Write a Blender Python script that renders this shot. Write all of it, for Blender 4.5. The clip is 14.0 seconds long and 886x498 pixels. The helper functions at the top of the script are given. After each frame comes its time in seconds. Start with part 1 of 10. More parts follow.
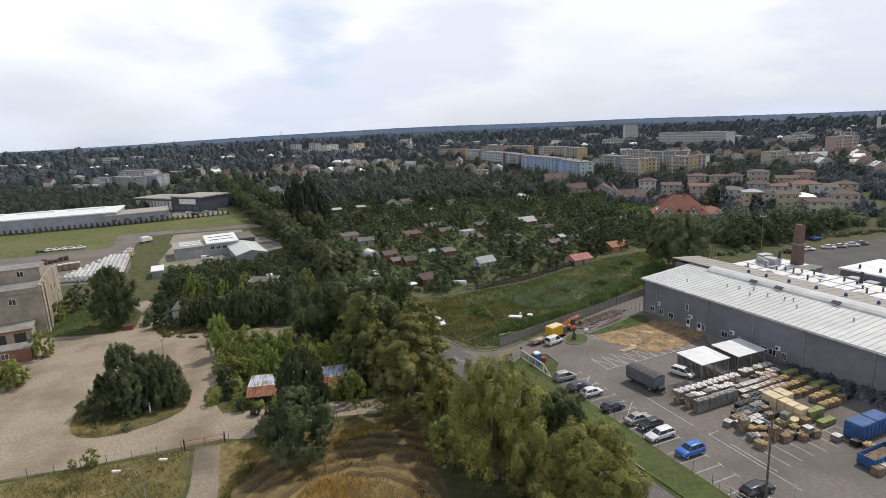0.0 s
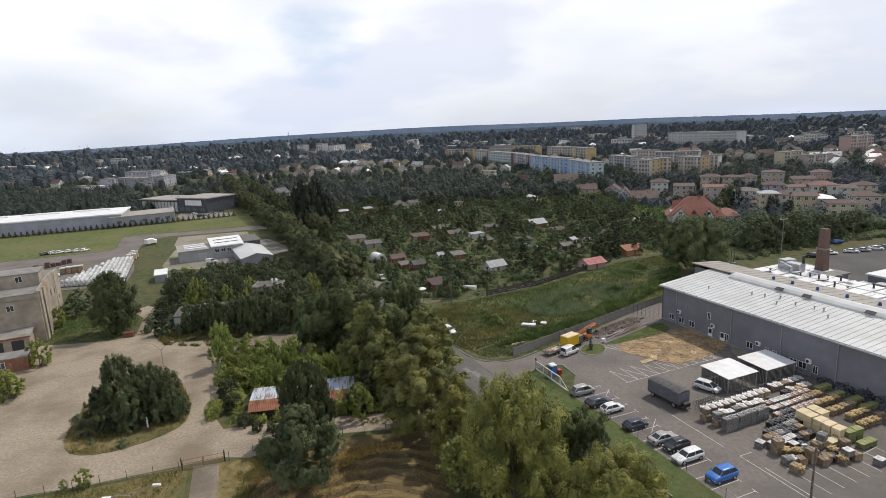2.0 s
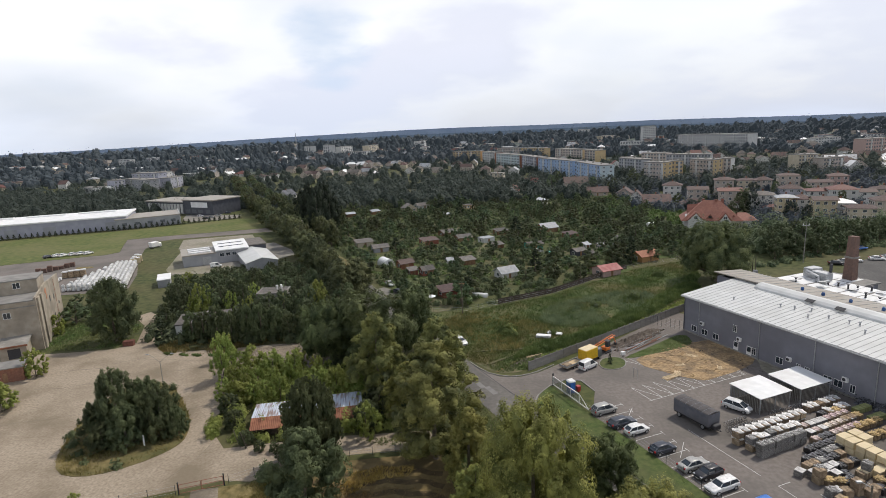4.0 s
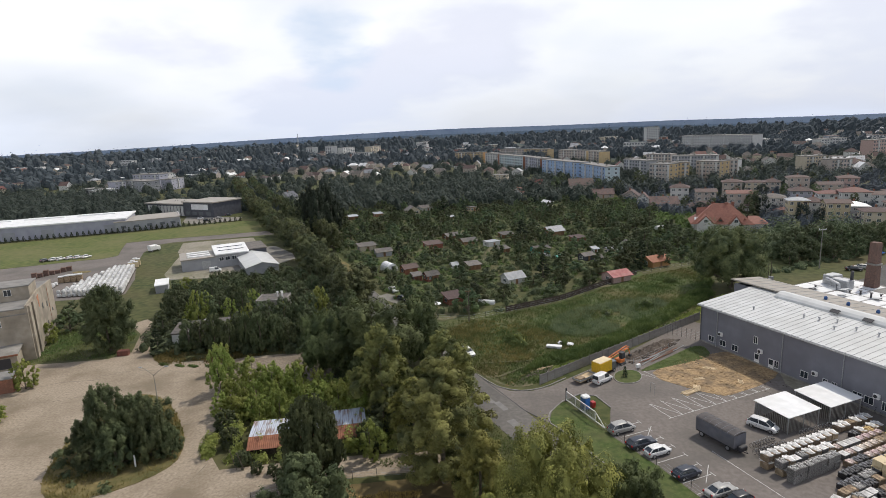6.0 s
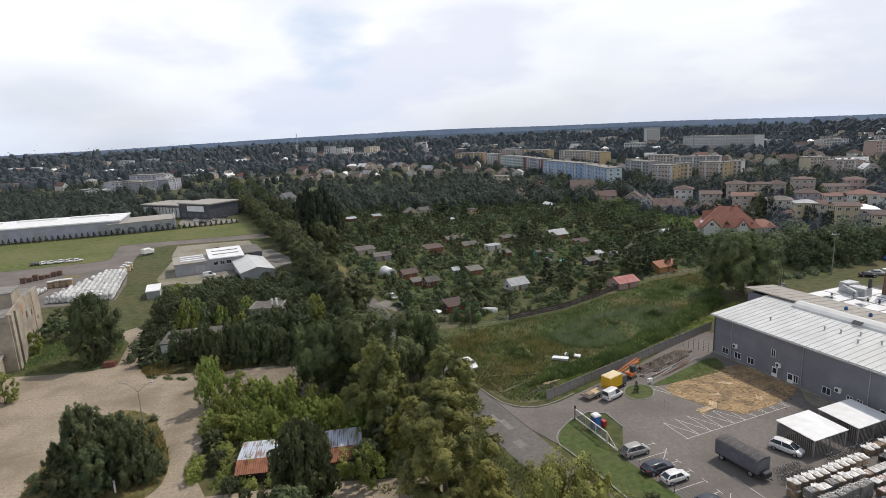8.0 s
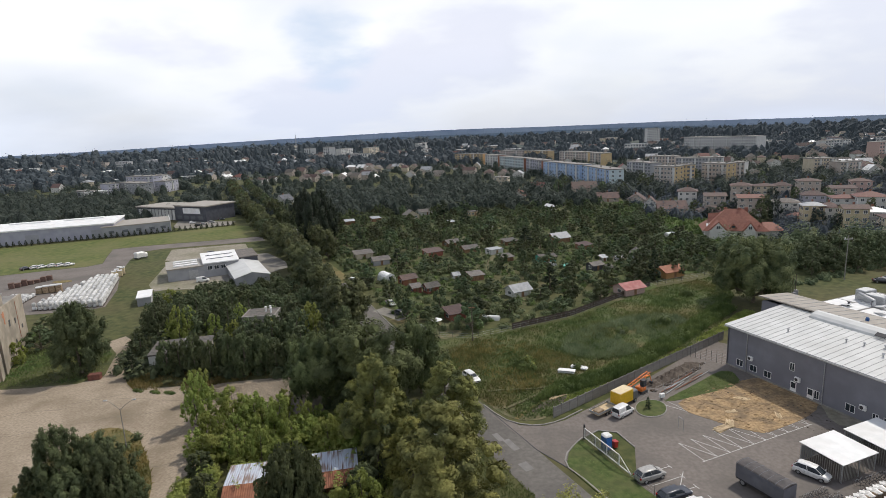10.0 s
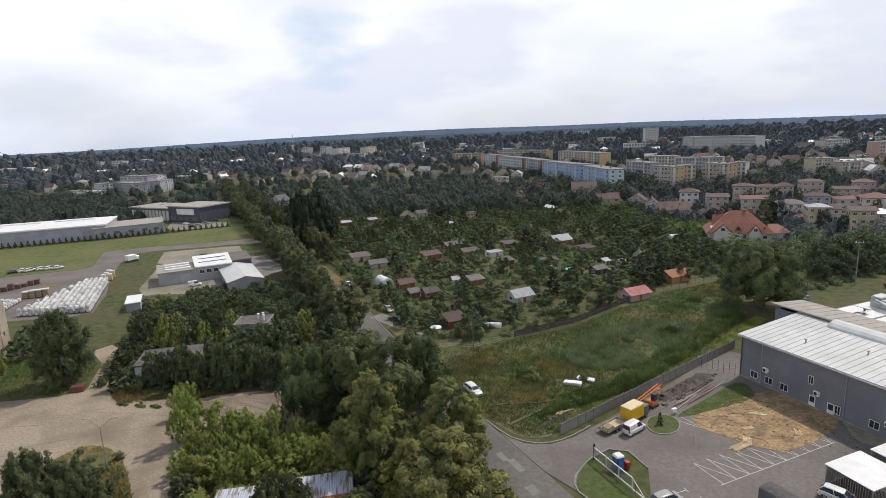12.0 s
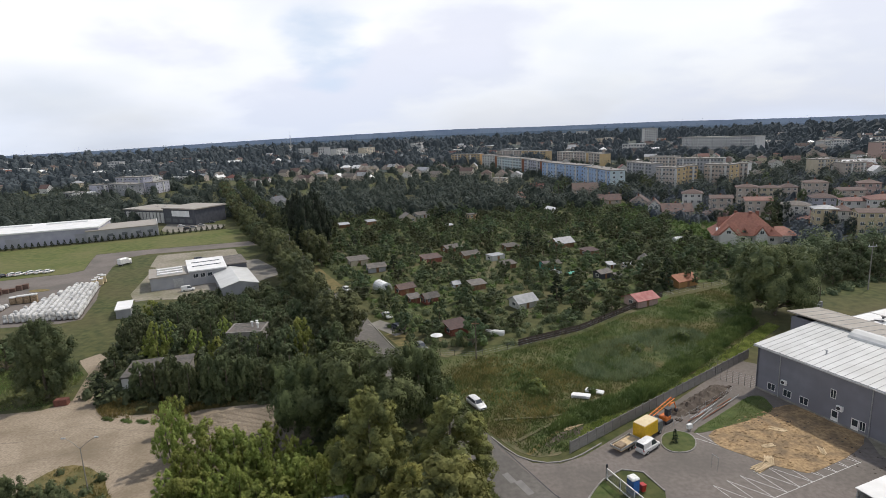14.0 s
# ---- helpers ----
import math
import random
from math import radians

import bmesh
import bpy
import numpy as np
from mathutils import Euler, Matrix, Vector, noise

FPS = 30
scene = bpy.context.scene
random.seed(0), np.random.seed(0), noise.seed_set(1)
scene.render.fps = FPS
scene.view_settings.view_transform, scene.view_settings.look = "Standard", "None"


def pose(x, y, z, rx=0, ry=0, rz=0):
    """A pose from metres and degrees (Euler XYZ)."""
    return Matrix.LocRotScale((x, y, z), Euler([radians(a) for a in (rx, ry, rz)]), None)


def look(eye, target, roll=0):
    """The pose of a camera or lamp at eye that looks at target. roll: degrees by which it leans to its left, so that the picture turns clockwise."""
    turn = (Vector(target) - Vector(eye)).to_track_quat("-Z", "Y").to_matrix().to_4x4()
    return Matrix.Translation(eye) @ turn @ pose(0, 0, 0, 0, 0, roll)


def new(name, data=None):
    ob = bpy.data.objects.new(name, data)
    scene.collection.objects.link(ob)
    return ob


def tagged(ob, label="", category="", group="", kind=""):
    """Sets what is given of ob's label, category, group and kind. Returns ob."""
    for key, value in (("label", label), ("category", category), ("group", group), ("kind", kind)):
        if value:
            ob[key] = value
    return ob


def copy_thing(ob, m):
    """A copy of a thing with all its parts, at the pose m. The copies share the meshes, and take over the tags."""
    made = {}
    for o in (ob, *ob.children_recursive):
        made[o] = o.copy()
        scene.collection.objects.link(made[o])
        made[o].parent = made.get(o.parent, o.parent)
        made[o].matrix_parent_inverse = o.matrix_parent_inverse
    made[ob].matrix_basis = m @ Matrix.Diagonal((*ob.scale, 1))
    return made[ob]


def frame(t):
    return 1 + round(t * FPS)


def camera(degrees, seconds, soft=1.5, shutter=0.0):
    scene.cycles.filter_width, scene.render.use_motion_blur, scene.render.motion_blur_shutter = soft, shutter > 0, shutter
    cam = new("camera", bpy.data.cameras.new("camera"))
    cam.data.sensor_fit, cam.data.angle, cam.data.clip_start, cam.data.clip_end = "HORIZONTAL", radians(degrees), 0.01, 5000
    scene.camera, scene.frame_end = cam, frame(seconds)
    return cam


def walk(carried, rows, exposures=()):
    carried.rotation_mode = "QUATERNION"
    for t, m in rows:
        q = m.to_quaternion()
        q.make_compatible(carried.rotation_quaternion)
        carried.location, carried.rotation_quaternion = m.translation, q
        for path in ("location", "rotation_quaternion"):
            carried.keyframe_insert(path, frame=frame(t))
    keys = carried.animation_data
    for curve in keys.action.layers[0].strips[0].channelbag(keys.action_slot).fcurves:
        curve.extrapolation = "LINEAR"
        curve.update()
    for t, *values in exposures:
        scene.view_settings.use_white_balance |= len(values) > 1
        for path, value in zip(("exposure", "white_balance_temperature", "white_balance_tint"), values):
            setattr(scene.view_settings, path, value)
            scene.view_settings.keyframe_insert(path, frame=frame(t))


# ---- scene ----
cam = camera(76.5, 14.0, soft=0.5)
PATH = [
    (0, (1.243, -2.010, 46.598), (3.505, 95.740, 25.623), -2.544),
    (0.5, (1.126, -0.908, 46.580), (3.295, 96.831, 25.545), -2.660),
    (1, (0.991, 0.383, 46.635), (2.982, 98.122, 25.585), -2.655),
    (1.5, (0.815, 1.786, 46.695), (2.346, 99.546, 25.707), -2.671),
    (2, (0.589, 3.238, 46.746), (1.665, 101.022, 25.834), -2.651),
    (2.5, (0.354, 4.658, 46.815), (1.025, 102.455, 25.953), -2.657),
    (3, (0.092, 6.129, 46.862), (0.482, 103.943, 26.069), -2.622),
    (5.5, (-1.201, 12.600, 47.202), (-1.548, 110.488, 26.762), -2.529),
    (6, (-1.400, 13.965, 47.272), (-1.754, 111.849, 26.815), -2.545),
    (6.5, (-1.527, 15.344, 47.363), (-1.864, 113.225, 26.888), -2.526),
    (7, (-1.595, 16.785, 47.447), (-1.923, 114.672, 26.999), -2.519),
    (7.5, (-1.667, 18.275, 47.512), (-1.954, 116.162, 27.067), -2.498),
    (8, (-1.736, 19.720, 47.587), (-1.966, 117.611, 27.158), -2.502),
    (10.5, (-1.990, 26.635, 47.827), (-2.039, 124.550, 27.514), -2.497),
    (11, (-2.092, 27.986, 47.880), (-2.005, 125.888, 27.506), -2.494),
    (11.5, (-2.235, 29.300, 47.946), (-2.023, 127.195, 27.538), -2.485),
    (12, (-2.381, 30.653, 48.014), (-2.061, 128.539, 27.563), -2.457),
    (12.5, (-2.515, 32.006, 48.044), (-2.159, 129.890, 27.584), -2.474),
    (13, (-2.701, 33.369, 48.063), (-2.226, 131.248, 27.582), -2.470),
    (13.5, (-2.865, 34.636, 48.058), (-2.288, 132.518, 27.595), -2.446),
    (14, (-2.952, 35.811, 48.043), (-2.319, 133.710, 27.666), -2.477),
]
walk(cam, [(t, look(eye, target, roll)) for t, eye, target, roll in PATH])

# ---- sky and sun ----
SUN_AZ, SUN_EL = radians(52.0), radians(54.0)      # azimuth from +y towards +x


def make_world():
    w = bpy.data.worlds.new("world")
    scene.world = w
    w.use_nodes = True
    nt = w.node_tree
    nt.nodes.clear()
    out = nt.nodes.new("ShaderNodeOutputWorld")
    bg = nt.nodes.new("ShaderNodeBackground")
    sky = nt.nodes.new("ShaderNodeTexSky")
    sky.sky_type = "NISHITA"
    sky.sun_disc = False
    sky.sun_elevation, sky.sun_rotation = SUN_EL, SUN_AZ
    sky.air_density, sky.dust_density, sky.ozone_density = 1.2, 2.0, 1.5
    co = nt.nodes.new("ShaderNodeTexCoord")
    sep = nt.nodes.new("ShaderNodeSeparateXYZ")
    nt.links.new(co.outputs["Generated"], sep.inputs[0])
    # cloud sheet: directions projected on a level far overhead
    up = nt.nodes.new("ShaderNodeMath"); up.operation = "MAXIMUM"; up.inputs[1].default_value = 0.0
    nt.links.new(sep.outputs["Z"], up.inputs[0])
    add = nt.nodes.new("ShaderNodeMath"); add.operation = "ADD"; add.inputs[1].default_value = 0.30
    nt.links.new(up.outputs[0], add.inputs[0])
    div = nt.nodes.new("ShaderNodeVectorMath"); div.operation = "DIVIDE"
    comb = nt.nodes.new("ShaderNodeCombineXYZ")
    for i in range(3):
        nt.links.new(add.outputs[0], comb.inputs[i])
    nt.links.new(co.outputs["Generated"], div.inputs[0])
    nt.links.new(comb.outputs[0], div.inputs[1])
    mp = nt.nodes.new("ShaderNodeMapping")
    mp.inputs["Location"].default_value = (1.3, 0.4, 0.0)
    mp.inputs["Scale"].default_value = (0.55, 0.6, 0.6)
    nt.links.new(div.outputs[0], mp.inputs[0])
    nz = nt.nodes.new("ShaderNodeTexNoise")
    nz.inputs["Scale"].default_value, nz.inputs["Detail"].default_value, nz.inputs["Roughness"].default_value = 1.5, 6.0, 0.5
    nt.links.new(mp.outputs[0], nz.inputs["Vector"])
    ramp = nt.nodes.new("ShaderNodeValToRGB")
    ramp.color_ramp.elements[0].position, ramp.color_ramp.elements[0].color = 0.38, (0.80, 0.80, 0.80, 1)
    ramp.color_ramp.elements[1].position, ramp.color_ramp.elements[1].color = 0.60, (1, 1, 1, 1)
    nt.links.new(nz.outputs["Fac"], ramp.inputs[0])
    nz2 = nt.nodes.new("ShaderNodeTexNoise")
    nz2.inputs["Scale"].default_value, nz2.inputs["Detail"].default_value = 1.1, 4.0
    nt.links.new(mp.outputs[0], nz2.inputs["Vector"])
    cl = nt.nodes.new("ShaderNodeValToRGB")
    cl.color_ramp.elements[0].position, cl.color_ramp.elements[0].color = 0.34, (9.1, 9.7, 11.1, 1)
    cl.color_ramp.elements[1].position, cl.color_ramp.elements[1].color = 0.50, (11.9, 12.0, 12.5, 1)
    nt.links.new(nz2.outputs["Fac"], cl.inputs[0])
    def toward(d, near, far, col, before):
        """Mixes a colour in round a direction, its edge broken by the cloud noise."""
        dot = nt.nodes.new("ShaderNodeVectorMath"); dot.operation = "DOT_PRODUCT"
        dot.inputs[1].default_value = d
        nt.links.new(co.outputs["Generated"], dot.inputs[0])
        wob = nt.nodes.new("ShaderNodeMath"); wob.operation = "MULTIPLY_ADD"
        wob.inputs[1].default_value = (near - far) * 9.0
        nt.links.new(nz.outputs["Fac"], wob.inputs[0])
        nt.links.new(dot.outputs["Value"], wob.inputs[2])
        rng = nt.nodes.new("ShaderNodeMapRange")
        rng.interpolation_type = "SMOOTHSTEP"
        rng.inputs[1].default_value, rng.inputs[2].default_value = far + (near - far) * 4.5, near + (near - far) * 4.5
        nt.links.new(wob.outputs[0], rng.inputs[0])
        m = nt.nodes.new("ShaderNodeMix"); m.data_type = "RGBA"
        nt.links.new(rng.outputs[0], m.inputs["Factor"])
        nt.links.new(before, m.inputs["A"])
        m.inputs["B"].default_value = (*col, 1)
        return m.outputs["Result"]

    veil = toward((0.72, 0.66, 0.20), 0.98, 0.55, (9.2, 9.5, 10.8), cl.outputs["Color"])
    veil = toward((-0.175, 0.965, 0.195), 0.9996, 0.9962, (7.6, 8.7, 10.6), veil)
    low = nt.nodes.new("ShaderNodeMapRange")              # thicker, bluer air near the horizon
    low.inputs[1].default_value, low.inputs[2].default_value, low.inputs[3].default_value, low.inputs[4].default_value = 0.0, 0.15, 0.62, 0.0
    nt.links.new(sep.outputs["Z"], low.inputs[0])
    deep = nt.nodes.new("ShaderNodeMix"); deep.data_type = "RGBA"
    nt.links.new(low.outputs[0], deep.inputs["Factor"])
    nt.links.new(veil, deep.inputs["A"])
    deep.inputs["B"].default_value = (7.0, 7.9, 9.6, 1)
    veil = deep.outputs["Result"]
    mix = nt.nodes.new("ShaderNodeMix"); mix.data_type = "RGBA"
    thin = nt.nodes.new("ShaderNodeMapRange")             # the cloud sheet opens to blue sky overhead
    thin.inputs[1].default_value, thin.inputs[2].default_value, thin.inputs[3].default_value, thin.inputs[4].default_value = 0.30, 0.68, 1.0, 0.20
    nt.links.new(sep.outputs["Z"], thin.inputs[0])
    cover = nt.nodes.new("ShaderNodeMath"); cover.operation = "MULTIPLY"
    nt.links.new(ramp.outputs["Color"], cover.inputs[0])
    nt.links.new(thin.outputs[0], cover.inputs[1])
    nt.links.new(cover.outputs[0], mix.inputs["Factor"])
    nt.links.new(sky.outputs[0], mix.inputs["A"])
    nt.links.new(veil, mix.inputs["B"])
    nt.links.new(mix.outputs["Result"], bg.inputs["Color"])
    bg.inputs["Strength"].default_value = 0.115
    nt.links.new(bg.outputs[0], out.inputs[0])


make_world()
sun_data = bpy.data.lights.new("sun", "SUN")
sun_data.energy, sun_data.angle, sun_data.color = 3.5, radians(1.2), (1.0, 0.93, 0.83)
sun = new("sun", sun_data)
sun.matrix_world = look((0, 0, 300), (-math.sin(SUN_AZ) * math.cos(SUN_EL), -math.cos(SUN_AZ) * math.cos(SUN_EL), 300 - math.sin(SUN_EL)))
scene.view_settings.exposure = -0.32

# ---- materials ----
def mat(name, c1, c2, scale=2.0, rough=0.85, bump=0.15, c3=None, scale3=0.08, amount3=0.5, metal=0.0, vary=0.0, hue=0.0, island=0.0,
        stretch=(1, 1, 1), spec=0.3, bump_scale=None, contrast=(0.35, 0.65), detail=7.0):
    """Two colours mixed by a fine noise, a third by a broad one; vary, hue: by object; island: by loose piece."""
    m = bpy.data.materials.new(name)
    m.use_nodes = True
    nt = m.node_tree
    b = nt.nodes["Principled BSDF"]
    b.inputs["Roughness"].default_value, b.inputs["Metallic"].default_value = rough, metal
    b.inputs["Specular IOR Level"].default_value = spec
    co = nt.nodes.new("ShaderNodeTexCoord")
    mp = nt.nodes.new("ShaderNodeMapping")
    mp.inputs["Scale"].default_value = stretch
    nt.links.new(co.outputs["Object"], mp.inputs[0])
    vec = mp.outputs[0]
    n1 = nt.nodes.new("ShaderNodeTexNoise")
    n1.inputs["Scale"].default_value, n1.inputs["Detail"].default_value = scale, detail
    nt.links.new(vec, n1.inputs["Vector"])
    r1 = nt.nodes.new("ShaderNodeValToRGB")
    r1.color_ramp.elements[0].position, r1.color_ramp.elements[0].color = contrast[0], (*c1, 1)
    r1.color_ramp.elements[1].position, r1.color_ramp.elements[1].color = contrast[1], (*c2, 1)
    nt.links.new(n1.outputs["Fac"], r1.inputs[0])
    col = r1.outputs["Color"]
    if c3:
        n3 = nt.nodes.new("ShaderNodeTexNoise")
        n3.inputs["Scale"].default_value, n3.inputs["Detail"].default_value = scale3, 5.0
        nt.links.new(co.outputs["Object"], n3.inputs["Vector"])
        r3 = nt.nodes.new("ShaderNodeValToRGB")
        r3.color_ramp.elements[0].position, r3.color_ramp.elements[1].position = 0.42, 0.66
        r3.color_ramp.elements[1].color = (amount3,) * 3 + (1,)
        nt.links.new(n3.outputs["Fac"], r3.inputs[0])
        mx = nt.nodes.new("ShaderNodeMix"); mx.data_type = "RGBA"
        nt.links.new(r3.outputs["Color"], mx.inputs["Factor"])
        nt.links.new(col, mx.inputs["A"])
        mx.inputs["B"].default_value = (*c3, 1)
        col = mx.outputs["Result"]
    if vary or hue or island:
        hs = nt.nodes.new("ShaderNodeHueSaturation")
        info = nt.nodes.new("ShaderNodeObjectInfo")
        geo = nt.nodes.new("ShaderNodeNewGeometry")

        def spread(src, size, mid):
            a = nt.nodes.new("ShaderNodeMath"); a.operation = "MULTIPLY_ADD"
            a.inputs[1].default_value, a.inputs[2].default_value = size, mid - size / 2
            nt.links.new(src, a.inputs[0])
            return a.outputs[0]
        nt.links.new(spread(info.outputs["Random"], hue, 0.5), hs.inputs["Hue"])
        v = spread(info.outputs["Random"], vary, 1.0)
        if island:
            mul = nt.nodes.new("ShaderNodeMath"); mul.operation = "MULTIPLY"
            nt.links.new(v, mul.inputs[0])
            nt.links.new(spread(geo.outputs["Random Per Island"], island, 1.0), mul.inputs[1])
            v = mul.outputs[0]
        nt.links.new(v, hs.inputs["Value"])
        nt.links.new(col, hs.inputs["Color"])
        col = hs.outputs["Color"]
    nt.links.new(col, b.inputs["Base Color"])
    if bump:
        nb = nt.nodes.new("ShaderNodeTexNoise")
        nb.inputs["Scale"].default_value, nb.inputs["Detail"].default_value = bump_scale or scale * 4, 4.0
        nt.links.new(vec, nb.inputs["Vector"])
        bp = nt.nodes.new("ShaderNodeBump")
        bp.inputs["Strength"].default_value, bp.inputs["Distance"].default_value = bump, 0.05
        nt.links.new(nb.outputs["Fac"], bp.inputs["Height"])
        nt.links.new(bp.outputs[0], b.inputs["Normal"])
    return m


def leaf_mat(name, dark, light, vary=0.35, hue=0.03, island=0.7, through_light=0.25, c3=None, scale3=0.06, amount3=0.8):
    m = mat(name, dark, light, scale=0.35, rough=0.6, bump=0, vary=vary, hue=hue, island=island, spec=0.10, detail=2.0, c3=c3, scale3=scale3, amount3=amount3)
    nt = m.node_tree
    b = nt.nodes["Principled BSDF"]
    col = b.inputs["Base Color"].links[0].from_socket
    tr = nt.nodes.new("ShaderNodeBsdfTranslucent")
    nt.links.new(col, tr.inputs["Color"])
    ms = nt.nodes.new("ShaderNodeMixShader")
    ms.inputs[0].default_value = through_light
    nt.links.new(b.outputs[0], ms.inputs[1])
    nt.links.new(tr.outputs[0], ms.inputs[2])
    nt.links.new(ms.outputs[0], nt.nodes["Material Output"].inputs["Surface"])
    return m


def plain(name, c, rough=0.5, metal=0.0, spec=0.5, vary=0.0):
    return mat(name, tuple(0.86 * v for v in c), tuple(min(1, 1.1 * v) for v in c), scale=3.0, rough=rough, bump=0.03, metal=metal, spec=spec, vary=vary)


M = {}
M["ground"] = mat("ground_grass", (0.0385, 0.0525, 0.0154), (0.091, 0.098, 0.035), 0.5, 0.95, 0.4, c3=(0.112, 0.091, 0.0455), scale3=0.03, amount3=0.6)
M["meadow"] = mat("meadow_grass", (0.055, 0.075, 0.027), (0.100, 0.116, 0.042), 1.6, 0.95, 0.6, c3=(0.150, 0.112, 0.055), scale3=0.07, amount3=0.8, detail=10.0)
M["verge"] = mat("verge_grass", (0.048, 0.078, 0.018), (0.092, 0.118, 0.036), 1.2, 0.95, 0.4, c3=(0.0975, 0.09, 0.045), scale3=0.2, amount3=0.5)
M["field"] = mat("mown_field", (0.066, 0.092, 0.024), (0.128, 0.140, 0.042), 0.4, 0.95, 0.3, c3=(0.150, 0.140, 0.060), scale3=0.04, amount3=0.7, detail=10.0)
M["wheat"] = mat("ripe_grain", (0.125, 0.092, 0.040), (0.215, 0.158, 0.068), 0.5, 0.9, 0.5, c3=(0.10, 0.078, 0.036), scale3=0.12, amount3=0.8)
M["wheat_low"] = mat("pressed_grain", (0.070, 0.052, 0.027), (0.118, 0.086, 0.043), 0.9, 0.9, 0.5, c3=(0.14, 0.10, 0.05), scale3=0.2)
M["drygrass"] = mat("dry_grass", (0.119, 0.098, 0.0385), (0.224, 0.175, 0.077), 0.9, 0.95, 0.5, c3=(0.084, 0.091, 0.035), scale3=0.15, amount3=0.8)
M["yard"] = mat("worn_concrete_yard", (0.236, 0.188, 0.136), (0.380, 0.320, 0.246), 2.4, 0.9, 0.25, c3=(0.175, 0.140, 0.096), scale3=0.11, amount3=0.85, contrast=(0.28, 0.70), detail=14.0)
M["slab"] = mat("old_paving", (0.188, 0.176, 0.158), (0.27, 0.255, 0.225), 0.6, 0.9, 0.2, c3=(0.128, 0.12, 0.0975), scale3=0.15, amount3=0.5)
M["asphalt"] = mat("grey_asphalt", (0.152, 0.133, 0.120), (0.198, 0.175, 0.158), 1.6, 0.9, 0.15, c3=(0.118, 0.108, 0.097), scale3=0.09, amount3=0.85, detail=12.0)
M["road"] = mat("road_asphalt", (0.124, 0.115, 0.105), (0.165, 0.154, 0.141), 1.4, 0.9, 0.15, c3=(0.09, 0.085, 0.079), scale3=0.15, amount3=0.7)
M["patch"] = mat("repaired_asphalt", (0.176, 0.172, 0.164), (0.216, 0.208, 0.2), 1.0, 0.9, 0.1)
M["kerb"] = mat("kerb_concrete", (0.203, 0.195, 0.18), (0.285, 0.27, 0.255), 2.0, 0.85, 0.1)
M["sand"] = mat("dug_sand", (0.215, 0.145, 0.078), (0.430, 0.305, 0.170), 2.0, 0.95, 0.8, c3=(0.150, 0.112, 0.076), scale3=0.4, amount3=0.8, contrast=(0.30, 0.66), detail=14.0)
M["soil"] = mat("dark_soil", (0.056, 0.044, 0.036), (0.108, 0.088, 0.072), 1.2, 0.95, 0.8, c3=(0.15, 0.125, 0.10), scale3=0.4)
M["paint_line"] = mat("road_paint", (0.40, 0.40, 0.38), (0.62, 0.62, 0.60), 2.5, 0.7, 0.05)
M["clad"] = mat("grey_wall_cladding", (0.178, 0.182, 0.212), (0.208, 0.212, 0.244), 0.5, 0.6, 0.05, c3=(0.155, 0.156, 0.182), scale3=0.15, amount3=0.7)
M["clad_dark"] = mat("dark_cladding", (0.060, 0.065, 0.080), (0.085, 0.090, 0.108), 0.5, 0.6, 0.05)
M["metal_roof"] = mat("pale_sheet_roof", (0.51, 0.518, 0.51), (0.595, 0.603, 0.595), 0.4, 0.45, 0.04, c3=(0.442, 0.442, 0.425), scale3=0.12, spec=0.4)
M["seam"] = plain("roof_seam", (0.33, 0.34, 0.34), 0.5)
M["grey_roof"] = mat("grey_sheet_roof", (0.285, 0.262, 0.228), (0.345, 0.318, 0.280), 0.5, 0.55, 0.05, c3=(0.28, 0.25, 0.21), scale3=0.12)
M["flat_roof"] = mat("flat_felt_roof", (0.17, 0.165, 0.155), (0.25, 0.24, 0.225), 0.5, 0.9, 0.1, c3=(0.30, 0.29, 0.27), scale3=0.15)
M["white_panel"] = mat("white_sheet", (0.70, 0.71, 0.71), (0.80, 0.80, 0.80), 0.7, 0.5, 0.03, c3=(0.6, 0.6, 0.58), scale3=0.3)
M["white"] = plain("white_paint", (0.74, 0.74, 0.73), 0.5)
M["glass"] = plain("window_glass", (0.035, 0.045, 0.055), 0.08, 0.0, 0.8)
M["dark"] = plain("dark_metal", (0.035, 0.035, 0.04), 0.6)
M["steel"] = plain("galvanised_steel", (0.42, 0.43, 0.44), 0.45, 0.6)
M["rust"] = mat("rusty_sheet", (0.21, 0.085, 0.05), (0.34, 0.15, 0.085), 1.2, 0.8, 0.2, c3=(0.15, 0.07, 0.05), scale3=0.6)
M["concrete"] = mat("weathered_concrete", (0.24, 0.228, 0.208), (0.32, 0.304, 0.276), 0.9, 0.9, 0.2, c3=(0.168, 0.16, 0.144), scale3=0.35, amount3=0.7)
M["render_old"] = mat("stained_render", (0.32, 0.276, 0.216), (0.416, 0.368, 0.296), 0.6, 0.9, 0.15, c3=(0.2, 0.176, 0.144), scale3=0.22, amount3=0.7)
M["brick"] = mat("brick_red", (0.21, 0.095, 0.06), (0.31, 0.15, 0.10), 3.0, 0.9, 0.2, c3=(0.16, 0.09, 0.07), scale3=0.6)
M["brick_orange"] = mat("bare_brick", (0.42, 0.17, 0.09), (0.52, 0.24, 0.14), 3.0, 0.9, 0.2)
M["tile_red"] = mat("red_roof_tile", (0.115, 0.050, 0.043), (0.165, 0.074, 0.063), 1.5, 0.7, 0.2, c3=(0.13, 0.062, 0.05), scale3=0.3, vary=0.5, hue=0.02)
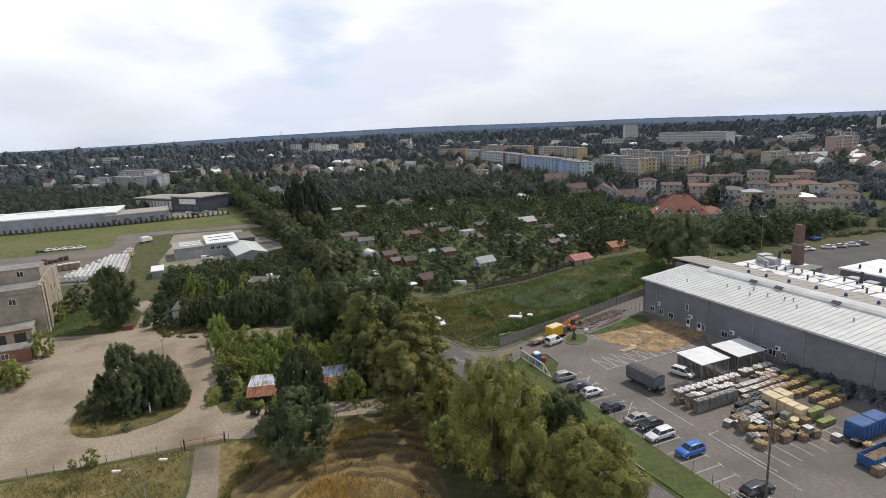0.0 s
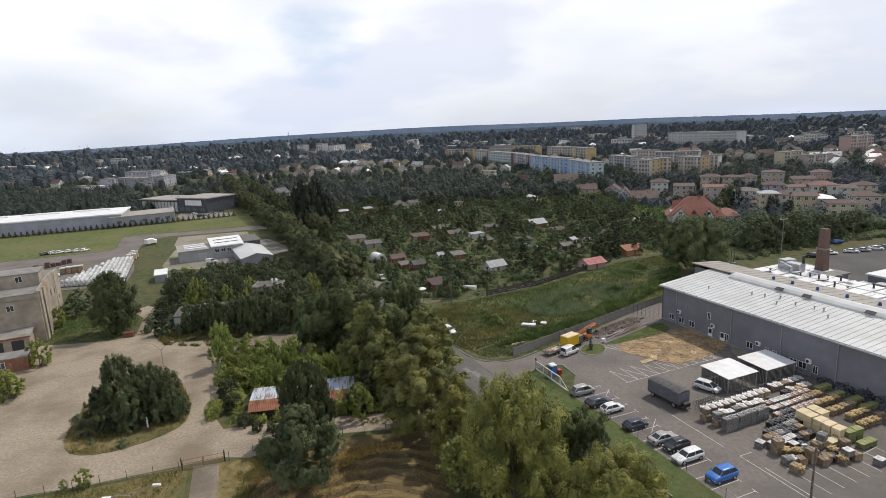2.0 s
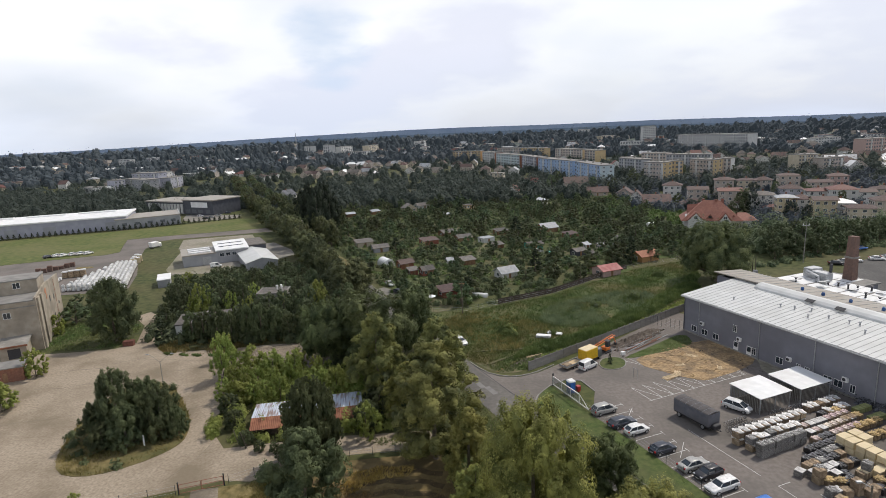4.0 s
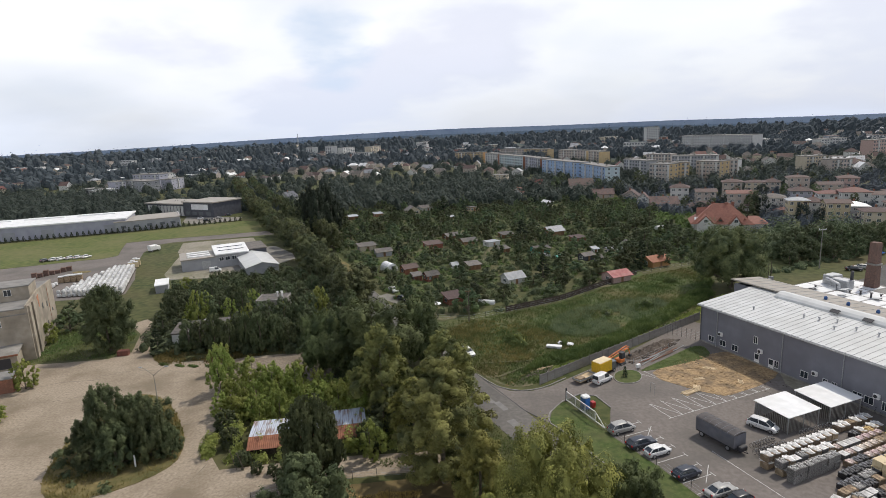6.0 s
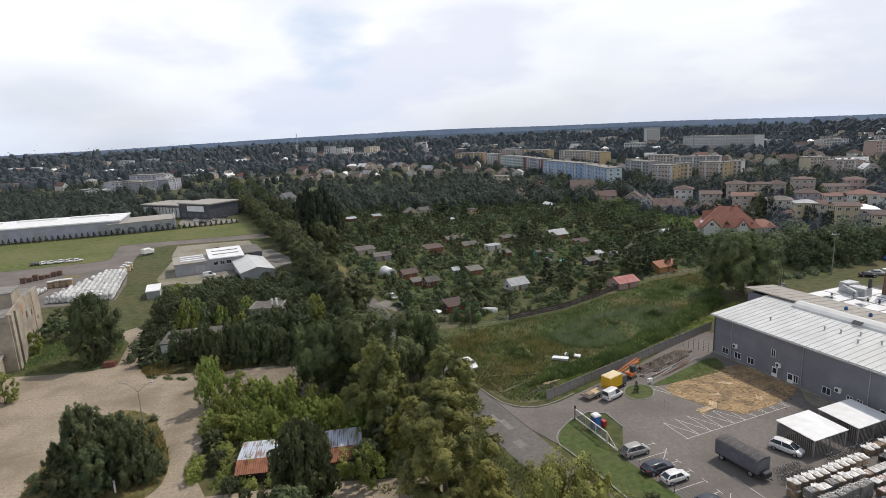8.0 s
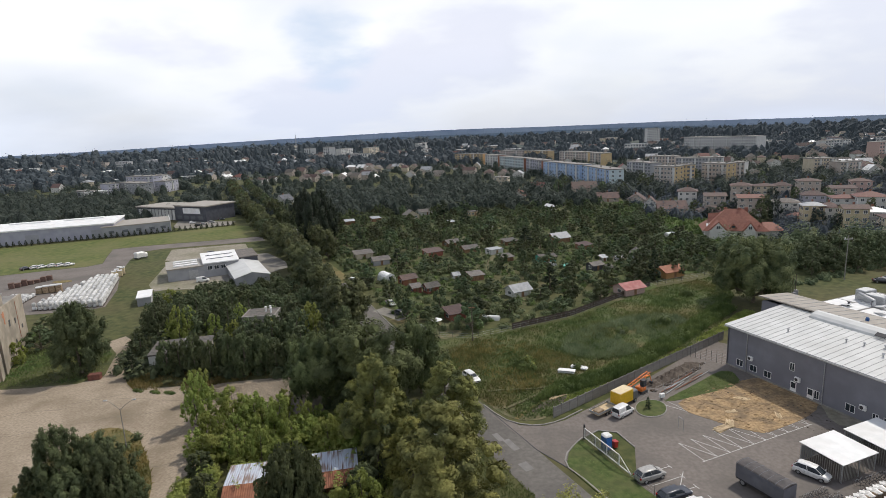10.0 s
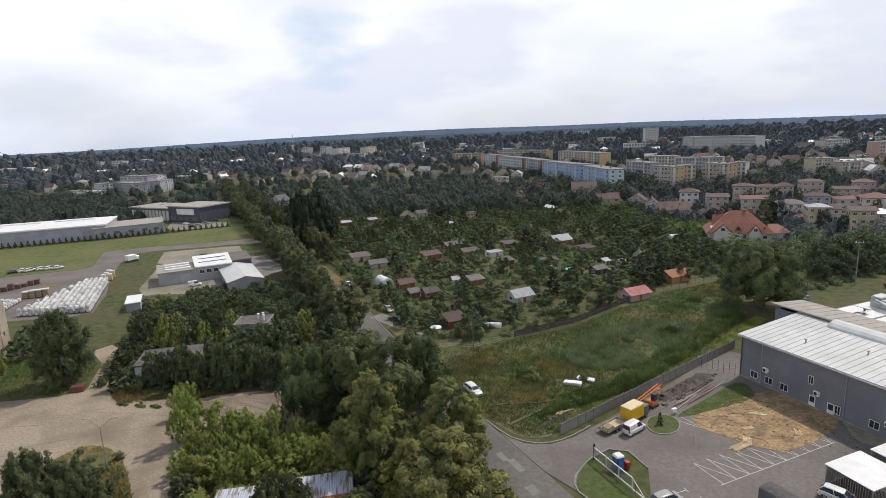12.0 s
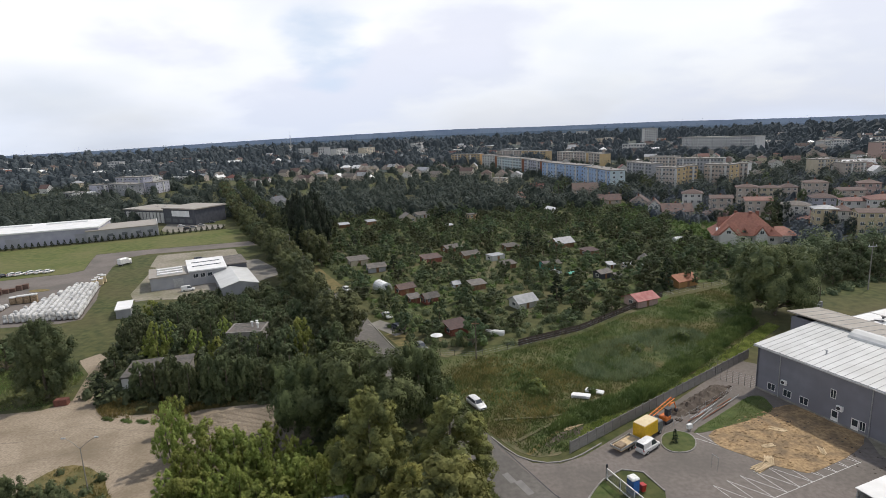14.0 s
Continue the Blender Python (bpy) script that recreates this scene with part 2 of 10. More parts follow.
M["tile_brown"] = mat("brown_roof_tile", (0.074, 0.048, 0.044), (0.112, 0.074, 0.067), 1.5, 0.75, 0.2, c3=(0.072, 0.058, 0.055), scale3=0.3, vary=0.5, hue=0.03)
M["roof_dark"] = mat("dark_roof_felt", (0.085, 0.08, 0.075), (0.15, 0.14, 0.13), 1.5, 0.85, 0.2, c3=(0.2, 0.17, 0.14), scale3=0.5, vary=0.5)
M["roof_light"] = mat("pale_roof_sheet", (0.26, 0.275, 0.29), (0.36, 0.37, 0.385), 1.0, 0.6, 0.1, vary=0.35)
M["wood"] = mat("brown_boards", (0.17, 0.095, 0.055), (0.29, 0.175, 0.10), 2.0, 0.8, 0.2, vary=0.4, stretch=(1, 1, 0.2))
M["wood_red"] = mat("red_brown_boards", (0.20, 0.07, 0.05), (0.30, 0.12, 0.085), 2.0, 0.8, 0.2, vary=0.3)
M["timber"] = mat("pale_timber", (0.42, 0.32, 0.19), (0.58, 0.46, 0.30), 2.0, 0.8, 0.2, c3=(0.33, 0.25, 0.16), scale3=0.6, vary=0.35)
M["bark"] = mat("tree_bark", (0.10, 0.085, 0.065), (0.19, 0.165, 0.13), 3.0, 0.95, 0.5)
# some blue added to this green for the veil of haze
M["leaf"] = leaf_mat("leaves_green", (0.060, 0.082, 0.044), (0.140, 0.164, 0.086), vary=0.5, hue=0.04, island=0.3, through_light=0.18)
M["leaf_lime"] = leaf_mat("leaves_lime_tree", (0.110, 0.122, 0.038), (0.330, 0.325, 0.092), vary=0.2, island=0.4, through_light=0.12)
M["leaf_dark"] = leaf_mat("leaves_dark", (0.066, 0.084, 0.044), (0.144, 0.164, 0.080), island=0.3, through_light=0.3)
M["leaf_fresh"] = leaf_mat("leaves_fresh", (0.190, 0.235, 0.062), (0.370, 0.400, 0.125), island=0.35, through_light=0.42)
# far leaves: blue of the distance haze mixed into the green
M["leaf_far"] = leaf_mat("leaves_far_haze_blue", (0.060, 0.078, 0.094), (0.102, 0.120, 0.130), island=0.35, through_light=0.3)
# middle-distance green, with a little atmospheric blue put into the colour
M["leaf_mid"] = leaf_mat("leaves_town_haze", (0.046, 0.062, 0.056), (0.092, 0.110, 0.088), island=0.35, through_light=0.28)
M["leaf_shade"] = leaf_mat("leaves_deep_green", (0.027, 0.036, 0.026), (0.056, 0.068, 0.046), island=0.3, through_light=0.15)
M["leaf_meadow"] = leaf_mat("meadow_leaves", (0.086, 0.138, 0.048), (0.166, 0.220, 0.082), island=0.3, through_light=0.35, c3=(0.205, 0.158, 0.068), scale3=0.07, amount3=0.5)
M["leaf_dry"] = leaf_mat("dry_leaves", (0.125, 0.115, 0.040), (0.270, 0.205, 0.085), island=0.4, through_light=0.35)
M["leaf_grain"] = leaf_mat("grain_ears", (0.28, 0.20, 0.078), (0.44, 0.325, 0.14), island=0.5, c3=(0.15, 0.115, 0.05), scale3=0.15, amount3=0.8)
# brighter copy of the grain colour, with sunlight put in
M["leaf_gold"] = leaf_mat("golden_ears_sunlit", (0.40, 0.275, 0.085), (0.62, 0.45, 0.16), island=0.4, through_light=0.3)
M["leaf_spruce"] = leaf_mat("needles_spruce", (0.030, 0.043, 0.026), (0.062, 0.078, 0.043), island=0.4)
M["teal"] = plain("teal_boards", (0.10, 0.38, 0.30), 0.7)
M["pink_wall"] = plain("pink_render", (0.44, 0.32, 0.29), 0.8)
M["red_sheet"] = mat("red_sheet_roof", (0.25, 0.055, 0.055), (0.32, 0.085, 0.080), 1.0, 0.6, 0.1, c3=(0.36, 0.16, 0.15), scale3=0.5)
M["orange_wall"] = plain("orange_render", (0.42, 0.24, 0.10), 0.8)
M["orange_roof"] = mat("orange_roof_tile", (0.24, 0.090, 0.048), (0.31, 0.130, 0.070), 2.0, 0.7, 0.2)
M["beige_wall"] = mat("beige_render", (0.400, 0.350, 0.310), (0.480, 0.425, 0.378), 0.4, 0.85, 0.05, c3=(0.36, 0.31, 0.26), scale3=0.2, vary=0.2)
M["yellow_pale"] = mat("pale_yellow_render", (0.44, 0.375, 0.250), (0.51, 0.440, 0.305), 0.4, 0.85, 0.05, vary=0.15)
M["tile_pink"] = mat("faded_roof_tile", (0.085, 0.058, 0.053), (0.120, 0.082, 0.075), 1.2, 0.75, 0.2, c3=(0.16, 0.095, 0.08), scale3=0.3, vary=0.3)
M["tyre"] = plain("rubber_tyre", (0.022, 0.022, 0.024), 0.85)
M["rim"] = plain("alloy_rim", (0.45, 0.46, 0.47), 0.35, 0.7)
M["lamp_clear"] = plain("headlight_lens", (0.65, 0.66, 0.66), 0.15)
M["lamp_red"] = plain("tail_light_lens", (0.42, 0.02, 0.02), 0.25)
for key, c in (("white", (0.72, 0.72, 0.71)), ("silver", (0.36, 0.355, 0.34)), ("black", (0.022, 0.022, 0.026)), ("navy", (0.035, 0.042, 0.06)), ("blue", (0.04, 0.16, 0.50)), ("grey", (0.13, 0.135, 0.145)),
               ("yellow", (0.70, 0.43, 0.03)), ("orange", (0.72, 0.19, 0.03)), ("red", (0.42, 0.035, 0.03)), ("deep_blue", (0.03, 0.10, 0.30)), ("green", (0.20, 0.27, 0.11))):
    M["car_" + key] = plain(key + "_lacquer", c, 0.28, 0.1, 0.6)
M["tarp"] = mat("grey_tarpaulin", (0.120, 0.124, 0.145), (0.170, 0.174, 0.198), 1.0, 0.7, 0.1, c3=(0.095, 0.088, 0.086), scale3=0.5)
M["tarp_dark"] = mat("dark_tarpaulin", (0.060, 0.056, 0.058), (0.095, 0.088, 0.088), 1.5, 0.75, 0.1, c3=(0.12, 0.105, 0.10), scale3=0.6)
M["blue_bin"] = mat("blue_painted_steel", (0.028, 0.085, 0.24), (0.05, 0.13, 0.32), 1.0, 0.5, 0.1, c3=(0.04, 0.065, 0.13), scale3=0.6)
M["crate_wood"] = mat("old_crate_wood", (0.200, 0.148, 0.098), (0.33, 0.255, 0.175), 1.5, 0.85, 0.2, vary=0.4, hue=0.015)
M["crate_pale"] = mat("new_plywood", (0.58, 0.48, 0.30), (0.70, 0.60, 0.41), 1.0, 0.8, 0.1, c3=(0.5, 0.4, 0.25), scale3=0.5, vary=0.15)
M["crate_green"] = mat("green_crate_paint", (0.200, 0.215, 0.085), (0.300, 0.310, 0.140), 1.5, 0.8, 0.1, vary=0.3)
M["mesh_grey"] = mat("grey_mesh_box", (0.12, 0.115, 0.11), (0.25, 0.24, 0.225), 6.0, 0.7, 0.3, vary=0.3)
M["paper"] = mat("crumpled_wrap", (0.42, 0.41, 0.39), (0.74, 0.73, 0.71), 2.5, 0.7, 0.5, vary=0.3, island=0.5)
M["scrap_pink"] = mat("reddish_scrap", (0.36, 0.26, 0.23), (0.66, 0.58, 0.54), 4.0, 0.7, 0.5, vary=0.3, island=0.8, hue=0.1)
M["scrap_dark"] = mat("dark_scrap", (0.03, 0.032, 0.038), (0.14, 0.145, 0.16), 4.0, 0.5, 0.5, vary=0.5, island=1.4)
M["scrap_yellow"] = mat("timber_offcuts", (0.27, 0.185, 0.085), (0.50, 0.38, 0.19), 3.0, 0.8, 0.5, vary=0.4, island=0.8)
# Both ridges: distance haze is put into the base colour as blue.
M["ridge_near"] = mat("haze_blue_forest", (0.048, 0.074, 0.110), (0.070, 0.098, 0.138), 0.02, 1.0, 0.0, c3=(0.085, 0.108, 0.128), scale3=0.004, spec=0.0)
M["ridge_far"] = mat("haze_blue_hills", (0.084, 0.116, 0.172), (0.108, 0.142, 0.200), 0.006, 1.0, 0.0, c3=(0.125, 0.16, 0.215), scale3=0.0012, spec=0.0)
# dark boards of fence and pallets; on the tin sheds also painted shade
M["wood_dark"] = mat("dark_boards_and_shade", (0.045, 0.035, 0.028), (0.09, 0.07, 0.055), 2.0, 0.9, 0.2)
M["wheat_mid"] = mat("standing_grain", (0.165, 0.122, 0.052), (0.270, 0.200, 0.085), 1.2, 0.9, 0.6, c3=(0.13, 0.098, 0.045), scale3=0.10, amount3=0.7)
M["bag"] = mat("white_bulk_bag", (0.46, 0.46, 0.45), (0.66, 0.66, 0.65), 1.5, 0.7, 0.3, island=0.45)
M["roof_streak"] = mat("streaked_tin_roof", (0.22, 0.16, 0.135), (0.44, 0.48, 0.55), 2.2, 0.6, 0.1, stretch=(1, 0.12, 1), contrast=(0.38, 0.52))
M["leaf_reed"] = leaf_mat("reed_leaves", (0.155, 0.205, 0.115), (0.265, 0.315, 0.182), island=0.3, through_light=0.35, c3=(0.15, 0.19, 0.075), scale3=0.08, amount3=0.5)
# avenue green, blue raised a little in place of haze
M["leaf_avenue"] = leaf_mat("leaves_avenue_tree", (0.050, 0.062, 0.034), (0.158, 0.164, 0.076), vary=0.35, island=0.3, through_light=0.15)
M["leaf_hedge"] = leaf_mat("hedge_leaves", (0.080, 0.120, 0.040), (0.160, 0.205, 0.070), island=0.3, through_light=0.35)
M["path_soil"] = mat("trodden_soil", (0.105, 0.100, 0.052), (0.175, 0.150, 0.088), 1.2, 0.95, 0.4, c3=(0.075, 0.088, 0.036), scale3=0.5, amount3=0.9)
M["leaf_willow"] = leaf_mat("leaves_willow", (0.068, 0.094, 0.046), (0.200, 0.230, 0.104), island=0.3, through_light=0.18)
M["leaf_maple"] = leaf_mat("leaves_maple", (0.054, 0.074, 0.034), (0.150, 0.180, 0.078), vary=0.25, island=0.3, through_light=0.12)
M["glass_dull"] = plain("dull_window_glass", (0.075, 0.085, 0.095), 0.15, 0.0, 0.6)
M["tile_villa"] = mat("villa_roof_tile", (0.215, 0.088, 0.062), (0.290, 0.128, 0.094), 1.5, 0.7, 0.2, c3=(0.19, 0.085, 0.066), scale3=0.3)
M["cobble"] = mat("old_sett_paving", (0.20, 0.165, 0.125), (0.29, 0.245, 0.19), 3.0, 0.9, 0.3, c3=(0.12, 0.10, 0.075), scale3=0.12, amount3=0.8)
# dark tone for the worn joints and for shade painted on the yard
M["yard_stain_shade"] = mat("worn_joint_and_shade", (0.17, 0.145, 0.112), (0.255, 0.220, 0.175), 1.4, 0.9, 0.2, c3=(0.13, 0.108, 0.08), scale3=0.3, amount3=0.7, detail=12.0)
M["brick_old"] = mat("weathered_brick", (0.125, 0.080, 0.064), (0.190, 0.118, 0.094), 3.0, 0.9, 0.2, c3=(0.11, 0.08, 0.07), scale3=0.5)
M["scrap_grey"] = mat("grey_scrap", (0.16, 0.16, 0.155), (0.46, 0.45, 0.43), 6.0, 0.6, 0.3, vary=0.3, island=0.9)
M["scrap_wood"] = mat("broken_crate_wood", (0.19, 0.135, 0.085), (0.36, 0.275, 0.18), 3.0, 0.85, 0.4, vary=0.3, island=0.8)
M["asphalt_dark"] = mat("dark_asphalt", (0.082, 0.079, 0.077), (0.118, 0.113, 0.108), 1.6, 0.9, 0.15, c3=(0.07, 0.068, 0.066), scale3=0.09, amount3=0.85)
M["leaf_lime_deep"] = leaf_mat("leaves_old_lime", (0.080, 0.092, 0.038), (0.255, 0.252, 0.082), vary=0.2, island=0.4, through_light=0.12)
M["gravel"] = mat("pale_gravel", (0.21, 0.19, 0.15), (0.32, 0.29, 0.24), 1.0, 0.95, 0.3, c3=(0.15, 0.15, 0.085), scale3=0.08, amount3=0.7, detail=10.0)
M["rust_dark"] = mat("dark_rust", (0.11, 0.045, 0.035), (0.18, 0.075, 0.055), 1.2, 0.8, 0.2)
# garden green holds extra blue, haze put into the leaves
M["leaf_garden"] = leaf_mat("leaves_garden", (0.066, 0.090, 0.050), (0.185, 0.214, 0.106), vary=0.75, hue=0.07, island=0.3, through_light=0.34)
# panes far off: haze lightening is in the glass colour
M["glass_far"] = plain("haze_paled_glass", (0.15, 0.16, 0.175), 0.2, 0.0, 0.5)

# ---- building tools ----
def mesh_of(name, verts, faces, material=None, smooth=False):
    me = bpy.data.meshes.new(name)
    me.from_pydata([tuple(v) for v in verts], [], [tuple(f) for f in faces])
    if material:
        me.materials.append(material)
    if smooth:
        for p in me.polygons:
            p.use_smooth = True
    me.update()
    return me


class Shape:
    """Gathers boxes, prisms, tubes and faces into one mesh."""

    def __init__(self):
        self.v, self.f = [], []

    def add(self, verts, faces):
        n = len(self.v)
        self.v += [tuple(p) for p in verts]
        self.f += [tuple(n + i for i in f) for f in faces]
        return self

    def box(self, x0, y0, z0, x1, y1, z1, bevel=0.0):
        if bevel:
            b = bevel
            ring = [(x0 + b, y0), (x1 - b, y0), (x1, y0 + b), (x1, y1 - b), (x1 - b, y1), (x0 + b, y1), (x0, y1 - b), (x0, y0 + b)]
            cx, cy = (x0 + x1) / 2, (y0 + y1) / 2
            top = [(cx + (x - cx) * (1 - 2 * b / max(x1 - x0, 1e-3)), cy + (y - cy) * (1 - 2 * b / max(y1 - y0, 1e-3))) for x, y in ring]
            vs = [(x, y, z0) for x, y in ring] + [(x, y, z1 - b) for x, y in ring] + [(x, y, z1) for x, y in top]
            fs = [tuple(range(7, -1, -1)), tuple(range(16, 24))]
            for k in (0, 8):
                fs += [(k + i, k + (i + 1) % 8, k + 8 + (i + 1) % 8, k + 8 + i) for i in range(8)]
            return self.add(vs, fs)
        vs = [(x, y, z) for z in (z0, z1) for x, y in ((x0, y0), (x1, y0), (x1, y1), (x0, y1))]
        return self.add(vs, [(3, 2, 1, 0), (4, 5, 6, 7), (0, 1, 5, 4), (1, 2, 6, 5), (2, 3, 7, 6), (3, 0, 4, 7)])

    def prism(self, outline, z0, z1, top=None):
        """An upright prism over a polygon given anticlockwise; top: its upper outline if it differs."""
        n = len(outline)
        up = top or outline
        vs = [(x, y, z0) for x, y in outline] + [(x, y, z1) for x, y in up]
        return self.add(vs, [tuple(range(n - 1, -1, -1)), tuple(range(n, 2 * n))] + [(i, (i + 1) % n, n + (i + 1) % n, n + i) for i in range(n)])

    def extrude_y(self, profile, y0, y1):
        """A profile in x and z, anticlockwise seen from -y, drawn out along y."""
        n = len(profile)
        vs = [(x, y0, z) for x, z in profile] + [(x, y1, z) for x, z in profile]
        return self.add(vs, [tuple(range(n)), tuple(range(2 * n - 1, n - 1, -1))] + [(i, n + i, n + (i + 1) % n, (i + 1) % n) for i in range(n)])

    def tube(self, points, radii, sides=8):
        """A tapered tube along points."""
        pts = [Vector(p) for p in points]
        radii = [radii] * len(pts) if isinstance(radii, (int, float)) else radii
        rings = []
        for i, p in enumerate(pts):
            d = (pts[min(i + 1, len(pts) - 1)] - pts[max(i - 1, 0)]).normalized()
            a = d.cross(Vector((0, 0, 1)) if abs(d.z) < 0.9 else Vector((1, 0, 0))).normalized()
            b = d.cross(a)
            rings.append([p + radii[i] * (math.cos(t) * a + math.sin(t) * b) for t in (2 * math.pi * k / sides for k in range(sides))])
        vs = [v for r in rings for v in r]
        fs = [tuple(range(sides)), tuple(range(len(vs) - 1, len(vs) - sides - 1, -1))]
        for k in range(len(rings) - 1):
            fs += [(k * sides + i, (k + 1) * sides + i, (k + 1) * sides + (i + 1) % sides, k * sides + (i + 1) % sides) for i in range(sides)]
        return self.add(vs, fs)

    def mesh(self, name, material, smooth=False):
        return mesh_of(name, self.v, self.f, material, smooth)


def part(name, shape, material, parent, label=""):
    """Links a shape or a mesh as one object under a thing or a part."""
    me = shape.mesh(name, material) if isinstance(shape, Shape) else shape
    ob = new(name, me)
    ob.parent = parent
    return tagged(ob, label)


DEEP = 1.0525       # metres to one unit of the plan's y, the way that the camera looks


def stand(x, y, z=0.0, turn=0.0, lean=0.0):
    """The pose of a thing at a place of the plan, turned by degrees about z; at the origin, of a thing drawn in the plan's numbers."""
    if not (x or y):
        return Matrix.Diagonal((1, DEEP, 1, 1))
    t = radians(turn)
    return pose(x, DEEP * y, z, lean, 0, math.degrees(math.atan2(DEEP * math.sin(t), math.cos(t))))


def thing(name, label, category, at=(0, 0, 0), turn=0.0, group="", kind=""):
    """An Empty at a thing's base, turned by degrees about z."""
    ob = new(name)
    ob.empty_display_size = 0.3
    ob.matrix_world = stand(*at, turn)
    return tagged(ob, label, category, group, kind)


def solid(name, shape, material, label, category, at=(0, 0, 0), turn=0.0, group="", kind="", smooth=False):
    """A thing of one mesh."""
    me = shape.mesh(name, material, smooth) if isinstance(shape, Shape) else shape
    ob = new(name, me)
    ob.matrix_world = stand(*at, turn)
    return tagged(ob, label, category, group, kind)


def rounded(poly, times=2):
    """Chaikin's corner cutting of a closed outline."""
    for _ in range(times):
        out = []
        for (ax, ay), (bx, by) in zip(poly, poly[1:] + poly[:1]):
            out += [(0.75 * ax + 0.25 * bx, 0.75 * ay + 0.25 * by), (0.25 * ax + 0.75 * bx, 0.25 * ay + 0.75 * by)]
        poly = out
    return poly


def area_of(poly):
    return sum(ax * by - bx * ay for (ax, ay), (bx, by) in zip(poly, poly[1:] + poly[:1])) / 2


def sheet(name, poly, z, material, label, category="ground", kind="structure", low=-0.3):
    """A level piece of ground over a polygon, its top at z."""
    poly = poly if area_of(poly) > 0 else poly[::-1]
    return solid(name, Shape().prism(poly, low, z), material, label, category, kind=kind)


def ribbon(points, width):
    """The outline of a strip of that width along points."""
    pts = [Vector(p) for p in points]
    left, right = [], []
    for i, p in enumerate(pts):
        d = (pts[min(i + 1, len(pts) - 1)] - pts[max(i - 1, 0)]).normalized()
        n = Vector((-d.y, d.x))
        left.append(tuple(p + n * width / 2))
        right.append(tuple(p - n * width / 2))
    return left, right


def inside(x, y, poly):
    hit = False
    for (ax, ay), (bx, by) in zip(poly, poly[1:] + poly[:1]):
        if (ay > y) != (by > y) and x < (bx - ax) * (y - ay) / (by - ay) + ax:
            hit = not hit
    return hit

# ---- ground ----
def big_ground():
    """One sheet, finer near the camera, with a slight unevenness far off."""
    xs = sorted({s * v for s in (-1, 1) for v in (0, 40, 80, 120, 180, 260, 400, 600, 900, 1400, 2000, 3000, 4500, 7000)})
    ys = [-3000, -1000, -300, -100, 0, 40, 80, 120, 180, 260, 400, 600, 900, 1400, 2000, 3000, 4500, 7000]
    vs = [(x, y, 0.0) for y in ys for x in xs]
    n = len(xs)
    fs = [(j * n + i, j * n + i + 1, (j + 1) * n + i + 1, (j + 1) * n + i) for j in range(len(ys) - 1) for i in range(n - 1)]
    return solid("ground", mesh_of("ground", vs, fs, M["ground"]), None, "rough grassy ground running out to the town", "ground", kind="structure")


big_ground()
# far grass tinted towards blue in place of haze over it
M["far_ground"] = mat("far_fields_hazed", (0.034, 0.050, 0.052), (0.062, 0.080, 0.072), 0.02, 0.95, 0.0, c3=(0.10, 0.105, 0.07), scale3=0.004, amount3=0.5)
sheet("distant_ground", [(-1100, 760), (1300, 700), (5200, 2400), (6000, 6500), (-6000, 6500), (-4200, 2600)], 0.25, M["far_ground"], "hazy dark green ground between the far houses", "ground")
ROAD_RIGHT = [(46, 22), (28, 62), (10.7, 97.8), (4.9, 109.8), (-11.4, 143.2), (-16, 153), (-24, 172), (-36.1, 200.8), (-44, 216), (-65, 264), (-95, 325), (-125, 388), (-165, 480), (-215, 600)]


def offset_line(points, d):
    """Points moved d to the left of their way."""
    out = []
    for i, (x, y) in enumerate(points):
        ax, ay = points[max(i - 1, 0)]
        bx, by = points[min(i + 1, len(points) - 1)]
        k = math.hypot(bx - ax, by - ay)
        out.append((x - (by - ay) / k * d, y + (bx - ax) / k * d))
    return out


ROAD_LEFT = offset_line(ROAD_RIGHT, 6.6)
sheet("road", ROAD_RIGHT + ROAD_LEFT[::-1], 0.03, M["road"], "worn grey asphalt road lined with trees", "road")
PARK = [(3.5, 110.7), (5.7, 108.0), (9.3, 104.4), (13.3, 103.9), (17.0, 105.4), (20.7, 108.0), (26, 111.8), (34, 117.5), (46, 127), (57, 135), (66, 128), (100, 50),
        (100, 30), (48, 30), (36.3, 58), (32.9, 66), (27.4, 79.7), (22.9, 88.6), (25.6, 96.9), (24.3, 101.0), (21.5, 101.8), (18.0, 99.6), (15.0, 95.0), (14.4, 93.0), (10.7, 97.8)]
sheet("parking_lot", PARK, 0.038, M["asphalt"], "grey asphalt parking lot with white stall lines", "parking lot")
YARD = [(-29, 75.5), (-33, 76.0), (-38.6, 74.3), (-50, 71.0), (-61, 68.6), (-85, 62), (-120, 60), (-130, 100), (-112, 124), (-97, 126), (-88, 126.5), (-79, 127.5), (-75.5, 131), (-80, 143), (-87, 150.5), (-84.5, 154.5), (-80.5, 151), (-76.0, 143), (-69, 127.5),
        (-60, 124), (-49, 125), (-31, 127), (-26, 112), (-30, 100), (-38.5, 100), (-42, 93), (-39, 88), (-36, 84), (-20, 86), (-4, 86.5), (-2, 82), (-20, 80.5)]
sheet("yard", YARD, 0.025, M["yard"], "pale worn concrete yard with cracks and sand", "yard")
ISLAND = rounded([(-61, 80), (-53, 77.5), (-43.4, 84), (-44, 91), (-49, 99), (-56, 108), (-64, 110), (-66, 97)], 2)
sheet("yard_island", ISLAND, 0.09, M["drygrass"], "overgrown grass island in the concrete yard", "grass island")
MEADOW = [(4.5, 112), (-9, 141), (3.3, 143), (13.5, 146), (29.6, 153), (60, 176), (84, 186), (78, 166), (62, 143), (48, 131), (34, 120.5), (15.3, 107), (10, 106)]
